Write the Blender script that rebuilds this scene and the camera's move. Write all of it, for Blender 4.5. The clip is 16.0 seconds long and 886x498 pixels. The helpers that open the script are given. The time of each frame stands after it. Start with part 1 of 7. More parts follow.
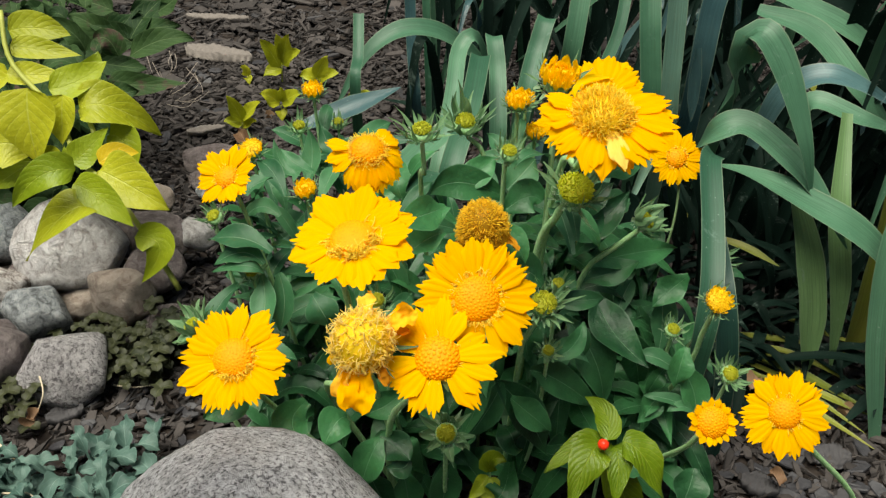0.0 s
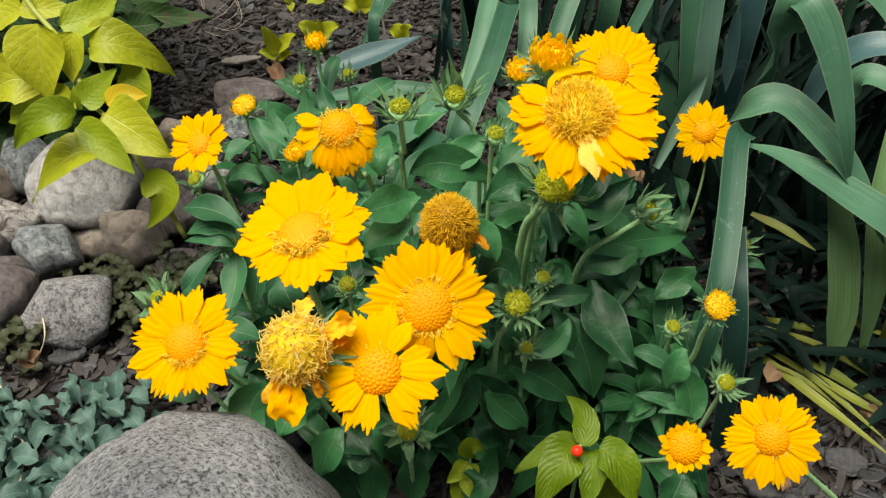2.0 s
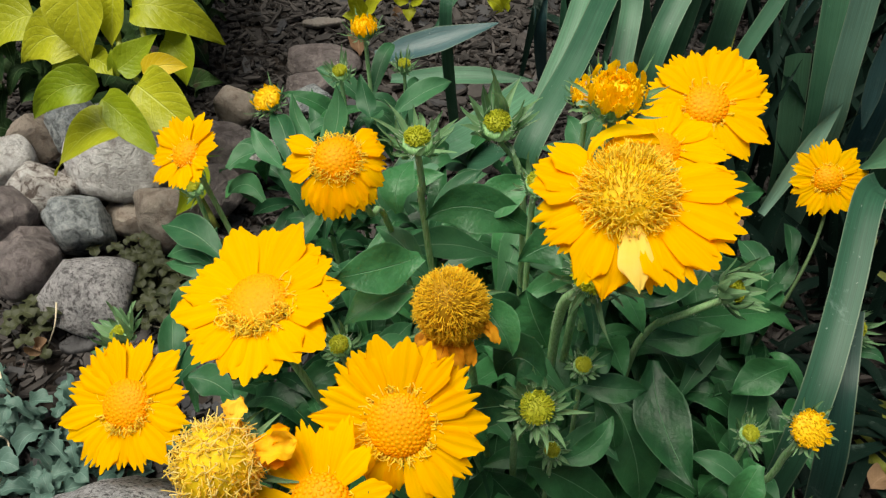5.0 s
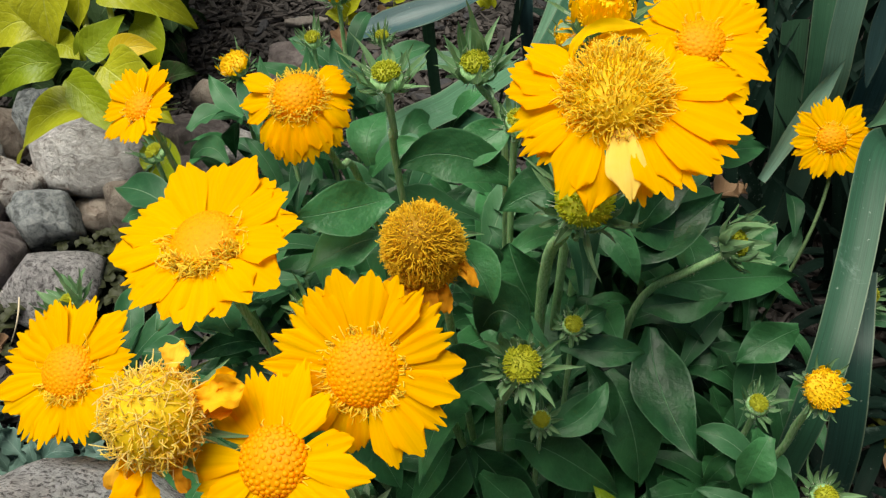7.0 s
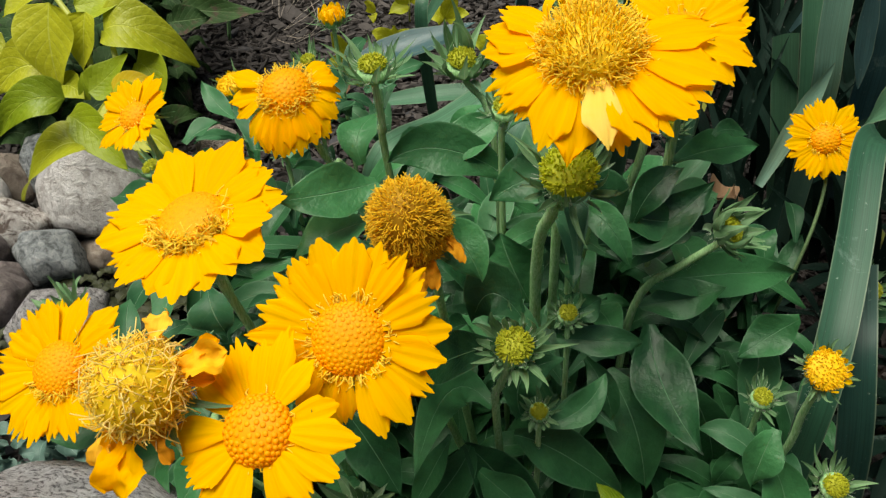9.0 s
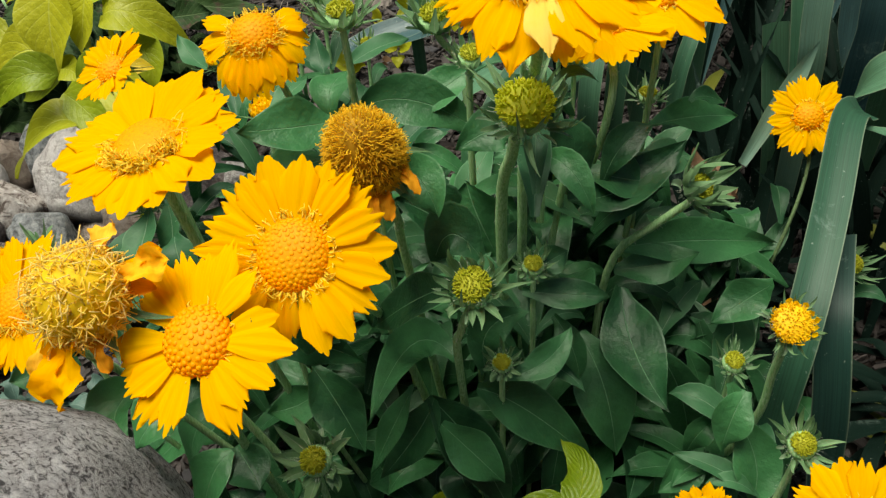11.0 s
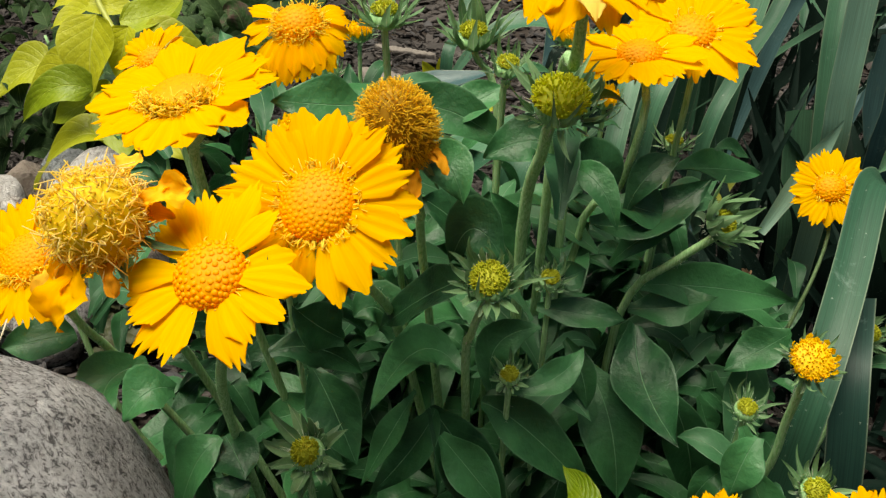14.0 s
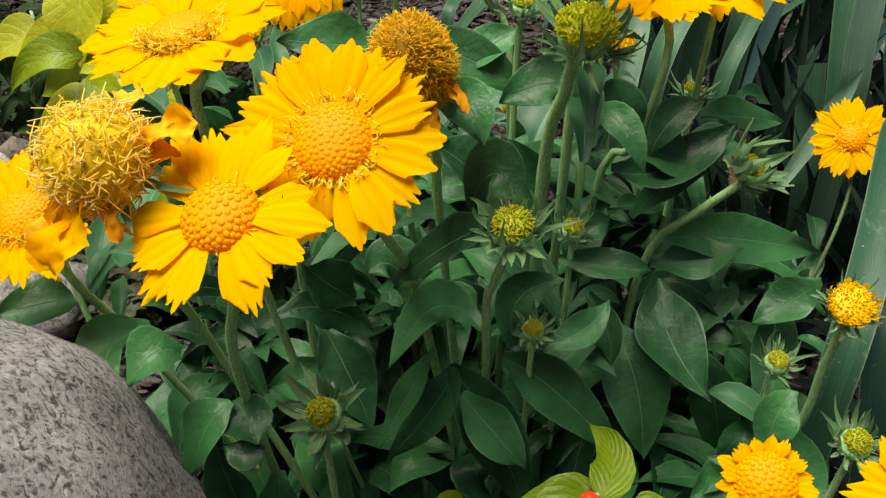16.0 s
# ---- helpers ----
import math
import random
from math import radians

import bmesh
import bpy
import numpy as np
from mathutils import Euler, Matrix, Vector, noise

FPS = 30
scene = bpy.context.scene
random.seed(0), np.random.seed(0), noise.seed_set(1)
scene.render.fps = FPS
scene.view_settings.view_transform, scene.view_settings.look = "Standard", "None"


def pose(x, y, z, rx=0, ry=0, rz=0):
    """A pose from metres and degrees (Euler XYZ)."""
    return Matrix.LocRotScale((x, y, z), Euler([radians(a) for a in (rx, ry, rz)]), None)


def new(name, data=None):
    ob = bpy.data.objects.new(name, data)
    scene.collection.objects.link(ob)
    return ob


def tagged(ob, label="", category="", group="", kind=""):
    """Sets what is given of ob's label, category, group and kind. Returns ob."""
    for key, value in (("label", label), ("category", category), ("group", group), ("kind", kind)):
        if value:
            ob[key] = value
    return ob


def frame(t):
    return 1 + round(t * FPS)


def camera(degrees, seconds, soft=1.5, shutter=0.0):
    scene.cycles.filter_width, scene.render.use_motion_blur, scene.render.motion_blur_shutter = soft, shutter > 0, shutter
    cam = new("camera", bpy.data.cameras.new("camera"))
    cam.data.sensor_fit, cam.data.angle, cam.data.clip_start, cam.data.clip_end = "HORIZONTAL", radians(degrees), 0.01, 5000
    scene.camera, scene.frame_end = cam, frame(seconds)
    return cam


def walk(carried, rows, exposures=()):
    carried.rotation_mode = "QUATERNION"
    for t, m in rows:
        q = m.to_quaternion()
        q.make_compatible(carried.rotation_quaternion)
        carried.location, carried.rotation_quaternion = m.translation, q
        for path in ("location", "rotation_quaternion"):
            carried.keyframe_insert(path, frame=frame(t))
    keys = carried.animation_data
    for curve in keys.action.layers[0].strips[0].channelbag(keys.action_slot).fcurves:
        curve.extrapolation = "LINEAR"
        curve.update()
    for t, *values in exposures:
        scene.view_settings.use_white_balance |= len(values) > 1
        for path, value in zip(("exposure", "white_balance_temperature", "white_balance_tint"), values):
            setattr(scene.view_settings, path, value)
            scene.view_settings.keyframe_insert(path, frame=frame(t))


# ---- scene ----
cam = camera(53.7, 16.0, soft=1.35)
METRES, EYE, TILT, LEAN, TURN = 0.5, 0.613, -35.0, 0.0, 0.0
ROWS = [
    (0.0, 0.0, 0.0, 0.0, 0.0, 0.0, -0.0),
    (0.5, 0.0099, 0.0367, 0.0035, 1.41, -1.23, -0.95),
    (1.0, 0.0425, 0.0472, 0.0376, 2.98, -2.96, -1.72),
    (1.5, 0.0904, 0.0706, 0.0702, 4.09, -4.6, -2.23),
    (2.0, 0.1262, 0.0841, 0.0954, 5.18, -5.74, -3.0),
    (2.5, 0.1422, 0.0807, 0.1437, 6.58, -6.63, -4.17),
    (3.0, 0.163, 0.1507, 0.1712, 8.63, -7.82, -4.89),
    (5.5, 0.1924, 0.3742, 0.1817, 13.65, -9.66, -8.18),
    (6.0, 0.2005, 0.4054, 0.1596, 13.61, -9.02, -8.0),
    (6.5, 0.2039, 0.408, 0.1359, 13.4, -8.47, -7.68),
    (7.0, 0.2036, 0.4101, 0.1121, 13.03, -7.51, -7.11),
    (7.5, 0.2025, 0.4159, 0.0884, 13.0, -6.36, -6.78),
    (8.0, 0.2106, 0.4193, 0.078, 13.31, -4.86, -6.32),
    (8.5, 0.2226, 0.416, 0.063, 13.41, -3.71, -5.86),
    (9.0, 0.2327, 0.4122, 0.0449, 13.82, -3.22, -5.48),
    (9.5, 0.2511, 0.4013, 0.0362, 14.2, -3.14, -4.63),
    (10.0, 0.2704, 0.4099, 0.0221, 14.45, -3.22, -4.5),
    (12.5, 0.2914, 0.4268, -0.0943, 15.37, 3.94, -12.17),
    (13.0, 0.2865, 0.4295, -0.1088, 15.06, 5.07, -13.06),
    (13.5, 0.2919, 0.4461, -0.124, 14.84, 6.32, -12.91),
    (14.0, 0.2841, 0.441, -0.1284, 14.78, 6.26, -12.4),
    (14.5, 0.2791, 0.4427, -0.1341, 14.69, 6.21, -12.43),
    (15.0, 0.2715, 0.4465, -0.1403, 14.37, 6.21, -12.37),
    (15.5, 0.2659, 0.4618, -0.15, 14.4, 6.0, -11.59),
    (16.0, 0.2581, 0.4776, -0.1576, 14.4, 5.35, -11.14),
]
walk(cam, [(t, pose(0, 0, EYE, TILT, LEAN, TURN) @ pose(METRES * x, METRES * y, METRES * z, 90 + pitch, roll, yaw)) for t, x, y, z, yaw, pitch, roll in ROWS], exposures=[(0.0, 0.52, 6900, 4), (3.0, 0.44, 6900, 4), (5.5, 0.32, 6900, 4), (9.0, 0.36, 6900, 4), (12.5, 0.46, 7250, 4), (14.5, 0.58, 7350, 4), (16.0, 0.60, 7350, 4)])
SKY_STRENGTH, SUN_STRENGTH = 0.047, 4.9

# world and light: an overcast sky with a broad, weak sun
world = bpy.data.worlds.new("sky")
scene.world = world
world.use_nodes = True
wn = world.node_tree
sky = wn.nodes.new("ShaderNodeTexSky")
sky.sky_type = "NISHITA"
sky.sun_disc = False
sky.sun_elevation, sky.sun_rotation = radians(76), radians(230)
sky.air_density, sky.dust_density, sky.ozone_density = 1.0, 3.0, 1.0
wn.links.new(sky.outputs[0], wn.nodes["Background"].inputs[0])
wn.nodes["Background"].inputs[1].default_value = SKY_STRENGTH
sun = new("sun", bpy.data.lights.new("sun", "SUN"))
sun.data.energy, sun.data.angle, sun.data.color = SUN_STRENGTH, radians(44), (1.0, 0.96, 0.90)
sun.rotation_euler = Euler((radians(14), 0, radians(-50)))


# ---- materials ----
def nodes_of(name):
    m = bpy.data.materials.new(name)
    m.use_nodes = True
    t = m.node_tree
    b = t.nodes["Principled BSDF"]
    return m, t, b


def math_node(t, op, a, b=None, c=None):
    n = t.nodes.new("ShaderNodeMath")
    n.operation = op
    for i, v in enumerate((a, b, c)):
        if v is None:
            continue
        if isinstance(v, (int, float)):
            n.inputs[i].default_value = v
        else:
            t.links.new(v, n.inputs[i])
    return n.outputs[0]


def mix_color(t, fac, a, b, blend="MIX"):
    n = t.nodes.new("ShaderNodeMix")
    n.data_type = "RGBA"
    n.blend_type = blend
    for sock, v in ((n.inputs[0], fac), (n.inputs[6], a), (n.inputs[7], b)):
        if isinstance(v, (int, float)):
            sock.default_value = v
        elif isinstance(v, tuple):
            sock.default_value = (*v, 1.0) if len(v) == 3 else v
        else:
            t.links.new(v, sock)
    return n.outputs[2]


def noise_tex(t, scale, detail=4.0, rough=0.6, vector=None, distortion=0.0):
    n = t.nodes.new("ShaderNodeTexNoise")
    n.inputs["Scale"].default_value = scale
    n.inputs["Detail"].default_value = detail
    n.inputs["Roughness"].default_value = rough
    n.inputs["Distortion"].default_value = distortion
    if vector is not None:
        t.links.new(vector, n.inputs["Vector"])
    return n.outputs["Fac"]


def ramp(t, fac, *stops):
    n = t.nodes.new("ShaderNodeValToRGB")
    el = n.color_ramp.elements
    while len(el) < len(stops):
        el.new(0.5)
    for e, (p, c) in zip(el, stops):
        e.position = p
        e.color = (*c, 1.0) if isinstance(c, tuple) else (c, c, c, 1.0)
    t.links.new(fac, n.inputs[0])
    return n.outputs[0]


def bump(t, b, height, strength=0.4, distance=0.002):
    n = t.nodes.new("ShaderNodeBump")
    n.inputs["Strength"].default_value = strength
    n.inputs["Distance"].default_value = distance
    t.links.new(height, n.inputs["Height"])
    t.links.new(n.outputs[0], b.inputs["Normal"])


def position(t):
    return t.nodes.new("ShaderNodeNewGeometry").outputs["Position"]


def thin(m, t, b, color, share):
    """Lets part of the light through a leaf or petal."""
    tr = t.nodes.new("ShaderNodeBsdfTranslucent")
    mx = t.nodes.new("ShaderNodeMixShader")
    mx.inputs[0].default_value = share
    if isinstance(color, tuple):
        tr.inputs[0].default_value = (*color, 1)
    else:
        t.links.new(color, tr.inputs[0])
    out = t.nodes["Material Output"]
    t.links.new(b.outputs[0], mx.inputs[1])
    t.links.new(tr.outputs[0], mx.inputs[2])
    t.links.new(mx.outputs[0], out.inputs[0])


def leaf_material(name, dark, light, vein, rough=0.5, share=0.2, veins=9.0, slant=1.6, rib=0.035, side=0.35, blotch=None, edge=0.6, gloss=0.34, crinkle=0.0):
    """A leaf: hue varies leaf by leaf and in patches, with a midrib and side veins along its UV map."""
    m, t, b = nodes_of(name)
    rnd = t.nodes.new("ShaderNodeObjectInfo").outputs["Random"]
    pos = position(t)
    patch = noise_tex(t, 55.0, 3.0, 0.6, pos)
    grain = noise_tex(t, 900.0, 2.0, 0.7, pos)
    f = math_node(t, "MULTIPLY_ADD", patch, 0.9, math_node(t, "MULTIPLY_ADD", rnd, 0.7, -0.3))
    col = mix_color(t, f, dark, light)
    if blotch:
        spot = ramp(t, noise_tex(t, 30.0, 5.0, 0.7, pos), (0.56, 0.0), (0.68, 1.0))
        col = mix_color(t, spot, col, blotch)
    uv = t.nodes.new("ShaderNodeUVMap").outputs[0]
    sep = t.nodes.new("ShaderNodeSeparateXYZ")
    t.links.new(uv, sep.inputs[0])
    off = math_node(t, "ABSOLUTE", math_node(t, "SUBTRACT", sep.outputs[0], 0.5))
    mid = math_node(t, "SUBTRACT", 1.0, math_node(t, "SMOOTH_MIN", math_node(t, "DIVIDE", off, rib), 1.0, 0.2))
    mid = math_node(t, "MAXIMUM", mid, 0.0)
    s = math_node(t, "SUBTRACT", math_node(t, "MULTIPLY", sep.outputs[1], veins), math_node(t, "MULTIPLY", off, veins * slant * 0.35))
    tri = math_node(t, "PINGPONG", s, 0.5)
    sv = math_node(t, "MAXIMUM", math_node(t, "SUBTRACT", 1.0, math_node(t, "MULTIPLY", tri, 11.0)), 0.0)
    v = math_node(t, "MAXIMUM", math_node(t, "MULTIPLY", mid, 0.85), math_node(t, "MULTIPLY", sv, side))
    rim = math_node(t, "MULTIPLY", math_node(t, "MAXIMUM", math_node(t, "SUBTRACT", off, 0.465), 0.0), 14.0)
    v = math_node(t, "MAXIMUM", v, math_node(t, "MULTIPLY", rim, edge))
    col = mix_color(t, v, col, vein)
    col = mix_color(t, 0.25, col, ramp(t, grain, (0.3, 0.45), (0.7, 1.0)), "MULTIPLY")
    t.links.new(col, b.inputs["Base Color"])
    b.inputs["Roughness"].default_value = rough
    b.inputs["Specular IOR Level"].default_value = gloss
    h = math_node(t, "ADD", math_node(t, "MULTIPLY", patch, 1.0), math_node(t, "MULTIPLY", v, -0.55))
    h = math_node(t, "ADD", h, math_node(t, "MULTIPLY", grain, 0.12))
    if crinkle:
        h = math_node(t, "ADD", h, math_node(t, "MULTIPLY", noise_tex(t, 160.0, 3.0, 0.6, pos), crinkle))
        h = math_node(t, "ADD", h, math_node(t, "MULTIPLY", tri, crinkle * min(0.35, side)))
    bump(t, b, h, 0.5, 0.0018)
    thin(m, t, b, col, share)
    return m


def strap_material(name, dark, light, rough=0.45, brown=0.0, gloss=0.32, edge=12.0):
    """A long strap leaf: fine lengthwise veins, paler midrib, flecks."""
    m, t, b = nodes_of(name)
    rnd = t.nodes.new("ShaderNodeObjectInfo").outputs["Random"]
    pos = position(t)
    uv = t.nodes.new("ShaderNodeUVMap").outputs[0]
    mp = t.nodes.new("ShaderNodeMapping")
    mp.inputs["Scale"].default_value = (34.0, 0.9, 1.0)
    t.links.new(uv, mp.inputs[0])
    lines = noise_tex(t, 1.0, 3.0, 0.6, mp.outputs[0])
    patch = noise_tex(t, 14.0, 4.0, 0.6, pos)
    f = math_node(t, "ADD", math_node(t, "MULTIPLY", patch, 0.9), math_node(t, "MULTIPLY_ADD", rnd, 0.6, -0.28))
    col = mix_color(t, f, dark, light)
    col = mix_color(t, 0.75, col, ramp(t, lines, (0.3, 0.42), (0.68, 1.0)), "MULTIPLY")
    scuff = ramp(t, noise_tex(t, 38.0, 6.0, 0.75, pos, 0.8), (0.60, 0.0), (0.72, 1.0))
    col = mix_color(t, math_node(t, "MULTIPLY", scuff, 0.35), col, (0.22, 0.30, 0.26))
    sx = t.nodes.new("ShaderNodeSeparateXYZ")
    t.links.new(uv, sx.inputs[0])
    off = math_node(t, "ABSOLUTE", math_node(t, "SUBTRACT", sx.outputs[0], 0.5))
    rim = math_node(t, "MULTIPLY", math_node(t, "MAXIMUM", math_node(t, "SUBTRACT", off, 0.455), 0.0), edge)
    col = mix_color(t, rim, col, (0.24, 0.30, 0.20))
    fleck = ramp(t, noise_tex(t, 420.0, 2.0, 0.5, pos), (0.72, 0.0), (0.78, 1.0))
    col = mix_color(t, math_node(t, "MULTIPLY", fleck, 0.45), col, (0.36, 0.42, 0.36))
    if brown:
        old = ramp(t, noise_tex(t, 9.0, 5.0, 0.7, pos), (0.45, 0.0), (0.62, 1.0))
        col = mix_color(t, math_node(t, "MULTIPLY", old, brown), col, (0.16, 0.10, 0.04))
    t.links.new(col, b.inputs["Base Color"])
    b.inputs["Roughness"].default_value = rough
    b.inputs["Specular IOR Level"].default_value = gloss
    bump(t, b, lines, 0.25, 0.0010)
    thin(m, t, b, col, 0.12)
    return m


def petal_material(name, a, c, share=0.42, rib=0.22):
    m, t, b = nodes_of(name)
    rnd = t.nodes.new("ShaderNodeObjectInfo").outputs["Random"]
    uv = t.nodes.new("ShaderNodeUVMap").outputs[0]
    mp = t.nodes.new("ShaderNodeMapping")
    mp.inputs["Scale"].default_value = (16.0, 1.0, 1.0)
    t.links.new(uv, mp.inputs[0])
    lines = noise_tex(t, 1.0, 3.0, 0.6, mp.outputs[0])
    patch = noise_tex(t, 120.0, 3.0, 0.6, position(t))
    f = math_node(t, "ADD", math_node(t, "MULTIPLY", patch, 0.6), math_node(t, "MULTIPLY_ADD", rnd, 0.6, -0.2))
    col = mix_color(t, f, a, c)
    col = mix_color(t, rib, col, ramp(t, lines, (0.3, (0.80, 0.66, 0.5)), (0.6, (1.0, 1.0, 1.0))), "MULTIPLY")
    t.links.new(col, b.inputs["Base Color"])
    b.inputs["Roughness"].default_value = 0.75
    b.inputs["Specular IOR Level"].default_value = 0.08
    bump(t, b, lines, 0.3, 0.0006)
    thin(m, t, b, col, share)
    return m


def grain_material(name, a, c, scale=300.0, rough=0.7, depth=0.0006, share=0.0):
    m, t, b = nodes_of(name)
    rnd = t.nodes.new("ShaderNodeNewGeometry").outputs["Random Per Island"]
    n = noise_tex(t, scale, 4.0, 0.65, position(t))
    f = math_node(t, "ADD", math_node(t, "MULTIPLY", n, 0.9), math_node(t, "MULTIPLY_ADD", rnd, 0.7, -0.3))
    col = mix_color(t, f, a, c)
    t.links.new(col, b.inputs["Base Color"])
    b.inputs["Roughness"].default_value = rough
    b.inputs["Specular IOR Level"].default_value = 0.3
    bump(t, b, n, 0.5, depth)
    if share:
        thin(m, t, b, col, share)
    return m


def stem_material(name, a, c):
    """A flower stem: fine pale and green streaks along its length."""
    m, t, b = nodes_of(name)
    mp = t.nodes.new("ShaderNodeMapping")
    mp.inputs["Scale"].default_value = (1.0, 1.0, 0.07)
    t.links.new(position(t), mp.inputs[0])
    streak = noise_tex(t, 1500.0, 3.0, 0.6, mp.outputs[0])
    patch = noise_tex(t, 60.0, 3.0, 0.6, position(t))
    col = mix_color(t, ramp(t, streak, (0.36, 0.0), (0.64, 1.0)), a, c)
    col = mix_color(t, 0.5, col, ramp(t, patch, (0.3, 0.75), (0.65, 1.0)), "MULTIPLY")
    t.links.new(col, b.inputs["Base Color"])
    b.inputs["Roughness"].default_value = 0.6
    b.inputs["Specular IOR Level"].default_value = 0.3
    bump(t, b, streak, 0.5, 0.0004)
    thin(m, t, b, col, 0.2)
    return m


def stone_material(name, a, c, speck, pale, scale=60.0, amount=0.5, depth=0.010):
    """Weathered stone: broad tone, mineral specks, pale crystals, pits."""
    m, t, b = nodes_of(name)
    pos = position(t)
    broad = noise_tex(t, scale * 0.22, 5.0, 0.6, pos)
    mid = noise_tex(t, scale * 2.2, 6.0, 0.72, pos, 0.6)
    fine = noise_tex(t, scale * 12.0, 4.0, 0.75, pos)
    col = mix_color(t, ramp(t, broad, (0.3, 0.0), (0.7, 1.0)), a, c)
    dark = ramp(t, mid, (0.40, 1.0), (0.50, 0.0))
    col = mix_color(t, math_node(t, "MULTIPLY", dark, amount), col, speck)
    light = ramp(t, mid, (0.52, 0.0), (0.62, 1.0))
    col = mix_color(t, math_node(t, "MULTIPLY", light, amount), col, pale)
    col = mix_color(t, 0.4, col, ramp(t, fine, (0.3, 0.6), (0.65, 1.0)), "MULTIPLY")
    mottle = noise_tex(t, scale * 0.8, 4.0, 0.65, pos, 0.5)
    col = mix_color(t, 0.8, col, ramp(t, mottle, (0.40, 0.68), (0.58, 1.0)), "MULTIPLY")
    t.links.new(col, b.inputs["Base Color"])
    b.inputs["Roughness"].default_value = 0.82
    b.inputs["Specular IOR Level"].default_value = 0.3
    h = math_node(t, "ADD", mid, math_node(t, "MULTIPLY", fine, 0.45))
    bump(t, b, h, 1.0, depth)
    return m


leaf_green = leaf_material("blanket_flower_leaf", (0.003, 0.028, 0.010), (0.054, 0.208, 0.070), (0.165, 0.32, 0.18), 0.44, 0.14, 6.0, 1.6, 0.014, 0.045, gloss=0.36, crinkle=1.0)
leaf_young = leaf_material("young_blanket_flower_leaf", (0.017, 0.084, 0.034), (0.068, 0.208, 0.086), (0.25, 0.39, 0.25), 0.5, 0.25, 5.0, 1.6, 0.02, 0.05)
leaf_lime = leaf_material("lime_leaf", (0.27, 0.31, 0.010), (0.50, 0.50, 0.024), (0.54, 0.58, 0.10), 0.45, 0.30, 7.0, 2.0, 0.020, 0.30, crinkle=1.1)
# darker copy of the lime leaf: shade among the leaves put into colour
leaf_lime_shaded = leaf_material("shaded_lime_leaf", (0.16, 0.24, 0.008), (0.31, 0.37, 0.012), (0.38, 0.44, 0.06), 0.45, 0.25, 8.0, 2.0, 0.014, 0.2, crinkle=1.0)
leaf_toothed = leaf_material("toothed_seedling_leaf", (0.085, 0.160, 0.004), (0.185, 0.265, 0.007), (0.32, 0.40, 0.04), 0.42, 0.25, 8.0, 2.4, 0.016, 0.45, crinkle=1.3)
leaf_yellow = leaf_material("yellowed_leaf", (0.60, 0.42, 0.01), (0.70, 0.52, 0.02), (0.7, 0.62, 0.12), 0.5, 0.25, 7.0, 2.0, 0.03, 0.4)
leaf_dusk = leaf_material("dull_green_leaf", (0.010, 0.032, 0.010), (0.046, 0.092, 0.028), (0.12, 0.18, 0.08), 0.62, 0.2, 7.0, 1.8, 0.03, 0.3, (0.085, 0.048, 0.042), gloss=0.14, crinkle=1.0)
leaf_kale = leaf_material("blue_green_leaf", (0.04, 0.090, 0.072), (0.11, 0.19, 0.155), (0.20, 0.30, 0.26), 0.55, 0.15, 5.0, 2.2, 0.03, 0.3)
leaf_clover = leaf_material("wood_sorrel_leaf", (0.014, 0.020, 0.007), (0.045, 0.050, 0.020), (0.09, 0.10, 0.045), 0.6, 0.15, 3.0, 1.0, 0.05, 0.1)
leaf_dry = leaf_material("dry_leaf", (0.11, 0.055, 0.026), (0.27, 0.17, 0.095), (0.32, 0.21, 0.13), 0.7, 0.15, 6.0, 1.6, 0.03, 0.3)
strap_green = strap_material("daylily_leaf", (0.026, 0.096, 0.052), (0.118, 0.268, 0.155))
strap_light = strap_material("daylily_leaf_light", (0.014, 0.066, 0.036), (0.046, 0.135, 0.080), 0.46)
# teal strap colour, darkened for the shade this leaf hangs in
strap_teal_shaded = strap_material("daylily_leaf_teal_shaded", (0.008, 0.036, 0.028), (0.028, 0.082, 0.062), 0.46, gloss=0.25)
strap_pale = strap_material("daylily_leaf_pale", (0.060, 0.140, 0.100), (0.150, 0.270, 0.205), 0.46)
strap_blue = strap_material("daylily_leaf_blue", (0.022, 0.062, 0.070), (0.10, 0.20, 0.20), 0.30)
# near-black copy of the daylily leaf: shade between straps put into the colour
strap_shaded = strap_material("shaded_daylily_leaf", (0.003, 0.010, 0.007), (0.010, 0.028, 0.020), 0.65, 0.0, 0.08, 0.4)
strap_old = strap_material("daylily_leaf_old", (0.10, 0.135, 0.014), (0.25, 0.27, 0.035), 0.5, 0.28)
# yellowish sage, lightened in colour to offset the shade on hanging straps
strap_sage_lightened = strap_material("daylily_leaf_sage_lightened", (0.070, 0.150, 0.050), (0.180, 0.310, 0.125), 0.42)
petal_gold = petal_material("golden_petal", (0.97, 0.48, 0.0006), (0.99, 0.575, 0.002), 0.45, 0.30)
# lighter copy of the golden petal: light missing on upright rays put into colour
petal_lightened = petal_material("lightened_petal", (1.0, 0.60, 0.002), (1.0, 0.70, 0.012), 0.55, 0.1)
petal_pale = petal_material("pale_petal", (1.0, 0.63, 0.035), (1.0, 0.78, 0.22), 0.4, 0.08)
petal_dry = petal_material("withered_petal", (0.94, 0.48, 0.008), (1.0, 0.62, 0.08), 0.3, 0.5)
petal_rust = petal_material("dried_petal", (0.66, 0.25, 0.01), (0.86, 0.44, 0.03), 0.2, 0.6)
petal_brown = petal_material("parched_petal", (0.36, 0.13, 0.012), (0.62, 0.28, 0.03), 0.15, 0.6)
disc_orange = grain_material("disc_orange", (1.0, 0.45, 0.001), (1.0, 0.55, 0.002), 700.0, 0.6, 0.0002, 0.5)
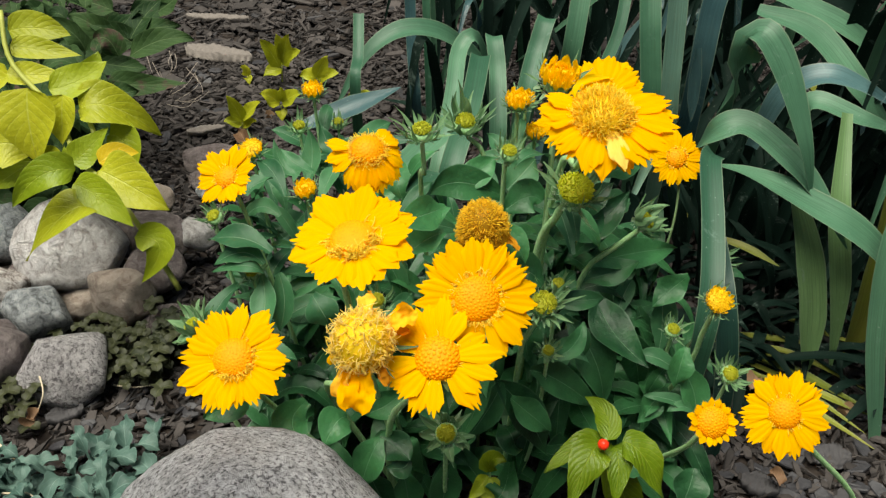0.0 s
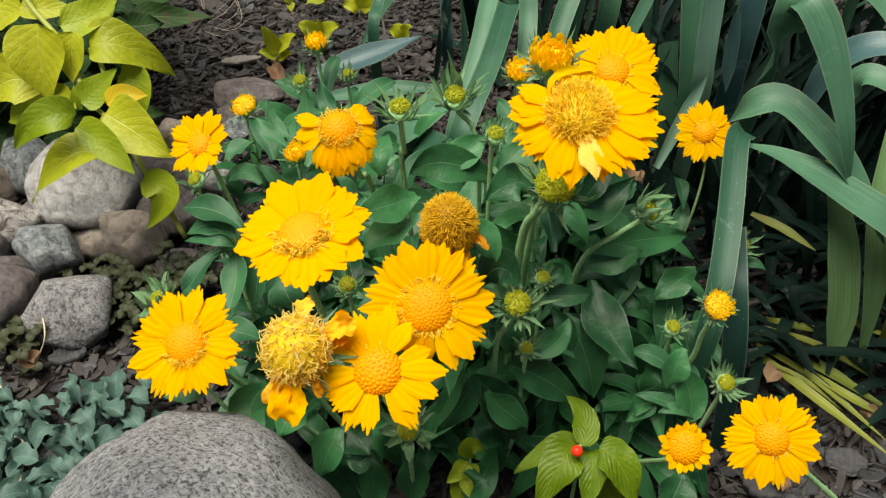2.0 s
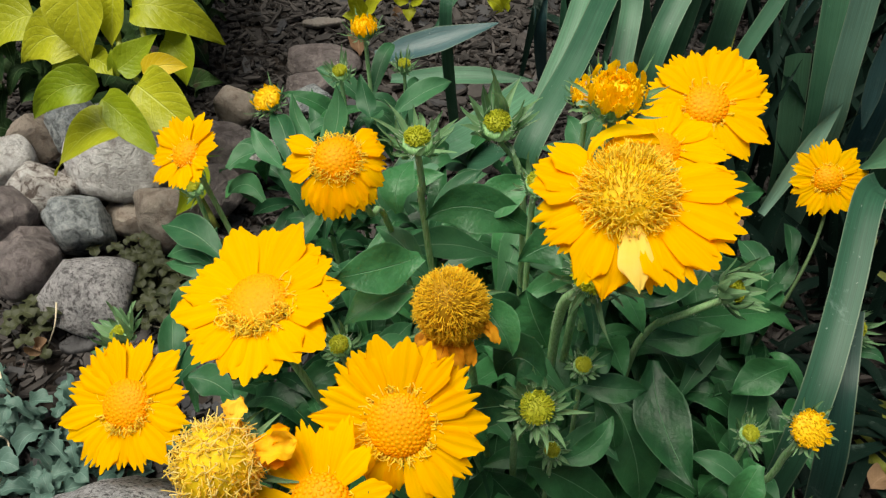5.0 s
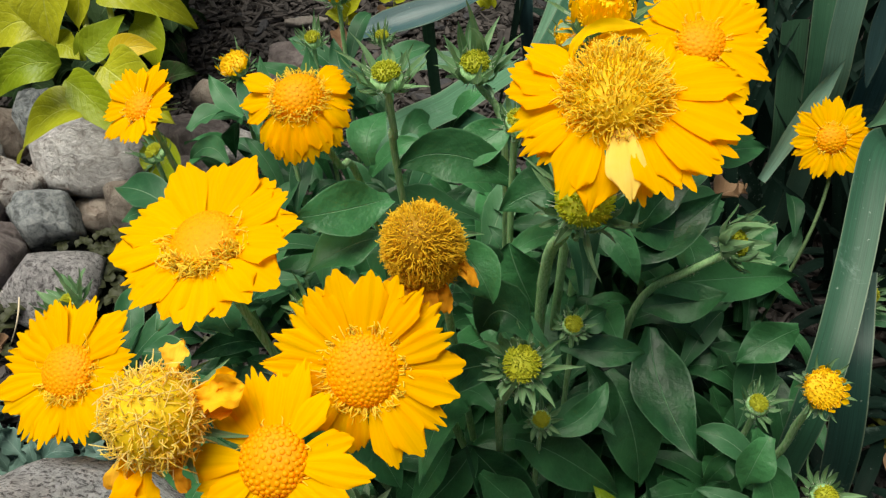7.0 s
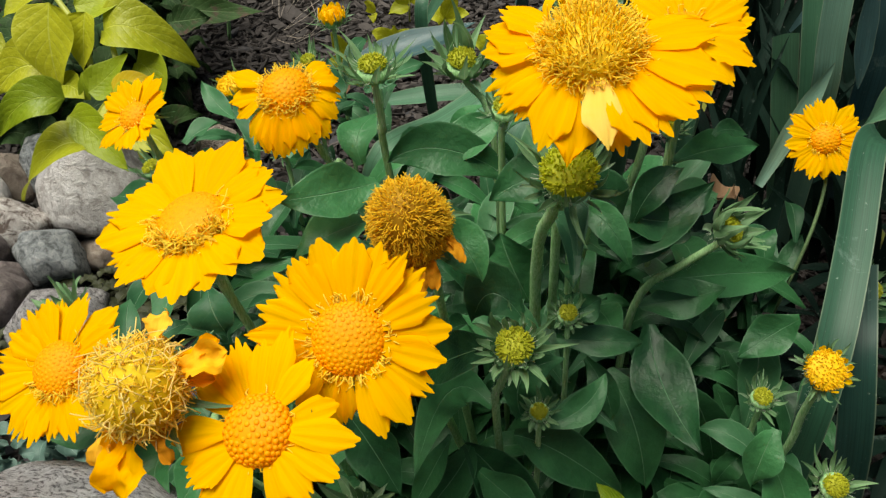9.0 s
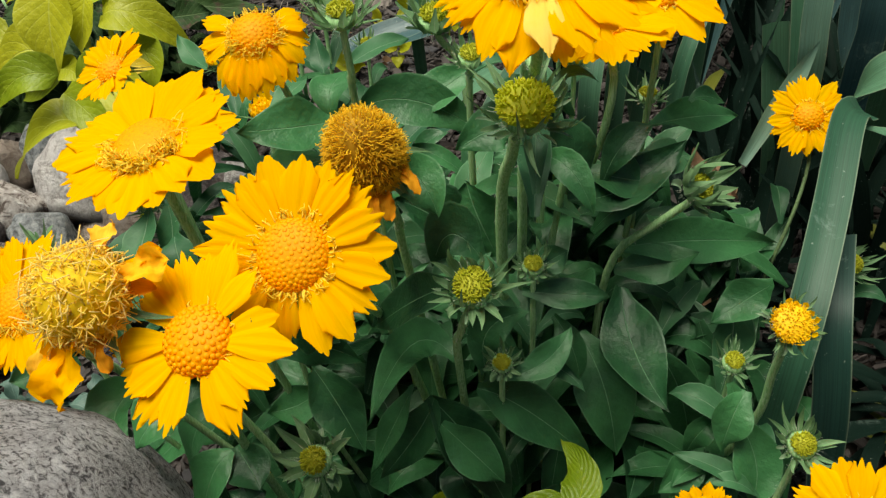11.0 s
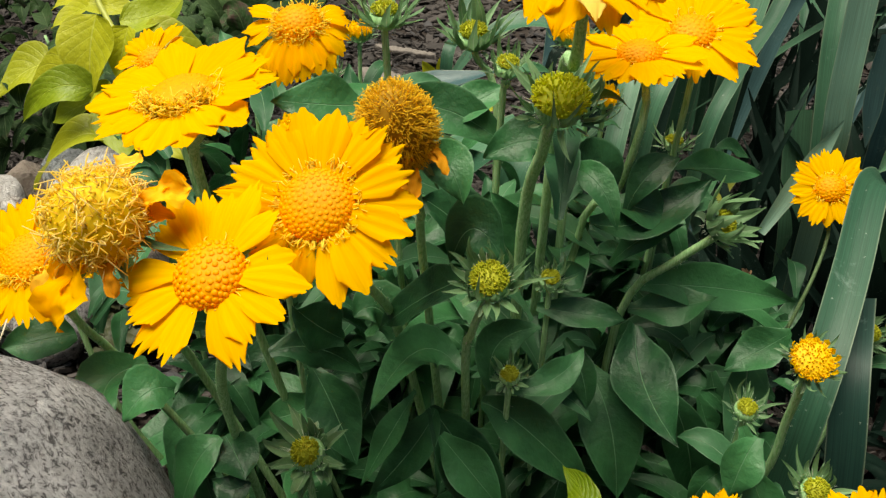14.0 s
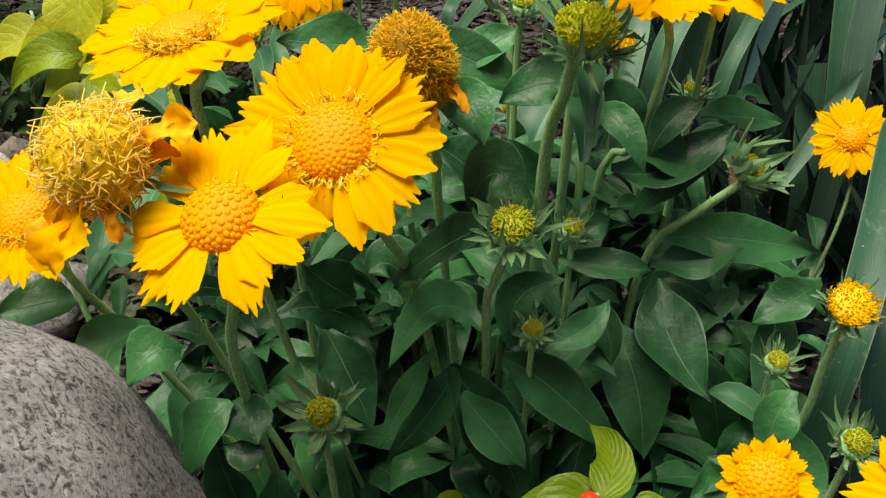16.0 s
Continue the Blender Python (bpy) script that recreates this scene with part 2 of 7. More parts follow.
disc_gold = grain_material("disc_gold", (0.90, 0.58, 0.006), (0.98, 0.68, 0.02), 700.0, 0.6, 0.0003, 0.35)
disc_olive = grain_material("disc_olive", (0.74, 0.49, 0.008), (0.86, 0.60, 0.015), 700.0, 0.7, 0.0004, 0.3)
disc_lime = grain_material("disc_lime", (0.36, 0.42, 0.02), (0.62, 0.60, 0.045), 700.0, 0.6, 0.0004, 0.4)
disc_ripe = grain_material("disc_yellow_green", (0.64, 0.68, 0.03), (0.86, 0.88, 0.08), 700.0, 0.6, 0.0004, 0.5)
thread_gold = grain_material("style_gold", (1.0, 0.74, 0.02), (1.0, 0.86, 0.14), 300.0, 0.6, 0.0003, 0.55)
thread_pale = grain_material("style_pale", (1.0, 0.74, 0.06), (1.0, 0.88, 0.26), 300.0, 0.6, 0.0003, 0.6)
thread_brown = grain_material("style_brown", (0.80, 0.46, 0.008), (0.96, 0.68, 0.04), 300.0, 0.6, 0.0003, 0.35)
stem_green = stem_material("stem_green", (0.23, 0.50, 0.18), (0.51, 0.76, 0.40))
# darker copy of the green stem: the shade around it put into colour
stem_shaded = stem_material("shaded_stem", (0.07, 0.13, 0.05), (0.16, 0.25, 0.11))
stem_lime = grain_material("stem_lime", (0.27, 0.31, 0.05), (0.42, 0.44, 0.10), 200.0, 0.5, 0.0005)
bract_green = leaf_material("bract_green", (0.085, 0.20, 0.080), (0.23, 0.40, 0.19), (0.34, 0.45, 0.30), 0.6, 0.3, 2.0, 1.0, 0.06, 0.1)
bract_pale = leaf_material("pale_bract", (0.13, 0.24, 0.13), (0.28, 0.42, 0.25), (0.42, 0.52, 0.38), 0.65, 0.3, 2.0, 1.0, 0.06, 0.1)
hair_white = grain_material("plant_hair", (0.55, 0.60, 0.48), (0.72, 0.76, 0.64), 300.0, 0.6, 0.0002, 0.4)
thread_straw = grain_material("style_straw", (0.92, 0.72, 0.20), (1.0, 0.88, 0.42), 300.0, 0.6, 0.0003, 0.5)
mulch_bark = grain_material("bark_chip", (0.005, 0.0044, 0.0042), (0.074, 0.064, 0.060), 120.0, 0.8, 0.0014)
mulch_grey = grain_material("grey_bark_chip", (0.010, 0.0098, 0.0106), (0.066, 0.063, 0.066), 160.0, 0.7, 0.0012)
flake_bark = grain_material("damp_bark_flake", (0.003, 0.003, 0.0034), (0.062, 0.061, 0.067), 190.0, 0.50, 0.0018)
cone_brown = grain_material("cone_brown", (0.30, 0.15, 0.003), (0.46, 0.25, 0.006), 700.0, 0.7, 0.0004, 0.2)
disc_yellow = grain_material("disc_yellow", (0.94, 0.64, 0.006), (1.0, 0.74, 0.02), 700.0, 0.6, 0.0003, 0.4)
wood_pale = grain_material("weathered_wood", (0.075, 0.064, 0.056), (0.23, 0.205, 0.185), 160.0, 0.85, 0.004)
straw = grain_material("dry_straw", (0.42, 0.34, 0.22), (0.62, 0.54, 0.40), 200.0, 0.7, 0.0005)
root_grey = grain_material("dry_root", (0.20, 0.17, 0.14), (0.38, 0.33, 0.28), 200.0, 0.8, 0.0005)
soil = grain_material("soil", (0.008, 0.006, 0.005), (0.035, 0.026, 0.021), 70.0, 0.95, 0.004)
berry_red = grain_material("berry_red", (0.75, 0.02, 0.008), (0.85, 0.05, 0.015), 200.0, 0.3, 0.0002)
granite = stone_material("speckled_granite", (0.66, 0.66, 0.70), (0.93, 0.93, 0.97), (0.070, 0.066, 0.074), (0.98, 0.98, 1.0), 170.0, 0.88, 0.016)
granite_dark = stone_material("grey_granite", (0.54, 0.51, 0.52), (0.78, 0.75, 0.76), (0.10, 0.088, 0.09), (0.86, 0.83, 0.83), 130.0, 0.8)
stone_pale = stone_material("pale_stone", (0.56, 0.535, 0.52), (0.80, 0.775, 0.76), (0.28, 0.235, 0.215), (0.88, 0.86, 0.85), 45.0, 0.6)
stone_blue = stone_material("blue_grey_stone", (0.27, 0.30, 0.32), (0.50, 0.53, 0.54), (0.09, 0.10, 0.10), (0.70, 0.71, 0.70), 60.0, 0.7)
stone_tan = stone_material("tan_stone", (0.32, 0.26, 0.215), (0.50, 0.425, 0.365), (0.15, 0.09, 0.06), (0.46, 0.40, 0.33), 40.0, 0.45)
stone_brown = stone_material("brown_stone", (0.19, 0.155, 0.152), (0.33, 0.285, 0.28), (0.09, 0.065, 0.06), (0.42, 0.36, 0.33), 45.0, 0.5)
stone_quartz = stone_material("rough_quartz", (0.40, 0.33, 0.29), (0.70, 0.66, 0.63), (0.11, 0.075, 0.06), (0.84, 0.82, 0.80), 50.0, 0.9)

# ---- building helpers ----
ORIGIN = {}


def thing(name, at, label, category, group="", kind=""):
    ob = new(name)
    ob.location = at
    ob.empty_display_size = 0.02
    ORIGIN[ob] = np.array(at, float)
    return tagged(ob, label, category, group, kind)


def solid(name, verts, faces, material, parent=None, at=None, label="", uv=None, smooth=True):
    """One mesh object from world-space points, set at its own origin under its parent."""
    v = np.asarray(verts, float)
    at = v[0] if at is None else np.asarray(at, float)
    me = bpy.data.meshes.new(name)
    me.from_pydata((v - at).tolist(), [], faces)
    me.materials.append(material)
    if uv is not None:
        lay = me.uv_layers.new(name="UVMap")
        idx = np.empty(len(me.loops), dtype=np.int32)
        me.loops.foreach_get("vertex_index", idx)
        lay.data.foreach_set("uv", np.asarray(uv, float)[idx].ravel())
    if smooth:
        me.polygons.foreach_set("use_smooth", np.ones(len(me.polygons), dtype=bool))
    ob = new(name, me)
    ORIGIN[ob] = at
    if parent is None:
        ob.location = at
    else:
        ob.parent = parent
        ob.location = at - ORIGIN[parent]
    if label:
        ob["label"] = label
    return ob


def unit(v):
    v = np.asarray(v, float)
    return v / max(np.linalg.norm(v), 1e-9)


def spline(points, n):
    """Catmull-Rom points along a line of places."""
    p = [np.asarray(q, float) for q in points]
    p = [2 * p[0] - p[1]] + p + [2 * p[-1] - p[-2]]
    out = []
    segs = len(p) - 3
    for k in range(n + 1):
        s = min(k / n * segs, segs - 1e-6)
        i = int(s)
        u = s - i
        a, b, c, d = p[i:i + 4]
        out.append(0.5 * (2 * b + (c - a) * u + (2 * a - 5 * b + 4 * c - d) * u * u + (3 * b - a - 3 * c + d) * u ** 3))
    return np.array(out)


def grid_faces(rows, cols, closed=False):
    f = []
    for i in range(rows - 1):
        for j in range(cols if closed else cols - 1):
            k = (j + 1) % cols
            f.append((i * cols + j, i * cols + k, (i + 1) * cols + k, (i + 1) * cols + j))
    return f


def blade(path, width, normal, fold=0.15, twist=0.0, wave=0.0, cols=5, shape="leaf", seed=0, teeth=0.0):
    """A leaf's sheet along a path: points, faces and UV."""
    r = random.Random(seed)
    n = len(path)
    V, UV = [], []
    ph = r.uniform(0, 6.28)
    for i, p in enumerate(path):
        v = i / (n - 1)
        tan = unit(path[min(i + 1, n - 1)] - path[max(i - 1, 0)])
        nor = np.asarray(normal, float)
        side = unit(np.cross(tan, nor))
        nor = unit(np.cross(side, tan))
        a = radians(twist) * (v - 0.3)
        side, nor = side * math.cos(a) + nor * math.sin(a), nor * math.cos(a) - side * math.sin(a)
        if shape == "leaf":
            w = (0.24 + 0.76 * math.sin(min(1.0, v / 0.52) * math.pi / 2) ** 1.4) * max(0.0, 1 - max(0.0, (v - 0.48) / 0.52) ** 1.8) ** 1.0
        elif shape == "bract":
            w = min(1.0, 0.55 + v * 2.2) * max(0.02, 1 - v) ** 0.85
        elif shape == "ovate":
            w = (v ** 0.45 * (1 - v) ** 0.95) / 0.405 * 0.97 + 0.04 * (1 - v)
        elif shape == "strap":
            w = min(1.0, 0.50 + v * 1.5) * min(1.0, ((1 - v) * 2.6 + 0.015) ** 0.8)
        elif shape == "lobed":
            w = (0.22 + 0.78 * math.sin(min(1.0, v / 0.66) * math.pi / 2) ** 1.6) * min(1.0, ((1 - v) * 3.2) ** 0.6 + 0.02)
            w *= 1 - (0.55 - 0.30 * v) * (0.5 + 0.5 * math.sin(v * 21 + ph)) ** 1.5
        elif shape == "cut":
            w = 1.0 - 0.35 * max(0.0, (v - 0.55) / 0.45)
        else:
            w = (0.35 + 0.65 * v ** 0.5) * min(1.0, ((1 - v) * 3.0) ** 0.5 + 0.02)
        if teeth:
            w *= 1 - teeth * (0.5 + 0.5 * math.sin(v * 34 + ph))
        for j in range(cols):
            u = j / (cols - 1) * 2 - 1
            lift = fold * abs(u) ** 1.4 * w * width * 0.5
            lift += wave * width * math.sin(v * 9 + ph + (2.2 if u > 0 else 0)) * u * u
            V.append(p + side * (u * w * width * 0.5) + nor * lift)
            UV.append((j / (cols - 1), v))
    return np.array(V), grid_faces(n, cols), np.array(UV)


def tube(path, r0, r1, sides=8):
    V = []
    n = len(path)
    ref = np.array((0.31, 0.9, 0.2))
    for i, p in enumerate(path):
        tan = unit(path[min(i + 1, n - 1)] - path[max(i - 1, 0)])
        a = unit(np.cross(tan, ref))
        b = np.cross(tan, a)
        rad = r0 + (r1 - r0) * i / (n - 1)
        for k in range(sides):
            w = 2 * math.pi * k / sides
            V.append(p + (a * math.cos(w) + b * math.sin(w)) * rad)
    f = grid_faces(n, sides, True)
    f.append(tuple(range(sides - 1, -1, -1)))
    f.append(tuple(range((n - 1) * sides, n * sides)))
    return np.array(V), f


def joined(pieces):
    """Several (points, faces) sheets as one."""
    V, F, k = [], [], 0
    for v, f in pieces:
        V.append(v)
        F += [tuple(i + k for i in q) for q in f]
        k += len(v)
    return np.concatenate(V), F


def bend(b, m, t, n=10):
    """A curve from b through m to t."""
    b, m, t = (np.asarray(q, float) for q in (b, m, t))
    c = 2 * m - (b + t) / 2
    return np.array([b * (1 - s) ** 2 + c * 2 * s * (1 - s) + t * s * s for s in np.linspace(0, 1, n + 1)])


COUNT = [0]


def leaf(plant, b, m, t, width, material, up=(0.05, -0.70, 0.70), fold=0.32, twist=0.0, shape="leaf", wave=0.10, name="leaf", label="", cols=7, n=11, teeth=0.0):
    COUNT[0] += 1
    r = random.Random(COUNT[0] * 7 + 3)
    nor = np.asarray(up, float) + np.array([r.uniform(-0.18, 0.18) for _ in range(3)])
    V, F, UV = blade(bend(b, m, t, n), width, nor, fold, twist + r.uniform(-18, 18), wave, cols, shape, COUNT[0], teeth)
    return solid(name, V, F, material, plant, None, label, UV)


def strap(plant, points, width, material, up=(0.0, -0.5, 0.85), fold=0.3, twist=0.0, shape="strap", n=26, label=""):
    COUNT[0] += 1
    V, F, UV = blade(spline(points, n), width * 0.9, up, fold, twist, 0.03, 5, shape, COUNT[0])
    UV[:, 1] *= 3.0
    return solid("leaf", V, F, material, plant, None, label, UV)


def stem(plant, points, r0=0.0021, r1=0.0019, material=None, name="stem"):
    path = spline(points, 14)
    V, F = tube(path, r0 * 0.92, r1 * 0.92)
    ob = solid(name, V, F, material or stem_green, plant)
    if material is None and r0 >= 0.0015:
        COUNT[0] += 1
        r = random.Random(COUNT[0])
        pieces = []
        for k in range(130):
            f = r.uniform(0, 9.0)
            q = path[int(f)] * (1 - f % 1) + path[int(f) + 1] * (f % 1)
            along = unit(path[int(f) + 1] - path[int(f)])
            d = unit(np.cross(along, (r.gauss(0, 1), r.gauss(0, 1), r.gauss(0, 1))))
            p = q + d * r0 * 0.85
            pieces.append(tube(np.array([p, p + (d - along * r.uniform(-0.3, 0.5)) * r.uniform(0.0008, 0.0019)]), 0.00007, 0.00003, 3))
        V, F = joined(pieces)
        solid("hairs", V, F, hair_white, ob)
    return ob


def axes(normal):
    n = unit(normal)
    a = unit(np.cross((0.0, 1.0, 0.12), n))
    return a, np.cross(n, a), n


def dome(c, normal, radius, height, rings=7, sides=20, under=0.35):
    a, b, n = axes(normal)
    V = []
    for i in range(rings + 1):
        e = -under + (math.pi / 2 * 0.985 + under) * i / rings
        for k in range(sides):
            w = 2 * math.pi * k / sides
            V.append(c + (a * math.cos(w) + b * math.sin(w)) * radius * math.cos(e) + n * height * math.sin(e))
    f = grid_faces(rings + 1, sides, True)
    f.append(tuple(range(rings * sides, (rings + 1) * sides)))
    f.append(tuple(range(sides - 1, -1, -1)))
    return np.array(V), f


def knob(c, n, r, h):
    """A tiny rounded floret."""
    a, b, n = axes(n)
    V = []
    for e, k in ((-0.4, 0.82), (0.35, 1.0), (0.85, 0.72), (1.1, 0.28)):
        for q in range(6):
            w = math.pi / 3 * q
            V.append(c + (a * math.cos(w) + b * math.sin(w)) * r * k + n * h * e)
    f = grid_faces(4, 6, True)
    f.append((18, 19, 20, 21, 22, 23))
    return np.array(V), f


def on_dome(c, normal, radius, height, count, r, jitter=0.0, low=0.0):
    """Places and directions in sunflower order over a dome."""
    a, b, n = axes(normal)
    for i in range(count):
        s = ((i + 0.5) / count) ** 0.5
        e = math.acos(min(1.0, s)) if low == 0 else (math.pi / 2 - s * (math.pi / 2 + low))
        w = i * 2.39996 + r.uniform(-jitter, jitter)
        out = (a * math.cos(w) + b * math.sin(w))
        p = c + out * radius * math.cos(e) + n * height * math.sin(e)
        d = unit(out * math.cos(e) / radius + n * math.sin(e) / height)
        yield p, d, out, s


def threads(c, normal, radius, height, count, length, curl, r, low=0.35, thick=0.00034, inner=0.0, along=0.0, arc=None, flat=0.0):
    """Curled styles standing out of a flower's disc, as one mesh; along leans them to the disc's axis, arc keeps one side of the ring bare."""
    pieces = []
    n = unit(normal)
    a, b, _ = axes(normal)
    for p, d, out, s in on_dome(c, normal, radius, height, count, r, 0.5, low):
        if s < inner:
            continue
        if arc is not None and math.cos(math.atan2(out @ b, out @ a) - radians(arc)) < 0.35 - r.uniform(0, 1.1) * (s > 0.8):
            continue
        L = length * r.uniform(0.6, 1.25)
        d = unit(d * (1 - along) + n * along)
        k1 = unit(np.array([r.uniform(-1, 1) for _ in range(3)]))
        k2 = unit(np.array([r.uniform(-1, 1) for _ in range(3)]))
        q1 = p + d * L * 0.5 * (1 - flat) + k1 * L * curl * 0.35
        q2 = p + d * L * (0.85 - 0.25 * curl) * (1 - flat) + k2 * L * curl * 0.75
        pieces.append(tube(spline([p - d * 0.001, q1, q2], 4), thick, thick * 0.55, 4))
    return joined(pieces)


def petal(head, c, normal, angle, r0, length, width, lift, droop, material, seed, curl=0.0, notch=0.14, drop=0.0, name="petal", rounded=0.0, twist=0.0):
    """One ray floret: a softly grooved tongue, widest past its middle and cut into three lobes at the tip."""
    r = random.Random(seed)
    a, b, n = axes(normal)
    out = a * math.cos(angle) + b * math.sin(angle)
    side = np.cross(n, out)
    rows, cols = 14, 13
    V, UV, path = [], [], []
    p_r, p_h, prev = r0, drop, 0.0
    for i in range(rows):
        v = i / (rows - 1)
        e = radians(lift * (1 - v) - droop * v)
        p_r += (v - prev) * length * math.cos(e)
        p_h += (v - prev) * length * math.sin(e)
        prev = v
        path.append((p_r, p_h, e))
    ph, skew = r.uniform(0, 6.28), r.uniform(-0.16, 0.16)
    lobe = [r.uniform(-0.035, 0.035) for _ in range(3)]
    turn = radians(twist + r.uniform(-7, 7))
    for i in range(rows):
        v = i / (rows - 1)
        w = (0.36 + 0.64 * math.sin(min(1.0, v / 0.68) * math.pi / 2) ** 1.1) * (1.0 - 0.20 * max(0.0, (v - 0.72) / 0.28) ** 2)
        if rounded:
            w *= 1.0 - rounded * max(0.0, (v - 0.55) / 0.45) ** 2.2
        for j in range(cols):
            u = j / (cols - 1) * 2 - 1
            tooth = abs(math.cos(1.5 * math.pi * u)) ** 1.1
            own = lobe[0] if u < -0.34 else lobe[2] if u > 0.34 else lobe[1]
            cut = ((notch * (1 - tooth) + own) * (1 - rounded) + (0.27 - 0.12 * rounded) * u * u) * max(0.0, (v - 0.60) / 0.40) ** 1.3
            k = max(0.0, min(rows - 1.0, (v - cut) * (rows - 1)))
            i0 = min(int(k), rows - 2)
            fr = k - i0
            pr = path[i0][0] * (1 - fr) + path[i0 + 1][0] * fr
            hh = path[i0][1] * (1 - fr) + path[i0 + 1][1] * fr
            e = path[i0][2] * (1 - fr) + path[i0 + 1][2] * fr
            nn = n * math.cos(e) - out * math.sin(e)
            sd, nt = side * math.cos(turn * v) + nn * math.sin(turn * v), nn * math.cos(turn * v) - side * math.sin(turn * v)
            groove = 0.022 * width * math.cos(u * 3 * math.pi) * min(1.0, v * 2.5) + 0.00010 * math.cos(u * 22 + ph)
            cup = curl * width * u * u * (0.4 + v) + 0.03 * width * math.sin(v * 5 + ph) * u
            V.append(c + out * pr + n * hh + sd * (u * w * width * 0.5) + side * skew * v * v * length * 0.35 + nt * (groove + cup))
            UV.append((j / (cols - 1), v))
    return solid(name, np.array(V), grid_faces(rows, cols), material, head, None, "", np.array(UV))


def bracts(head, c, normal, radius, count, length, spread, r, width=0.005, below=0.004, material=None, foot=0.55):
    """Pointed green bracts under a head; spread in degrees from the stem's line outward."""
    a, b, n = axes(normal)
    for i in range(count):
        w = 2 * math.pi * (i + r.uniform(-0.5, 0.5)) / count
        out = a * math.cos(w) + b * math.sin(w)
        s = radians(spread + r.uniform(-26, 26))
        L = length * r.uniform(0.6, 1.3)
        p0 = c + out * radius * foot - n * below
        d = out * math.sin(s) + n * math.cos(s)
        p1 = p0 + d * L * 0.5 + out * 0.0012
        p2 = p0 + d * L + (out * r.uniform(-0.5, 0.6) + n * r.uniform(-0.3, 0.5) + np.cross(n, out) * r.uniform(-0.4, 0.4)) * L * 0.45
        COUNT[0] += 1
        V, F, UV = blade(bend(p0, p1, p2, 7), width * r.uniform(0.8, 1.2), n * 0.8 - out * 0.6, 0.5, r.uniform(-30, 30), 0.05, 5, "bract", COUNT[0])
        solid("bract", V, F, material or bract_green, head, None, "", UV)


def flower(plant, at, normal, R, rd, hd, petals, lift, droop, seed, knobs=200, knob_material=None, style=(90, 0.004, 0.7), skip=(), wide=0.38, label="", style_material=None, petal_mat=None, base_material=None, inner=0.72, length_jitter=0.15, style_thick=0.00030, rays=None, arc=None, bead=0.32, along=0.0):
    """A composite flower head: domed disc, florets, curled styles, ray petals in two ranks, green bracts.
    rays: own petals as (degrees, share of length, share of width, lift, droop, material, roundness)."""
    r = random.Random(seed)
    c = np.asarray(at, float)
    seat = c - unit(normal) * hd * 0.32
    V, F = dome(seat, normal, rd, hd)
    head = solid("flower_head", V, F, base_material or disc_orange, plant, c, label)
    if knobs:
        size = rd * 1.9 / knobs ** 0.5
        pieces = [knob(p - d * size * 0.12, d, size * 0.62, size * r.uniform(bead * 0.5, bead * 0.75)) for p, d, out, s in on_dome(seat, normal, rd, hd, knobs, r, 0.05, 0.12)]
        V, F = joined(pieces)
        solid("floret_disc", V, F, knob_material or disc_orange, head)
    if style:
        V, F = threads(seat, normal, rd, hd, style[0], style[1], style[2], r, 0.04, style_thick, inner, along, arc)
        solid("style_tuft", V, F, style_material or thread_gold, head)
    if rays is None:
        rays = []
        for i in range(petals):
            if i in skip:
                continue
            rays.append((360 * (i + r.uniform(-0.20, 0.20)) / petals, r.uniform(1 - length_jitter, 1 + length_jitter * 0.6), r.uniform(0.84, 1.10), lift + r.uniform(-5, 5), droop + r.uniform(-7, 8), petal_mat or petal_gold, r.choice((0.0, 0.0, 0.15, 0.3))))
    for i, (deg, ln, wd, lf, dr, m, rnd) in enumerate(rays):
        petal(head, c, normal, radians(deg), rd * 0.82, (R - rd * 0.82) * ln, R * wide * wd, lf, dr, m, seed * 100 + i, r.uniform(-0.04, 0.06), 0.15 * r.uniform(0.3, 1.5), (i % 2) * -0.0013 - 0.001, rounded=rnd)
    bracts(head, c, normal, rd, 11, R * 0.40, 112, r, R * 0.14, 0.005)
    return head


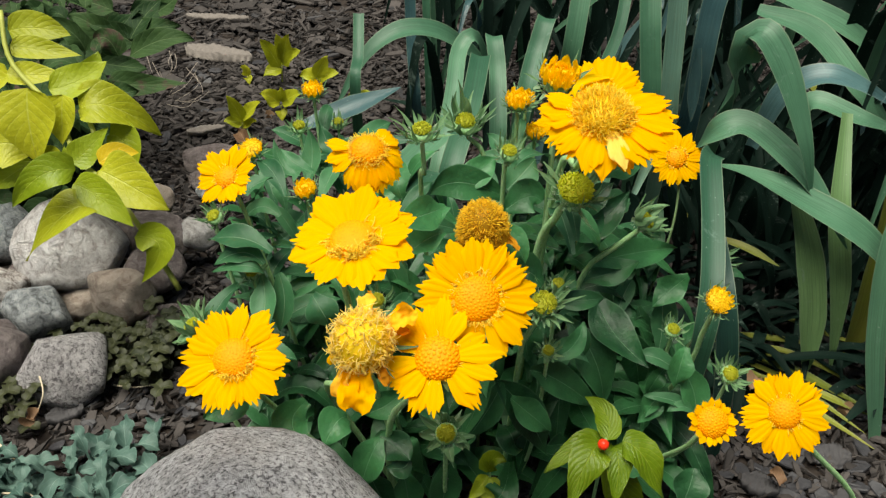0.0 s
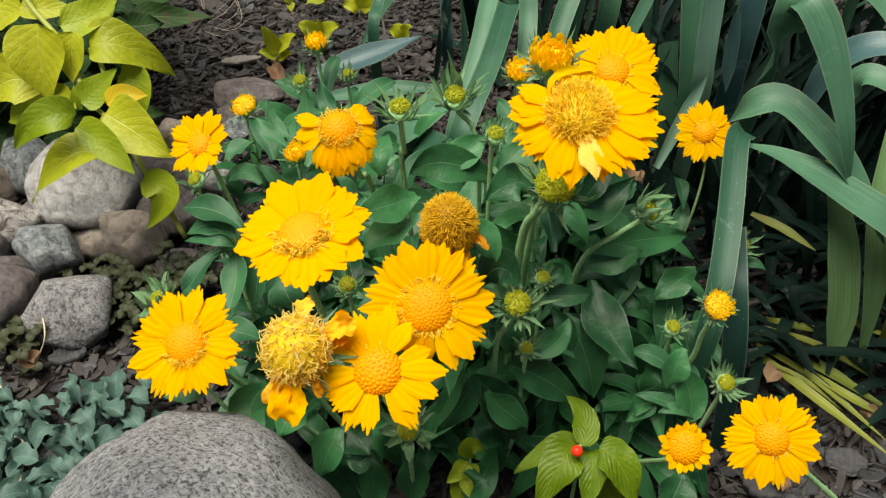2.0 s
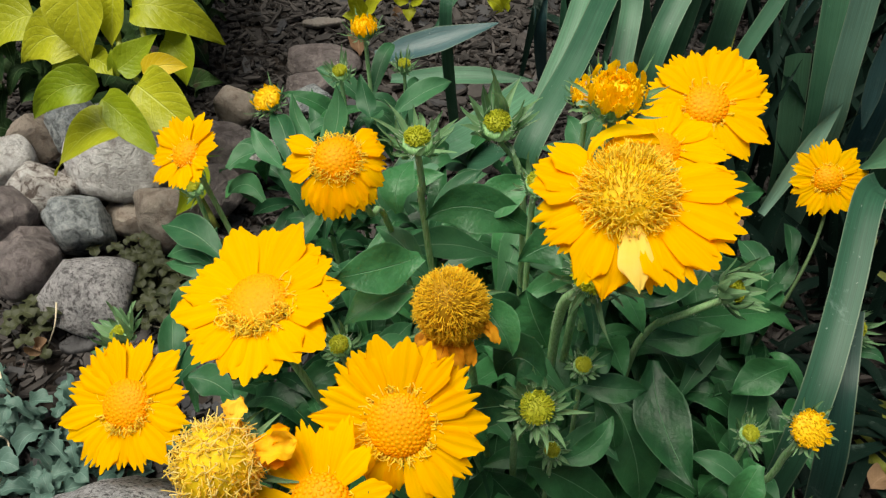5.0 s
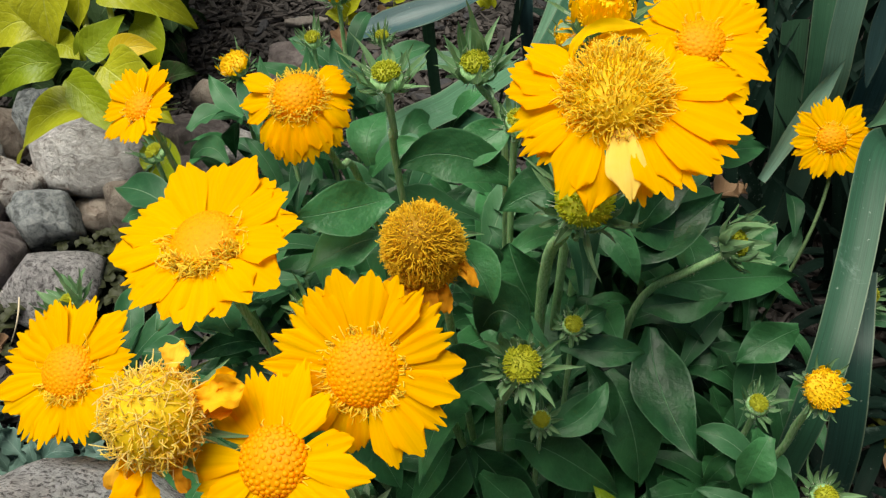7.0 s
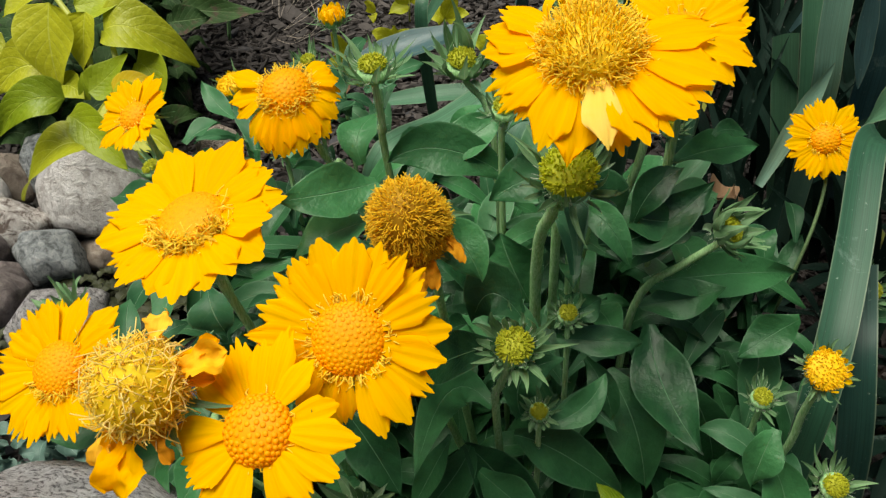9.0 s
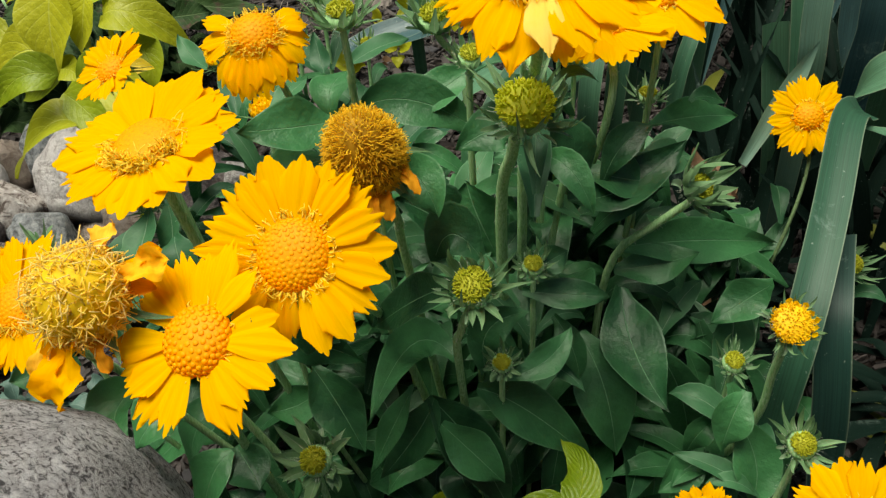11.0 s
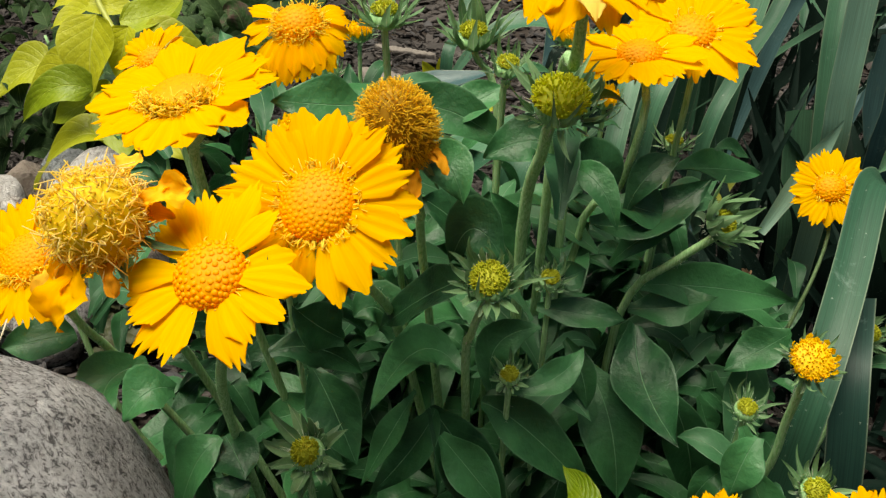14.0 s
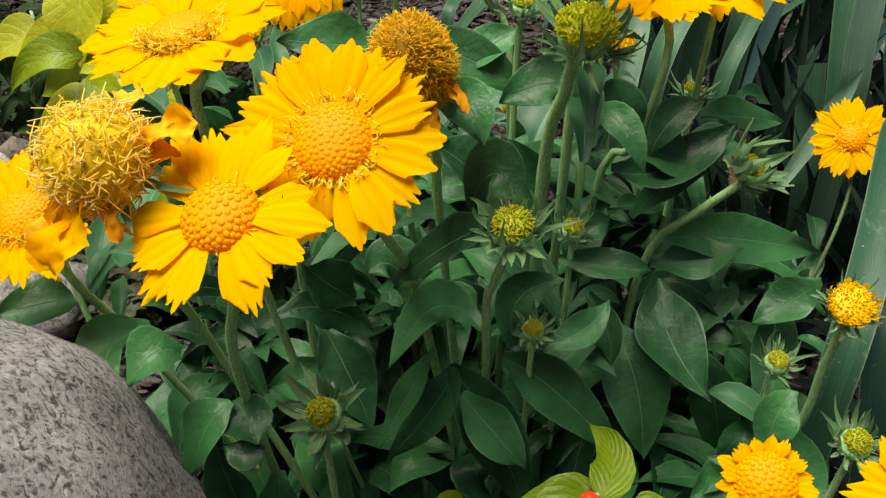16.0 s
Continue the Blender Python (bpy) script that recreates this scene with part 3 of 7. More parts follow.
def bud(plant, at, normal, radius, seed, opening=45.0, color=None, count=12, length=None, rays=0, name="flower_bud", label="", tall=0.8, wide=0.42, core=0.54, brush=False):
    """A bud: low bristly disc in two ranks of pointed bracts, with or without short upright rays."""
    r = random.Random(seed)
    c = np.asarray(at, float)
    k = 0.78 if brush else 0.86 if rays else core
    h = radius * tall * (0.35 if brush else 0.55 if rays else 0.42)
    V, F = dome(c, normal, radius * k, h)
    head = solid(name, V, F, color or disc_lime, plant, c, label)
    V, F = threads(c, normal, radius * k * 0.97, h, 340 if k > 0.6 else 240, radius * 0.16, 0.15, r, 0.1, radius * 0.042, 0.0, 0.3)
    solid("floret_disc", V, F, color or disc_lime, head)
    for i in range(rays):
        w = 2 * math.pi * (i + r.uniform(-0.2, 0.2)) / rays
        ring = (0.90, 0.64, 0.38)[i % 3] if brush else (0.94 if i % 2 else 0.84)
        tall_ray = radius * (r.uniform(0.62, 0.86) if brush else r.uniform(0.30, 0.66))
        petal(head, c, normal, w, radius * ring, tall_ray, radius * (0.40 if brush else 0.30), 78 if brush else 70, -108 if brush else -80, petal_lightened, seed * 77 + i, 0.15, 0.2, -0.002 if brush else -0.001)
    opening *= 0.55 if rays else 0.42
    L = length or radius * (1.05 if rays else 1.5)
    a, b, n = axes(normal)
    bracts(head, c, normal, radius, count, L, opening, r, radius * wide * (0.6 if rays else 1.0), radius * 0.5, None, 0.74)
    bracts(head, c, normal, radius, count // 2 + 5, L * 0.8, opening + 18, r, radius * wide * (0.55 if rays else 0.95), radius * 0.55, None, 0.80)
    bracts(head, c, normal, radius, 6, L * 0.5, opening + 44, r, radius * wide * 0.6, radius * 0.6, bract_pale, 0.80)
    pieces = []
    for q in range(70):
        w, e = r.uniform(0, 6.283), r.uniform(-1.1, 0.5)
        out = a * math.cos(w) + b * math.sin(w)
        d = out * math.cos(e) + n * math.sin(e)
        p = c - n * radius * 0.3 + d * radius * 0.72
        pieces.append(tube(np.array([p, p + (d + n * 0.4) * radius * r.uniform(0.15, 0.4)]), radius * 0.014, radius * 0.006, 3))
    V, F = joined(pieces)
    solid("hairs", V, F, hair_white, head)
    V, F = dome(c - n * radius * 0.35, -n, radius * 0.75, radius * 0.5, 4, 12, 0.5)
    solid("calyx", V, F, stem_green, head)
    return head


def shred(head, b, m, t, width, material, seed, curl=0.9, up=(0, -0.8, 0.5), twist=60, rumple=0.10):
    """A shrivelled ray: rolled in at its edges, puckered and torn at the tip."""
    V, F, UV = blade(bend(b, m, t, 16), width, up, curl, twist, 0.20, 11, "spoon", seed, 0.10)
    off = Vector((seed * 1.7, seed * 0.3, 4.0))
    nor = unit(up)
    for i in range(len(V)):
        q = Vector(V[i]) * 330 + off
        V[i] += nor * width * rumple * 1.6 * noise.noise(q) + unit(np.cross(nor, (1, 0.2, 0))) * width * rumple * noise.noise(q * 1.7)
    return solid("petal", V, F, material, head, None, "", UV)


def spent_head(plant, at, normal, radius, height, seed, core, hair, count, length, curl, kind, thick=0.00030):
    """A faded, egg-shaped head bristling with styles, with its shrivelled rays still hanging on.
    The rays: degrees, reach, width, sag, material, and how far below the middle they spring."""
    r = random.Random(seed)
    c = np.asarray(at, float)
    a, b, n = axes(normal)
    full = 0.95 if kind == "withered" else 0.88
    V, F = dome(c - n * height * 0.15, normal, radius * full, height * full, 9, 24, 0.7)
    label = "faded shaggy olive-gold flower head with a few hanging petals" if kind == "withered" else "dried brown-gold cone of a spent flower"
    head = solid("spent_flower_head", V, F, core, plant, c, label)
    V, F = threads(c - n * height * 0.15, normal, radius * full * 0.98, height * full * 0.98, count, length, curl, r, 0.6, thick, flat=0.72 if kind == "withered" else 0.0)
    solid("style_tuft", V, F, hair, head)
    if kind == "withered":
        V, F = threads(c - n * height * 0.15, normal, radius * full, height * full, 150, length * 1.2, 1.1, r, 0.2, thick * 0.9, flat=0.68)
        solid("style_tuft", V, F, thread_straw, head)
        hang = ((80, 0.0130, 0.0120, 0.000, petal_dry, 0.10), (24, 0.0200, 0.0130, 0.001, petal_dry, 0.05), (33, 0.0170, 0.0080, -0.002, petal_gold, 0.20), (14, 0.0120, 0.0075, 0.003, petal_rust, 0.25), (236, 0.0150, 0.0110, 0.006, petal_dry, 0.25), (266, 0.0220, 0.0190, 0.004, petal_gold, 0.15), (250, 0.0190, 0.0150, 0.005, petal_gold, 0.30), (300, 0.0100, 0.0075, 0.005, petal_rust, 0.30), (200, 0.0060, 0.0080, 0.004, petal_gold, 0.30))
    else:
        hang = ((262, 0.0105, 0.0120, 0.008, petal_rust, 0.35), (240, 0.0085, 0.0100, 0.007, petal_rust, 0.40), (285, 0.0100, 0.0100, 0.008, petal_rust, 0.38), (225, 0.0060, 0.0080, 0.005, petal_brown, 0.45), (303, 0.0080, 0.0080, 0.006, petal_rust, 0.45), (272, 0.0125, 0.0060, 0.009, petal_brown, 0.42), (195, 0.0040, 0.0075, 0.005, petal_brown, 0.50), (342, 0.0095, 0.0060, 0.006, petal_rust, 0.30), (350, 0.0075, 0.0050, 0.009, petal_rust, 0.25), (92, 0.0045, 0.0100, -0.002, petal_dry, -0.05), (78, 0.0035, 0.0080, -0.001, petal_rust, -0.02))
    for i, (deg, reach, wd, sag, tone, low) in enumerate(hang):
        out = a * math.cos(radians(deg)) + b * math.sin(radians(deg))
        p = c - n * height * (low + 0.15) + out * radius * 0.80
        fall = np.array((0, 0, -sag))
        shred(head, p, p + out * reach * 0.55 + n * 0.0012 + fall * 0.25, p + out * reach + fall, wd, tone, seed * 9 + i, 0.35, n + out * 0.4, 20 + 25 * (i % 2) * (-1) ** i, 0.07 if tone is petal_gold else 0.11)
    bracts(head, c - n * height * 0.45, normal, radius * 0.7, 9, 0.016, 105, r, 0.005, 0.004)
    return head


def stem_leaves(plant, top, foot, count, seed, long=0.05):
    """Narrow leaves standing off a flower stem."""
    r = random.Random(seed)
    a, b = np.asarray(top, float), np.asarray(foot, float)
    for k in range(count):
        f = r.uniform(0.10, 0.62)
        p = a * (1 - f) + b * f
        w = r.uniform(0, 6.283)
        L = long * r.uniform(0.6, 1.2)
        d = np.array((math.cos(w), math.sin(w), r.uniform(0.25, 0.9)))
        tip = p + unit(d) * L - np.array((0, 0, r.uniform(0.0, 0.012)))
        if tip[1] < 0.475:
            continue
        leaf(plant, p, p + unit(d) * L * 0.5 + np.array((0, 0, 0.005)), tip, L * r.uniform(0.24, 0.34), leaf_young if f < 0.3 else leaf_green, (d[0] * -0.6, d[1] * -0.6 - 0.3, 0.8), n=9)


# ---- ground, mulch and stones ----
def ground_height(x, y):
    return 0.006 * noise.noise(Vector((x * 3.1, y * 3.1, 0.3))) + 0.004 * noise.noise(Vector((x * 11, y * 11, 1.7)))


def build_ground():
    xs = np.concatenate([[-60, -20, -6], np.linspace(-1.6, 1.6, 65), [6, 20, 60]])
    ys = np.concatenate([[-60, -20, -5], np.linspace(-0.6, 2.6, 65), [6, 20, 60]])
    V = [(x, y, ground_height(x, y) - 0.004) for y in ys for x in xs]
    ob = solid("ground", V, grid_faces(len(ys), len(xs)), soil, None, (0, 0, 0))
    return tagged(ob, "dark brown garden soil under bark mulch", "ground", kind="structure")


def chips(name, count, seed, box, size, material, label, slim=(0.18, 0.6)):
    """Flat, splintered bark chips lying at all angles, as one sheet of pieces."""
    r = np.random.RandomState(seed)
    n = count
    x = r.uniform(box[0], box[1], n)
    y = r.uniform(box[2], box[3], n)
    length = r.gamma(4.0, size / 4.0, n) * (0.8 + 0.25 * y)
    width = length * r.uniform(slim[0], slim[1], n)
    thick = r.uniform(0.0012, 0.004, n)
    yaw = r.uniform(0, 2 * np.pi, n)
    pitch = r.normal(0, 0.24, n)
    roll = r.normal(0, 0.30, n)
    z = np.array([ground_height(a, b) for a, b in zip(x, y)]) + r.uniform(-0.002, 0.007, n)
    # an uneven six-cornered slab, built on a unit outline
    ang = np.array([0.2, 0.9, 2.2, 3.2, 4.0, 5.4])
    base = np.stack([np.cos(ang), np.sin(ang)], 1)[None] * r.uniform(0.72, 1.15, (n, 6, 1))
    px_, py_ = base[:, :, 0] * length[:, None] * 0.5, base[:, :, 1] * width[:, None] * 0.5
    top = np.stack([px_ * 0.93, py_ * 0.9, np.repeat(thick[:, None] * 0.5, 6, 1) + r.normal(0, 0.0006, (n, 6))], 2)
    low = np.stack([px_, py_, np.repeat(-thick[:, None] * 0.5, 6, 1)], 2)
    P = np.concatenate([top, low], 1)
    cy, sy, cp, sp, cr, sr = np.cos(yaw), np.sin(yaw), np.cos(pitch), np.sin(pitch), np.cos(roll), np.sin(roll)
    X, Yy, Zz = P[:, :, 0], P[:, :, 1], P[:, :, 2]
    Yr, Zr = Yy * cr[:, None] - Zz * sr[:, None], Yy * sr[:, None] + Zz * cr[:, None]
    Xp, Zp = X * cp[:, None] + Zr * sp[:, None], -X * sp[:, None] + Zr * cp[:, None]
    Xw = Xp * cy[:, None] - Yr * sy[:, None] + x[:, None]
    Yw = Xp * sy[:, None] + Yr * cy[:, None] + y[:, None]
    V = np.stack([Xw, Yw, Zp + z[:, None]], 2).reshape(-1, 3)
    faces = []
    for i in range(n):
        k = i * 12
        faces.append((k, k + 1, k + 2, k + 3, k + 4, k + 5))
        for j in range(6):
            q = (j + 1) % 6
            faces.append((k + 6 + j, k + 6 + q, k + q, k + j))
    ob = solid(name, V, faces, material, None, (0, 0, 0), smooth=False)
    return tagged(ob, label, "bark mulch", kind="stuff")


def stone(name, center, size, turn, material, label, seed, rough=0.10, flat=0.0, sub=4, category="stone", ridge=0.05, group="cobbles at the bed's edge"):
    """A rounded field stone: an ellipsoid worn into broad facets and dents."""
    bm = bmesh.new()
    bmesh.ops.create_icosphere(bm, subdivisions=sub, radius=1.0)
    off = Vector((seed * 3.7, seed * 1.3, seed * 7.1))
    dent = 0.018 if category == "boulder" else 0.034
    r = random.Random(seed)
    planes = [(Vector((r.gauss(0, 1), r.gauss(0, 1), r.gauss(0, 1))).normalized(), r.uniform(0.72, 0.94)) for _ in range(6 if category == "boulder" else 14)]
    for v in bm.verts:
        d = v.co.normalized()
        k = 1 + rough * noise.noise(d * 1.3 + off) * 1.5 + ridge * noise.noise(d * 3.3 + off) + dent * noise.noise(d * 8 + off) + dent * 0.45 * noise.noise(d * 21 + off)
        for n, lim in planes:
            h = d.dot(n) * k
            if h > lim:
                k -= (h - lim) * flat / max(d.dot(n), 0.3)
        v.co = d * k
    m = Matrix.Rotation(turn, 4, "Z") @ Matrix.Diagonal((*size, 1))
    me = bpy.data.meshes.new(name)
    bm.transform(m)
    bm.to_mesh(me)
    bm.free()
    me.materials.append(material)
    me.polygons.foreach_set("use_smooth", np.ones(len(me.polygons), dtype=bool))
    ob = new(name, me)
    ob.location = center
    return tagged(ob, label, category, group)


def sky_block(name, center, size):
    """An unseen plain board wall, added to hold back low sky light."""
    V = [(center[0] + sx * size[0] / 2, center[1] + sy * size[1] / 2, sz * size[2]) for sz in (0, 1) for sx, sy in ((-1, -1), (1, -1), (1, 1), (-1, 1))]
    F = [(3, 2, 1, 0), (4, 5, 6, 7), (0, 1, 5, 4), (1, 2, 6, 5), (2, 3, 7, 6), (3, 0, 4, 7)]
    ob = solid(name, V, F, wood_pale, None, smooth=False)
    tagged(ob, "plain unseen brown board wall added to hold back low sky light", "fence", kind="structure")


# four added walls out of view; they cut horizon light to deepen the gaps
sky_block("wall_south", (0.0, -3.6), (8.0, 0.08, 1.2))
sky_block("wall_north", (0.0, 3.7), (8.0, 0.08, 2.6))
sky_block("wall_west", (-3.9, 0.05), (0.08, 7.2, 1.8))
sky_block("wall_east", (3.9, 0.05), (0.08, 7.2, 1.8))
ground = build_ground()
chips("bark_mulch", 30000, 5, (-1.15, 0.75, 0.40, 1.45), 0.0145, mulch_bark, "dark weathered shredded bark mulch covering the bed")
chips("bark_mulch", 12000, 6, (-1.5, 1.2, 1.4, 2.5), 0.021, mulch_bark, "dark weathered bark mulch further back in the bed")
chips("bark_mulch", 1100, 7, (-0.7, 0.6, 0.42, 1.9), 0.021, mulch_grey, "larger grey bark pieces lying on the mulch")
chips("bark_mulch", 14000, 9, (-1.15, 0.75, 0.40, 1.7), 0.022, mulch_bark, "fine dark bark fibres scattered through the mulch", (0.05, 0.14))
chips("bark_mulch", 5000, 12, (-3.4, -1.1, -2.6, 3.6), 0.034, mulch_bark, "dark bark mulch beyond the stones")
chips("bark_mulch", 5000, 13, (0.74, 3.2, -2.6, 3.6), 0.034, mulch_bark, "dark bark mulch beyond the daylilies")
chips("bark_mulch", 4000, 14, (-1.1, 0.74, -2.6, 0.2), 0.034, mulch_bark, "dark bark mulch in front of the boulder")
chips("bark_mulch", 3000, 15, (-1.1, 0.74, 2.5, 3.6), 0.034, mulch_bark, "dark bark mulch at the back of the bed")

stone("boulder", (-0.104, 0.280, 0.047), (0.118, 0.162, 0.215), 0.363, granite, "large rounded pinkish-grey speckled granite boulder set in the bed", 3, 0.03, 0.15, 5, "boulder", 0.02, "")
stone("stone", (-0.367, 0.630, 0.028), (0.047, 0.040, 0.040), 0.50, granite_dark, "grey speckled granite cobble on the mulch", 11, 0.10, 0.90, 4, "stone", 0.09)
stone("stone", (-0.406, 0.781, 0.062), (0.064, 0.054, 0.061), 0.20, stone_pale, "large pale rounded field stone in the edging pile", 12, 0.06, 0.80, 4, "stone", 0.09)
stone("stone", (-0.488, 0.813, 0.062), (0.036, 0.031, 0.041), 0.00, stone_blue, "smooth blue-grey stone in the edging pile", 13, 0.12, 0.95, 4, "stone", 0.09)
stone("stone", (-0.468, 0.723, 0.050), (0.037, 0.032, 0.037), 0.00, stone_quartz, "rough white and brown quartz stone", 14, 0.14, 0.80, 4, "stone", 0.09)
stone("stone", (-0.419, 0.702, 0.040), (0.037, 0.029, 0.036), 0.00, stone_blue, "blue-green grey stone with pale streaks", 15, 0.12, 0.95, 4, "stone", 0.09)
stone("stone", (-0.344, 0.737, 0.034), (0.039, 0.031, 0.036), 0.00, stone_tan, "tan weathered stone half sunk in the mulch", 16, 0.10, 0.90, 4, "stone", 0.09)
stone("stone", (-0.433, 0.637, 0.040), (0.034, 0.030, 0.035), 0.00, stone_brown, "dull brown stone beside the granite cobble", 17, 0.12, 0.95, 4, "stone", 0.09)
stone("stone", (-0.337, 0.836, 0.045), (0.045, 0.036, 0.032), 0.00, stone_brown, "reddish brown stone under the lime-leaved plant", 18, 0.10, 0.90, 4, "stone", 0.09)
stone("stone", (-0.355, 0.915, 0.045), (0.027, 0.025, 0.024), 0.00, stone_tan, "pinkish brown rounded stone behind the pile", 19, 0.12, 0.95, 4, "stone", 0.09)
stone("stone", (-0.284, 0.840, 0.045), (0.024, 0.019, 0.024), 0.00, stone_pale, "small whitish stone beside the flower clump", 20, 0.10, 0.90, 4, "stone", 0.09)
stone("stone", (-0.292, 0.725, 0.012), (0.030, 0.021, 0.019), 0.00, stone_brown, "low brown stone sunk in mulch and sorrel", 21, 0.12, 0.95, 4, "stone", 0.09)
stone("stone", (-0.317, 1.072, 0.016), (0.048, 0.038, 0.022), 0.00, stone_brown, "flat dark brown stone behind the flowers", 22, 0.12, 0.95, 4, "stone", 0.09)
stone("stone", (-0.298, 0.987, 0.016), (0.029, 0.023, 0.017), 0.00, stone_blue, "dark blue-grey stone behind the flower clump", 23, 0.12, 0.95, 4, "stone", 0.09)
stone("stone", (-0.484, 0.681, 0.050), (0.035, 0.031, 0.036), 0.00, stone_brown, "brown stone at the end of the pile", 24, 0.12, 0.95, 4, "stone", 0.09)
stone("stone", (-0.523, 0.791, 0.060), (0.031, 0.028, 0.032), 0.00, stone_tan, "tan stone at the back of the pile", 25, 0.12, 0.95, 4, "stone", 0.09)
stone("stone", (-0.523, 0.740, 0.060), (0.037, 0.034, 0.038), 0.00, stone_pale, "pale stone at the end of the pile", 26, 0.12, 0.95, 4, "stone", 0.09)
stone("stone", (-0.311, 1.020, 0.014), (0.032, 0.025, 0.016), 0.00, stone_brown, "reddish flat stone lying behind the flowers", 27, 0.12, 0.95, 4, "stone", 0.09)
stone("stone", (-0.318, 0.782, 0.036), (0.034, 0.030, 0.030), 0.30, stone_brown, "purplish brown stone wedged beside the lime-leaved plant", 28, 0.12, 0.95, 4, "stone", 0.09)
stone("stone", (-0.455, 0.770, 0.030), (0.036, 0.030, 0.034), 0.60, stone_brown, "dark brown stone low in the pile", 29, 0.12, 0.95, 4, "stone", 0.09)
stone("stone", (-0.388, 0.742, 0.024), (0.030, 0.026, 0.026), 0.10, stone_tan, "small tan stone wedged under the pale one", 30, 0.12, 0.95, 4, "stone", 0.09)
stone("stone", (-0.448, 0.672, 0.030), (0.030, 0.026, 0.028), 0.80, stone_brown, "brown stone wedged low in the pile", 33, 0.12, 0.95, 4, "stone", 0.09)


# ---- the blanket flower clump ----
clump = thing("blanket_flower", (0.05, 0.53, 0.0), "clump of golden blanket flowers with grey-green leaves and many buds", "flowering plant")
flower(clump, (-0.052, 0.413, 0.332), (-0.080, -0.321, 0.944), 0.0378, 0.0132, 0.0045, 18, 13, 6, 1, label="wide golden flower head with a flat orange disc", style=(850, 0.0052, 0.9), wide=0.47, knobs=330, inner=0.52, style_thick=0.00036, arc=-70, bead=0.25)
flower(clump, (0.019, 0.382, 0.312), (0.120, -0.722, 0.682), 0.0352, 0.0128, 0.0055, 0, 10, 14, 2, label="golden flower head with a beaded orange disc", style=(900, 0.0046, 0.8), wide=0.37, inner=0.88, knobs=280, style_thick=0.00034, bead=0.36, rays=[
    (2, 0.98, 0.95, 10, 10, petal_gold, 0.1), (20, 1.02, 1.0, 8, 12, petal_gold, 0), (37, 0.98, 0.9, 12, 8, petal_gold, 0), (54, 1.04, 1.0, 10, 10, petal_gold, 0.1), (70, 1.04, 0.8, 14, 4, petal_gold, 0.4), (84, 1.0, 1.0, 8, 10, petal_gold, 0), (101, 1.02, 1.05, 10, 8, petal_gold, 0), (120, 1.06, 1.05, 12, 8, petal_gold, 0), (138, 1.0, 1.0, 8, 12, petal_gold, 0.1),
    (155, 1.02, 1.0, 10, 10, petal_gold, 0), (173, 1.0, 0.9, 10, 14, petal_gold, 0), (190, 1.08, 0.75, 14, 6, petal_gold, 0.5), (205, 1.0, 1.05, 6, 16, petal_gold, 0), (222, 1.02, 1.1, 4, 22, petal_gold, 0), (238, 0.9, 1.0, 2, 30, petal_gold, 0), (266, 0.96, 1.1, -4, 36, petal_gold, 0), (278, 0.86, 0.7, -6, 40, petal_gold, 0), (305, 1.05, 0.95, 6, 14, petal_gold, 0.3), (322, 1.04, 1.0, 8, 12, petal_gold, 0), (342, 1.0, 0.95, 10, 12, petal_gold, 0.1)])
flower(clump, (-0.003, 0.349, 0.298), (-0.050, -0.599, 0.799), 0.0342, 0.0120, 0.0062, 19, 9, 10, 3, label="golden flower head with a dotted orange disc", style=(150, 0.0030, 0.6), knobs=170, inner=0.9, wide=0.35, length_jitter=0.22, skip=(2, 9, 15), bead=0.50)
flower(clump, (-0.128, 0.398, 0.254), (-0.050, -0.599, 0.799), 0.0358, 0.0124, 0.0060, 18, 10, 12, 4, label="golden flower head over the boulder", style=(380, 0.0045, 0.9), inner=0.62, arc=-50, knobs=270)
flower(clump, (-0.151, 0.527, 0.306), (-0.250, -0.500, 0.829), 0.0250, 0.0080, 0.0040, 15, 24, 6, 5, label="small golden flower head with upturned petals", style=(110, 0.003, 0.7), knobs=90, wide=0.42)
flower(clump, (-0.049, 0.503, 0.340), (0.080, -0.360, 0.930), 0.0285, 0.0118, 0.0095, 0, -28, 72, 6, label="ageing golden flower head with drooping petals", style=(420, 0.0036, 0.7), wide=0.42, inner=0.6, knobs=220, bead=0.28, rays=[
    (172, 1.05, 0.95, 14, 16, petal_gold, 0.3), (192, 1.05, 1.0, 0, 34, petal_gold, 0.2), (210, 1.0, 1.0, -10, 52, petal_gold, 0.1), (242, 1.1, 1.0, -20, 62, petal_gold, 0), (255, 1.2, 1.0, -24, 66, petal_gold, 0), (268, 1.25, 1.1, -24, 66, petal_gold, 0), (281, 1.25, 1.0, -22, 66, petal_gold, 0.1), (294, 1.2, 1.05, -18, 62, petal_gold, 0), (312, 1.1, 1.0, -14, 58, petal_gold, 0), (330, 1.1, 0.9, -10, 62, petal_gold, 0.2), (350, 0.95, 0.9, -6, 60, petal_gold, 0), (15, 0.9, 1.0, 2, 60, petal_gold, 0), (38, 0.85, 1.05, 20, 50, petal_gold, 0), (55, 0.85, 1.05, 26, 40, petal_gold, 0.1)])
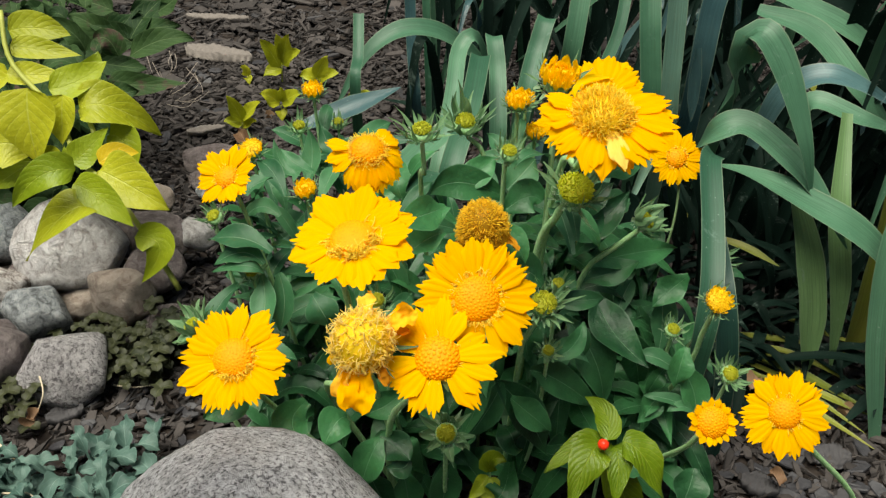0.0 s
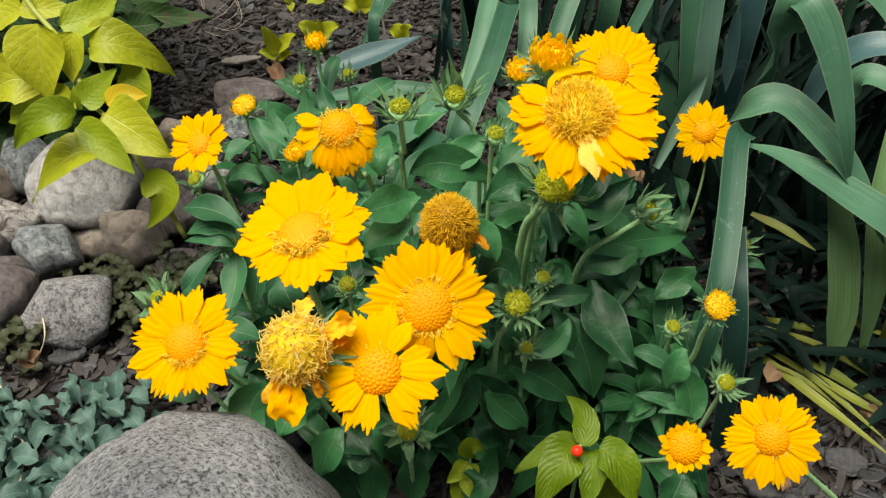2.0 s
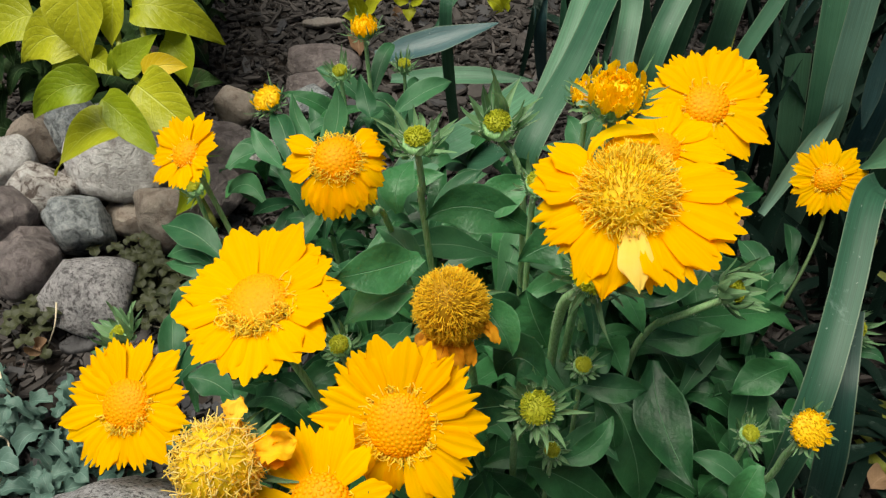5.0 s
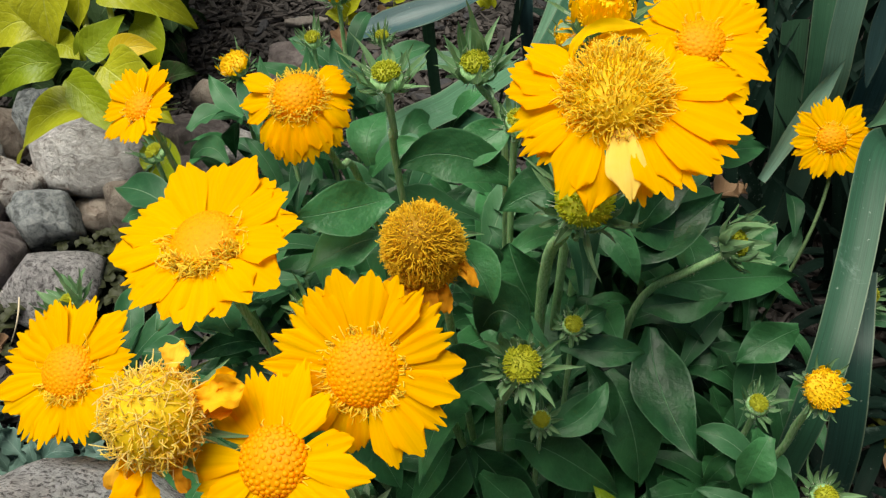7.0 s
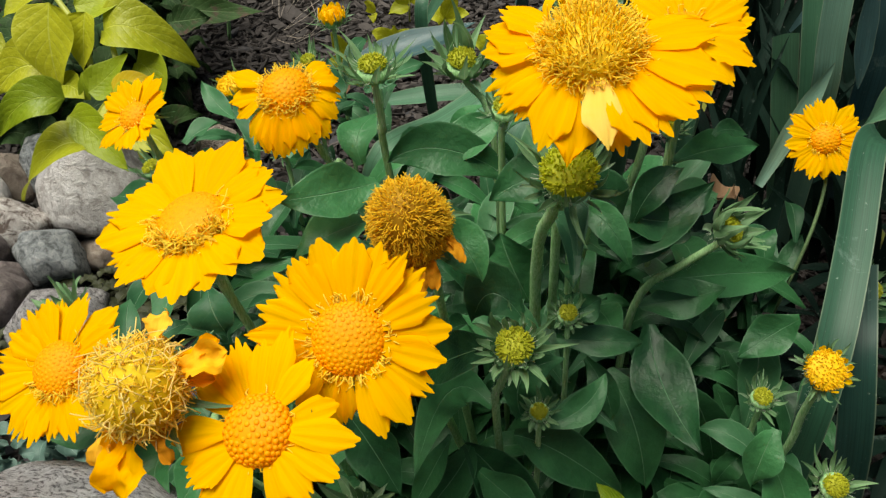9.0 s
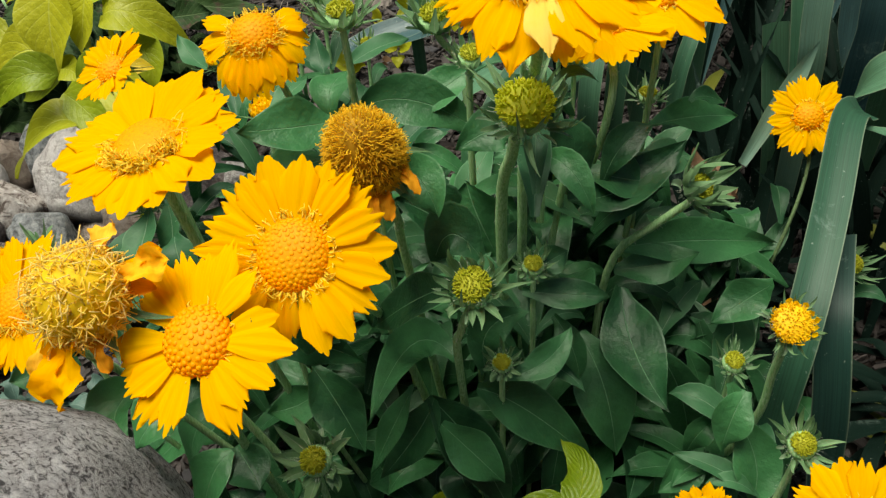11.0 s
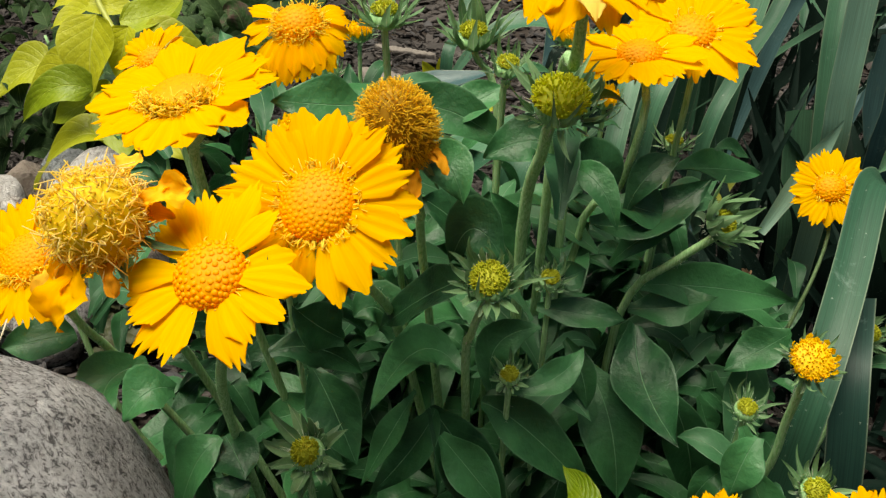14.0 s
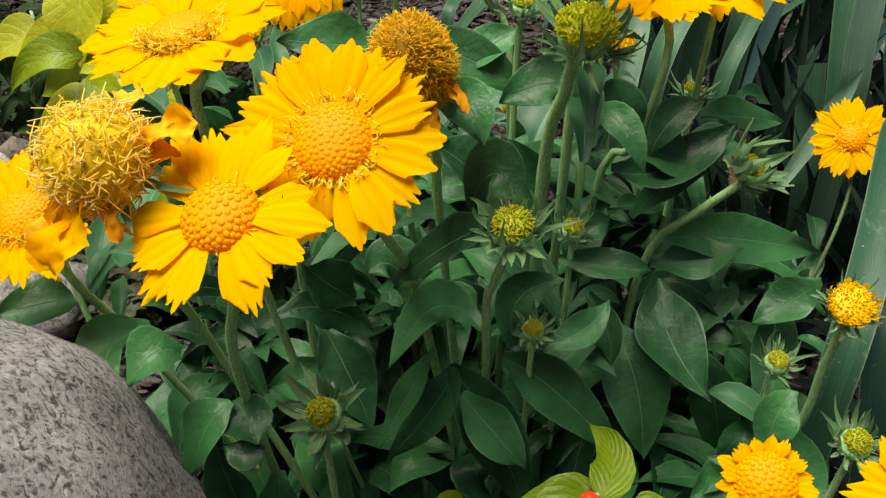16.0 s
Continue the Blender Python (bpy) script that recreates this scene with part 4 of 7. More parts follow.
shaggy = flower(clump, (0.090, 0.446, 0.394), (0.020, -0.360, 0.930), 0.0375, 0.0150, 0.0105, 0, 4, 34, 7, label="large shaggy golden flower head with drooping petals", style=(950, 0.0064, 0.36), inner=0.0, knobs=0, base_material=disc_gold, wide=0.37, style_thick=0.00030, along=0.18, rays=[
    (186, 0.98, 1.1, 4, 20, petal_gold, 0.2), (172, 0.98, 1.25, 8, 10, petal_gold, 0.3), (158, 0.92, 1.0, 14, 6, petal_gold, 0.2), (205, 1.0, 1.05, -4, 34, petal_gold, 0), (220, 1.02, 1.0, -8, 40, petal_gold, 0.3), (232, 0.9, 0.8, -8, 40, petal_gold, 0.2), (250, 1.12, 1.15, -8, 38, petal_gold, 0.35), (266, 1.18, 1.2, -10, 38, petal_gold, 0.75), (284, 1.06, 0.95, 8, 36, petal_pale, 0.6), (295, 1.05, 1.0, -16, 40, petal_gold, 0.2), (304, 1.12, 1.2, -2, 26, petal_gold, 0), (316, 1.15, 1.1, 0, 22, petal_gold, 0), (328, 1.18, 1.2, 2, 18, petal_gold, 0.1), (340, 1.22, 1.1, 4, 16, petal_gold, 0), (352, 1.24, 1.2, 6, 12, petal_gold, 0), (3, 1.24, 1.1, 8, 10, petal_gold, 0), (14, 1.2, 1.1, 10, 8, petal_gold, 0.1), (25, 1.05, 1.0, 12, 8, petal_gold, 0)])
shred(shaggy, (0.074, 0.452, 0.400), (0.079, 0.461, 0.406), (0.096, 0.465, 0.407), 0.0050, petal_lightened, 71, 0.30, (0.2, -0.5, 0.8), 10, 0.05)
shred(shaggy, (0.079, 0.458, 0.400), (0.087, 0.463, 0.404), (0.098, 0.464, 0.403), 0.0055, petal_gold, 72, 0.35, (0, -0.4, 0.9), 10, 0.05)
flower(clump, (0.120, 0.601, 0.334), (0.100, -0.481, 0.871), 0.0350, 0.0115, 0.0055, 0, 12, 14, 8, label="golden flower head behind the shaggy one", style=(200, 0.0038, 0.8), inner=0.82, wide=0.42, knobs=160, rays=[
    (8, 0.85, 1.0, 12, 10, petal_gold, 0.3), (24, 1.0, 1.0, 12, 8, petal_gold, 0), (40, 1.05, 1.1, 14, 6, petal_gold, 0), (58, 1.08, 1.2, 14, 4, petal_gold, 0), (75, 1.08, 1.2, 14, 6, petal_gold, 0), (92, 1.0, 1.0, 12, 8, petal_gold, 0.1), (118, 0.9, 0.9, 12, 10, petal_gold, 0.1), (135, 1.0, 0.95, 10, 10, petal_gold, 0.2), (152, 1.0, 0.9, 10, 10, petal_gold, 0), (170, 0.95, 0.95, 10, 12, petal_gold, 0), (190, 1.0, 1.0, 10, 14, petal_gold, 0), (212, 1.0, 1.0, 8, 14, petal_gold, 0), (235, 1.0, 1.0, 8, 14, petal_gold, 0), (258, 0.95, 1.0, 8, 14, petal_gold, 0), (282, 1.0, 1.0, 8, 16, petal_gold, 0), (318, 1.08, 1.0, 8, 18, petal_gold, 0.3), (340, 1.12, 1.05, 10, 12, petal_gold, 0.3)])
flower(clump, (0.099, 0.562, 0.330), (-0.050, -0.221, 0.974), 0.0335, 0.0110, 0.0060, 18, 12, 16, 9, label="level golden flower head seen under the shaggy one", style=(120, 0.0035, 0.7), inner=0.8, wide=0.40)
flower(clump, (0.213, 0.700, 0.224), (0.020, -0.783, 0.622), 0.0266, 0.0090, 0.0048, 17, 7, 9, 10, label="small golden flower head beside a folded daylily leaf", style=(150, 0.0032, 0.8), knobs=110, inner=0.74, wide=0.36)
flower(clump, (0.220, 0.400, 0.204), (-0.120, -0.722, 0.682), 0.0302, 0.0102, 0.0055, 17, 8, 10, 11, label="golden flower head low over the bark mulch", style=(150, 0.0035, 0.8), inner=0.8, wide=0.37, knobs=150)
spent_head(clump, (-0.043, 0.348, 0.311), (-0.120, -0.620, 0.780), 0.0166, 0.0160, 31, disc_olive, thread_pale, 760, 0.0060, 0.9, "withered", 0.00036)
spent_head(clump, (0.024, 0.440, 0.322), (-0.050, -0.450, 0.890), 0.0160, 0.0225, 32, cone_brown, thread_brown, 2600, 0.0034, 0.5, "dried", 0.00024)
bud(clump, (-0.014, 0.521, 0.345), (0.000, -0.120, 0.993), 0.0105, 41, opening=62, count=15, wide=0.5, label="opening pale green bud on a tall stem")
bud(clump, (0.016, 0.565, 0.329), (0.050, -0.252, 0.966), 0.0115, 42, opening=34, count=11, length=0.023, wide=0.66, label="green bud with long pointed bracts")
bud(clump, (0.045, 0.525, 0.327), (0.101, -0.302, 0.948), 0.0085, 43, opening=30, count=10, tall=0.5, label="young closed green bud")
bud(clump, (0.082, 0.465, 0.333), (0.151, -0.422, 0.894), 0.0135, 44, opening=82, count=12, color=disc_ripe, tall=0.9, core=0.78, wide=0.34, label="yellow-green disc bud ringed with bracts")
bud(clump, (0.152, 0.546, 0.257), (0.754, -0.302, 0.583), 0.0105, 45, opening=30, count=12, length=0.019, tall=0.5, wide=0.85, label="nodding closed green bud")
bud(clump, (0.065, 0.440, 0.263), (0.080, -0.501, 0.862), 0.0108, 46, opening=60, count=16, color=disc_lime, tall=0.8, core=0.66, wide=0.40, label="small yellow-green bud")
bud(clump, (0.081, 0.488, 0.242), (0.101, -0.404, 0.909), 0.0070, 47, opening=40, count=10, tall=0.5)
bud(clump, (0.073, 0.456, 0.208), (0.100, -0.500, 0.860), 0.0065, 48, opening=45, count=10, tall=0.4)
bud(clump, (0.002, 0.397, 0.189), (-0.050, -0.621, 0.782), 0.0100, 49, opening=72, count=9, length=0.017, wide=0.75, label="green-yellow bud with broad bracts low in the leaves")
bud(clump, (-0.116, 0.720, 0.282), (0.000, -0.200, 0.980), 0.0105, 50, opening=52, count=12, color=disc_yellow, rays=30, brush=True, label="golden half-open bud at the back of the clump")
bud(clump, (0.057, 0.609, 0.325), (-0.050, -0.301, 0.952), 0.0105, 51, opening=60, count=12, color=disc_yellow, rays=30, brush=True)
bud(clump, (0.066, 0.640, 0.312), (0.100, -0.300, 0.949), 0.0085, 52, opening=60, count=10, color=disc_yellow, rays=30, brush=True)
bud(clump, (0.076, 0.532, 0.378), (0.100, -0.251, 0.963), 0.0145, 53, opening=55, count=14, color=disc_yellow, rays=30, brush=True, tall=0.5, label="golden half-open bud with upright rays")
bud(clump, (0.196, 0.489, 0.226), (0.120, -0.618, 0.777), 0.0100, 54, opening=62, count=14, color=disc_gold, rays=16, tall=0.5, label="half-open golden bud on a leaning stem")
flower(clump, (0.164, 0.375, 0.222), (-0.050, -0.716, 0.696), 0.0154, 0.0095, 0.0050, 20, 30, 0, 55, knobs=170, style=None, wide=0.29, bead=0.5, length_jitter=0.25, label="opening golden flower with short rays")
bud(clump, (-0.159, 0.642, 0.265), (-0.203, -0.355, 0.913), 0.0105, 56, opening=46, count=14, color=disc_gold, rays=16, tall=0.7)
bud(clump, (-0.111, 0.606, 0.248), (-0.100, -0.300, 0.949), 0.0100, 57, opening=50, count=10, color=disc_yellow, rays=30, brush=True)
bud(clump, (-0.127, 0.694, 0.260), (0.000, -0.301, 0.954), 0.0085, 58, opening=42, count=10)
bud(clump, (-0.101, 0.759, 0.231), (0.100, -0.201, 0.974), 0.0085, 59, opening=30, count=10, tall=0.4)
bud(clump, (-0.175, 0.560, 0.252), (-0.302, -0.302, 0.905), 0.0085, 60, opening=35, count=10, tall=0.4)
bud(clump, (-0.139, 0.512, 0.235), (-0.101, -0.404, 0.909), 0.0080, 61, opening=42, count=12, tall=0.4)
bud(clump, (-0.045, 0.468, 0.243), (0.000, -0.399, 0.917), 0.0085, 62, opening=45, count=10)
bud(clump, (0.178, 0.518, 0.175), (0.100, -0.300, 0.949), 0.0080, 63, opening=35, count=9, tall=0.4)
bud(clump, (0.208, 0.467, 0.176), (0.100, -0.500, 0.860), 0.0090, 64, opening=40, count=12, length=0.014)
bud(clump, (0.242, 0.618, 0.173), (0.503, -0.503, 0.704), 0.0090, 65, opening=40, count=12, length=0.014)
bud(clump, (0.118, 0.630, 0.265), (0.100, -0.201, 0.974), 0.0080, 66, opening=30, count=8, tall=0.4)
bud(clump, (0.075, 0.640, 0.282), (0.100, -0.300, 0.949), 0.0090, 67, opening=50, count=10, color=disc_yellow, rays=30, brush=True)
bud(clump, (-0.168, 0.450, 0.236), (-0.501, -0.200, 0.842), 0.0090, 68, opening=70, count=12, length=0.017, tall=0.4, wide=0.9)
stem(clump, [(-0.054, 0.415, 0.327), (-0.050, 0.420, 0.314), (-0.062, 0.440, 0.270), (-0.030, 0.500, 0.020)], 0.0022, 0.0025)
stem(clump, [(0.019, 0.385, 0.307), (0.020, 0.420, 0.262), (0.017, 0.470, 0.201), (0.030, 0.530, 0.020)], 0.0022, 0.0025)
stem(clump, [(-0.003, 0.352, 0.292), (-0.011, 0.365, 0.259), (-0.035, 0.400, 0.192), (-0.040, 0.460, 0.020)], 0.0022, 0.0025)
stem(clump, [(-0.128, 0.400, 0.248), (-0.124, 0.420, 0.206), (-0.118, 0.440, 0.169), (-0.060, 0.490, 0.020)], 0.0020, 0.0023)
stem(clump, [(-0.151, 0.530, 0.302), (-0.138, 0.530, 0.255), (-0.100, 0.550, 0.020)], 0.0017, 0.0019)
stem_leaves(clump, (-0.151, 0.530, 0.246), (-0.100, 0.550, 0.020), 5, 204, 0.06)
stem(clump, [(-0.051, 0.510, 0.331), (-0.042, 0.520, 0.292), (-0.037, 0.540, 0.257), (0.000, 0.560, 0.020)], 0.0018, 0.0021)
stem_leaves(clump, (-0.051, 0.510, 0.275), (0.000, 0.560, 0.020), 5, 102, 0.06)
stem(clump, [(0.090, 0.452, 0.386), (0.084, 0.475, 0.344), (0.074, 0.500, 0.312), (0.060, 0.560, 0.020)], 0.0024, 0.0027)
stem_leaves(clump, (0.090, 0.452, 0.330), (0.060, 0.560, 0.020), 5, 135, 0.06)
stem(clump, [(0.121, 0.605, 0.326), (0.122, 0.600, 0.294), (0.100, 0.620, 0.020)], 0.0018, 0.0021)
stem_leaves(clump, (0.121, 0.605, 0.270), (0.100, 0.620, 0.020), 5, 181, 0.06)
stem(clump, [(0.099, 0.565, 0.326), (0.107, 0.545, 0.306), (0.096, 0.560, 0.254), (0.079, 0.567, 0.225), (0.060, 0.580, 0.020)], 0.0021, 0.0024)
stem_leaves(clump, (0.099, 0.565, 0.270), (0.060, 0.580, 0.020), 5, 155, 0.06)
stem(clump, [(0.214, 0.706, 0.218), (0.217, 0.690, 0.190), (0.204, 0.660, 0.143), (0.170, 0.640, 0.010)], 0.0012, 0.0014, stem_shaded)
stem_leaves(clump, (0.214, 0.706, 0.162), (0.170, 0.640, 0.010), 5, 284, 0.06)
stem(clump, [(0.220, 0.406, 0.198), (0.259, 0.420, 0.146), (0.307, 0.430, 0.085), (0.340, 0.440, 0.005)], 0.0021, 0.0024)
stem(clump, [(-0.046, 0.360, 0.296), (-0.061, 0.400, 0.228), (-0.078, 0.440, 0.182), (-0.030, 0.480, 0.020)], 0.0022, 0.0025)
stem(clump, [(0.024, 0.447, 0.311), (0.028, 0.460, 0.276), (0.026, 0.470, 0.248), (0.030, 0.530, 0.020)], 0.0020, 0.0023)
stem(clump, [(-0.014, 0.521, 0.336), (-0.013, 0.523, 0.311), (-0.015, 0.530, 0.282), (0.000, 0.550, 0.020)], 0.0018, 0.0021)
stem_leaves(clump, (-0.014, 0.521, 0.280), (0.000, 0.550, 0.020), 5, 66, 0.06)
stem(clump, [(0.016, 0.565, 0.321), (0.033, 0.560, 0.275), (0.030, 0.570, 0.020)], 0.0018, 0.0021)
stem_leaves(clump, (0.016, 0.565, 0.265), (0.030, 0.570, 0.020), 5, 72, 0.06)
stem(clump, [(0.045, 0.525, 0.318), (0.042, 0.530, 0.287), (0.040, 0.540, 0.020)], 0.0017, 0.0019)
stem_leaves(clump, (0.045, 0.525, 0.262), (0.040, 0.540, 0.020), 5, 97, 0.06)
stem(clump, [(0.079, 0.467, 0.326), (0.074, 0.478, 0.305), (0.064, 0.497, 0.250), (0.060, 0.540, 0.020)], 0.0028, 0.0032)
stem_leaves(clump, (0.079, 0.467, 0.270), (0.060, 0.540, 0.020), 5, 125, 0.06)
stem(clump, [(0.150, 0.547, 0.250), (0.131, 0.550, 0.229), (0.112, 0.554, 0.204), (0.104, 0.558, 0.150), (0.100, 0.560, 0.020)], 0.0022, 0.0025)
stem_leaves(clump, (0.150, 0.547, 0.192), (0.100, 0.560, 0.020), 5, 204, 0.06)
stem(clump, [(0.065, 0.442, 0.254), (0.057, 0.447, 0.231), (0.053, 0.455, 0.201), (0.050, 0.500, 0.020)], 0.0019, 0.0022)
stem(clump, [(0.196, 0.492, 0.216), (0.194, 0.500, 0.186), (0.189, 0.510, 0.135), (0.150, 0.540, 0.010)], 0.0020, 0.0023)
stem_leaves(clump, (0.196, 0.492, 0.160), (0.150, 0.540, 0.010), 5, 245, 0.06)
stem(clump, [(0.164, 0.380, 0.214), (0.166, 0.412, 0.160), (0.160, 0.460, 0.090), (0.150, 0.510, 0.010)], 0.0018, 0.0021)
stem_leaves(clump, (-0.116, 0.720, 0.268), (-0.090, 0.680, 0.010), 10, 188)
stem(clump, [(-0.116, 0.720, 0.280), (-0.108, 0.708, 0.140), (-0.090, 0.680, 0.010)], 0.0016, 0.0019)
stem_leaves(clump, (0.057, 0.609, 0.310), (0.050, 0.620, 0.010), 10, 117)
stem(clump, [(0.057, 0.609, 0.322), (0.055, 0.612, 0.161), (0.050, 0.620, 0.010)], 0.0018, 0.0022)
stem_leaves(clump, (0.066, 0.640, 0.296), (0.060, 0.630, 0.010), 10, 130)
stem(clump, [(0.066, 0.640, 0.308), (0.064, 0.637, 0.154), (0.060, 0.630, 0.010)], 0.0015, 0.0018)
stem_leaves(clump, (0.076, 0.532, 0.358), (0.070, 0.570, 0.010), 10, 129)
stem(clump, [(0.076, 0.532, 0.370), (0.074, 0.543, 0.185), (0.070, 0.570, 0.010)], 0.0022, 0.0026)
stem_leaves(clump, (-0.159, 0.642, 0.248), (-0.110, 0.620, 0.010), 10, 223)
stem(clump, [(-0.159, 0.642, 0.260), (-0.144, 0.635, 0.130), (-0.110, 0.620, 0.010)], 0.0017, 0.0020)
stem_leaves(clump, (-0.111, 0.606, 0.232), (-0.080, 0.600, 0.010), 10, 171)
stem(clump, [(-0.111, 0.606, 0.244), (-0.102, 0.604, 0.122), (-0.080, 0.600, 0.010)], 0.0016, 0.0019)
stem_leaves(clump, (-0.127, 0.694, 0.244), (-0.090, 0.660, 0.010), 10, 196)
stem(clump, [(-0.127, 0.694, 0.256), (-0.116, 0.684, 0.128), (-0.090, 0.660, 0.010)], 0.0016, 0.0019)
stem_leaves(clump, (-0.101, 0.759, 0.216), (-0.080, 0.700, 0.010), 10, 176)
stem(clump, [(-0.101, 0.759, 0.228), (-0.095, 0.741, 0.114), (-0.080, 0.700, 0.010)], 0.0014, 0.0017)
stem_leaves(clump, (-0.175, 0.560, 0.236), (-0.120, 0.560, 0.010), 10, 231)
stem(clump, [(-0.175, 0.560, 0.248), (-0.158, 0.560, 0.124), (-0.120, 0.560, 0.010)], 0.0016, 0.0019)
stem_leaves(clump, (-0.139, 0.512, 0.218), (-0.100, 0.530, 0.010), 10, 190)
stem(clump, [(-0.139, 0.512, 0.230), (-0.127, 0.517, 0.115), (-0.100, 0.530, 0.010)], 0.0016, 0.0019)
stem_leaves(clump, (-0.045, 0.468, 0.228), (-0.020, 0.510, 0.010), 10, 91)
stem(clump, [(-0.045, 0.468, 0.240), (-0.037, 0.481, 0.120), (-0.020, 0.510, 0.010)], 0.0016, 0.0019)
stem_leaves(clump, (0.178, 0.518, 0.158), (0.150, 0.540, 0.010), 4, 229)
stem(clump, [(0.178, 0.518, 0.170), (0.170, 0.525, 0.085), (0.150, 0.540, 0.010)], 0.0017, 0.0020)
stem_leaves(clump, (0.208, 0.467, 0.160), (0.170, 0.520, 0.010), 4, 254)
stem(clump, [(0.208, 0.467, 0.172), (0.197, 0.483, 0.086), (0.170, 0.520, 0.010)], 0.0017, 0.0020)
stem_leaves(clump, (0.242, 0.618, 0.158), (0.200, 0.600, 0.010), 5, 303)
stem(clump, [(0.242, 0.618, 0.170), (0.229, 0.613, 0.085), (0.200, 0.600, 0.010)], 0.0016, 0.0019)
stem_leaves(clump, (0.118, 0.630, 0.248), (0.100, 0.620, 0.010), 10, 181)
stem(clump, [(0.118, 0.630, 0.260), (0.113, 0.627, 0.130), (0.100, 0.620, 0.010)], 0.0016, 0.0019)
stem_leaves(clump, (0.075, 0.640, 0.268), (0.070, 0.620, 0.010), 10, 139)
stem(clump, [(0.075, 0.640, 0.280), (0.073, 0.634, 0.140), (0.070, 0.620, 0.010)], 0.0016, 0.0019)
stem_leaves(clump, (-0.168, 0.450, 0.218), (-0.110, 0.500, 0.010), 10, 213)
stem(clump, [(-0.168, 0.450, 0.230), (-0.151, 0.465, 0.115), (-0.110, 0.500, 0.010)], 0.0017, 0.0020)
stem_leaves(clump, (0.002, 0.397, 0.173), (0.000, 0.470, 0.010), 10, 41)
stem(clump, [(0.002, 0.397, 0.185), (0.001, 0.419, 0.092), (0.000, 0.470, 0.010)], 0.0017, 0.0020)
stem_leaves(clump, (0.081, 0.488, 0.226), (0.070, 0.530, 0.010), 10, 129)
stem(clump, [(0.081, 0.488, 0.238), (0.078, 0.501, 0.119), (0.070, 0.530, 0.010)], 0.0015, 0.0018)
stem_leaves(clump, (0.073, 0.456, 0.192), (0.060, 0.500, 0.010), 10, 118)
stem(clump, [(0.073, 0.456, 0.204), (0.069, 0.469, 0.102), (0.060, 0.500, 0.010)], 0.0015, 0.0018)
leaf(clump, (0.061, 0.455, 0.190), (0.083, 0.462, 0.174), (0.114, 0.470, 0.139), 0.026, leaf_green)
leaf(clump, (0.049, 0.466, 0.195), (0.029, 0.462, 0.206), (0.028, 0.405, 0.212), 0.022, leaf_green)
leaf(clump, (0.058, 0.440, 0.262), (0.037, 0.445, 0.246), (0.014, 0.452, 0.221), 0.023, leaf_green)
leaf(clump, (-0.044, 0.450, 0.193), (-0.027, 0.465, 0.191), (-0.008, 0.478, 0.173), 0.020, leaf_green)
leaf(clump, (-0.023, 0.455, 0.185), (-0.011, 0.450, 0.170), (0.004, 0.443, 0.145), 0.027, leaf_green)
leaf(clump, (0.034, 0.443, 0.197), (0.024, 0.437, 0.174), (0.012, 0.430, 0.145), 0.013, leaf_green)
leaf(clump, (0.041, 0.450, 0.184), (0.033, 0.445, 0.164), (0.014, 0.437, 0.134), 0.020, leaf_green)
leaf(clump, (0.047, 0.440, 0.178), (0.061, 0.440, 0.163), (0.077, 0.440, 0.145), 0.022, leaf_green)
leaf(clump, (0.075, 0.455, 0.200), (0.092, 0.465, 0.205), (0.100, 0.482, 0.212), 0.015, leaf_green)
leaf(clump, (0.076, 0.488, 0.225), (0.097, 0.490, 0.225), (0.116, 0.495, 0.223), 0.016, leaf_green)
leaf(clump, (0.081, 0.490, 0.237), (0.088, 0.495, 0.240), (0.095, 0.500, 0.243), 0.015, leaf_green)
leaf(clump, (0.118, 0.540, 0.195), (0.128, 0.510, 0.181), (0.149, 0.471, 0.179), 0.032, leaf_green)
leaf(clump, (0.141, 0.520, 0.170), (0.154, 0.525, 0.141), (0.163, 0.530, 0.098), 0.026, leaf_green)
leaf(clump, (0.113, 0.557, 0.208), (0.152, 0.575, 0.206), (0.196, 0.604, 0.191), 0.026, leaf_green)
leaf(clump, (0.112, 0.555, 0.195), (0.134, 0.560, 0.198), (0.156, 0.563, 0.207), 0.023, leaf_green)
leaf(clump, (0.079, 0.510, 0.286), (0.095, 0.500, 0.286), (0.107, 0.492, 0.269), 0.015, leaf_green)
leaf(clump, (0.090, 0.528, 0.253), (0.116, 0.550, 0.250), (0.142, 0.569, 0.269), 0.026, leaf_green)
leaf(clump, (0.121, 0.600, 0.259), (0.144, 0.630, 0.252), (0.168, 0.649, 0.245), 0.022, leaf_green)
leaf(clump, (0.141, 0.620, 0.266), (0.149, 0.630, 0.265), (0.160, 0.640, 0.257), 0.011, leaf_green)
leaf(clump, (-0.091, 0.420, 0.195), (-0.098, 0.400, 0.194), (-0.084, 0.383, 0.189), 0.028, leaf_green)
leaf(clump, (-0.062, 0.400, 0.201), (-0.068, 0.390, 0.205), (-0.075, 0.380, 0.194), 0.023, leaf_green)
leaf(clump, (-0.041, 0.400, 0.181), (-0.048, 0.390, 0.172), (-0.055, 0.385, 0.148), 0.023, leaf_green)
leaf(clump, (-0.042, 0.405, 0.178), (-0.030, 0.395, 0.177), (-0.021, 0.387, 0.174), 0.022, leaf_green)
leaf(clump, (-0.022, 0.390, 0.171), (-0.027, 0.385, 0.169), (-0.037, 0.385, 0.171), 0.014, leaf_green)
leaf(clump, (-0.130, 0.420, 0.201), (-0.139, 0.410, 0.202), (-0.155, 0.400, 0.199), 0.026, leaf_green)
leaf(clump, (-0.027, 0.470, 0.159), (-0.041, 0.465, 0.147), (-0.059, 0.460, 0.141), 0.022, leaf_green)
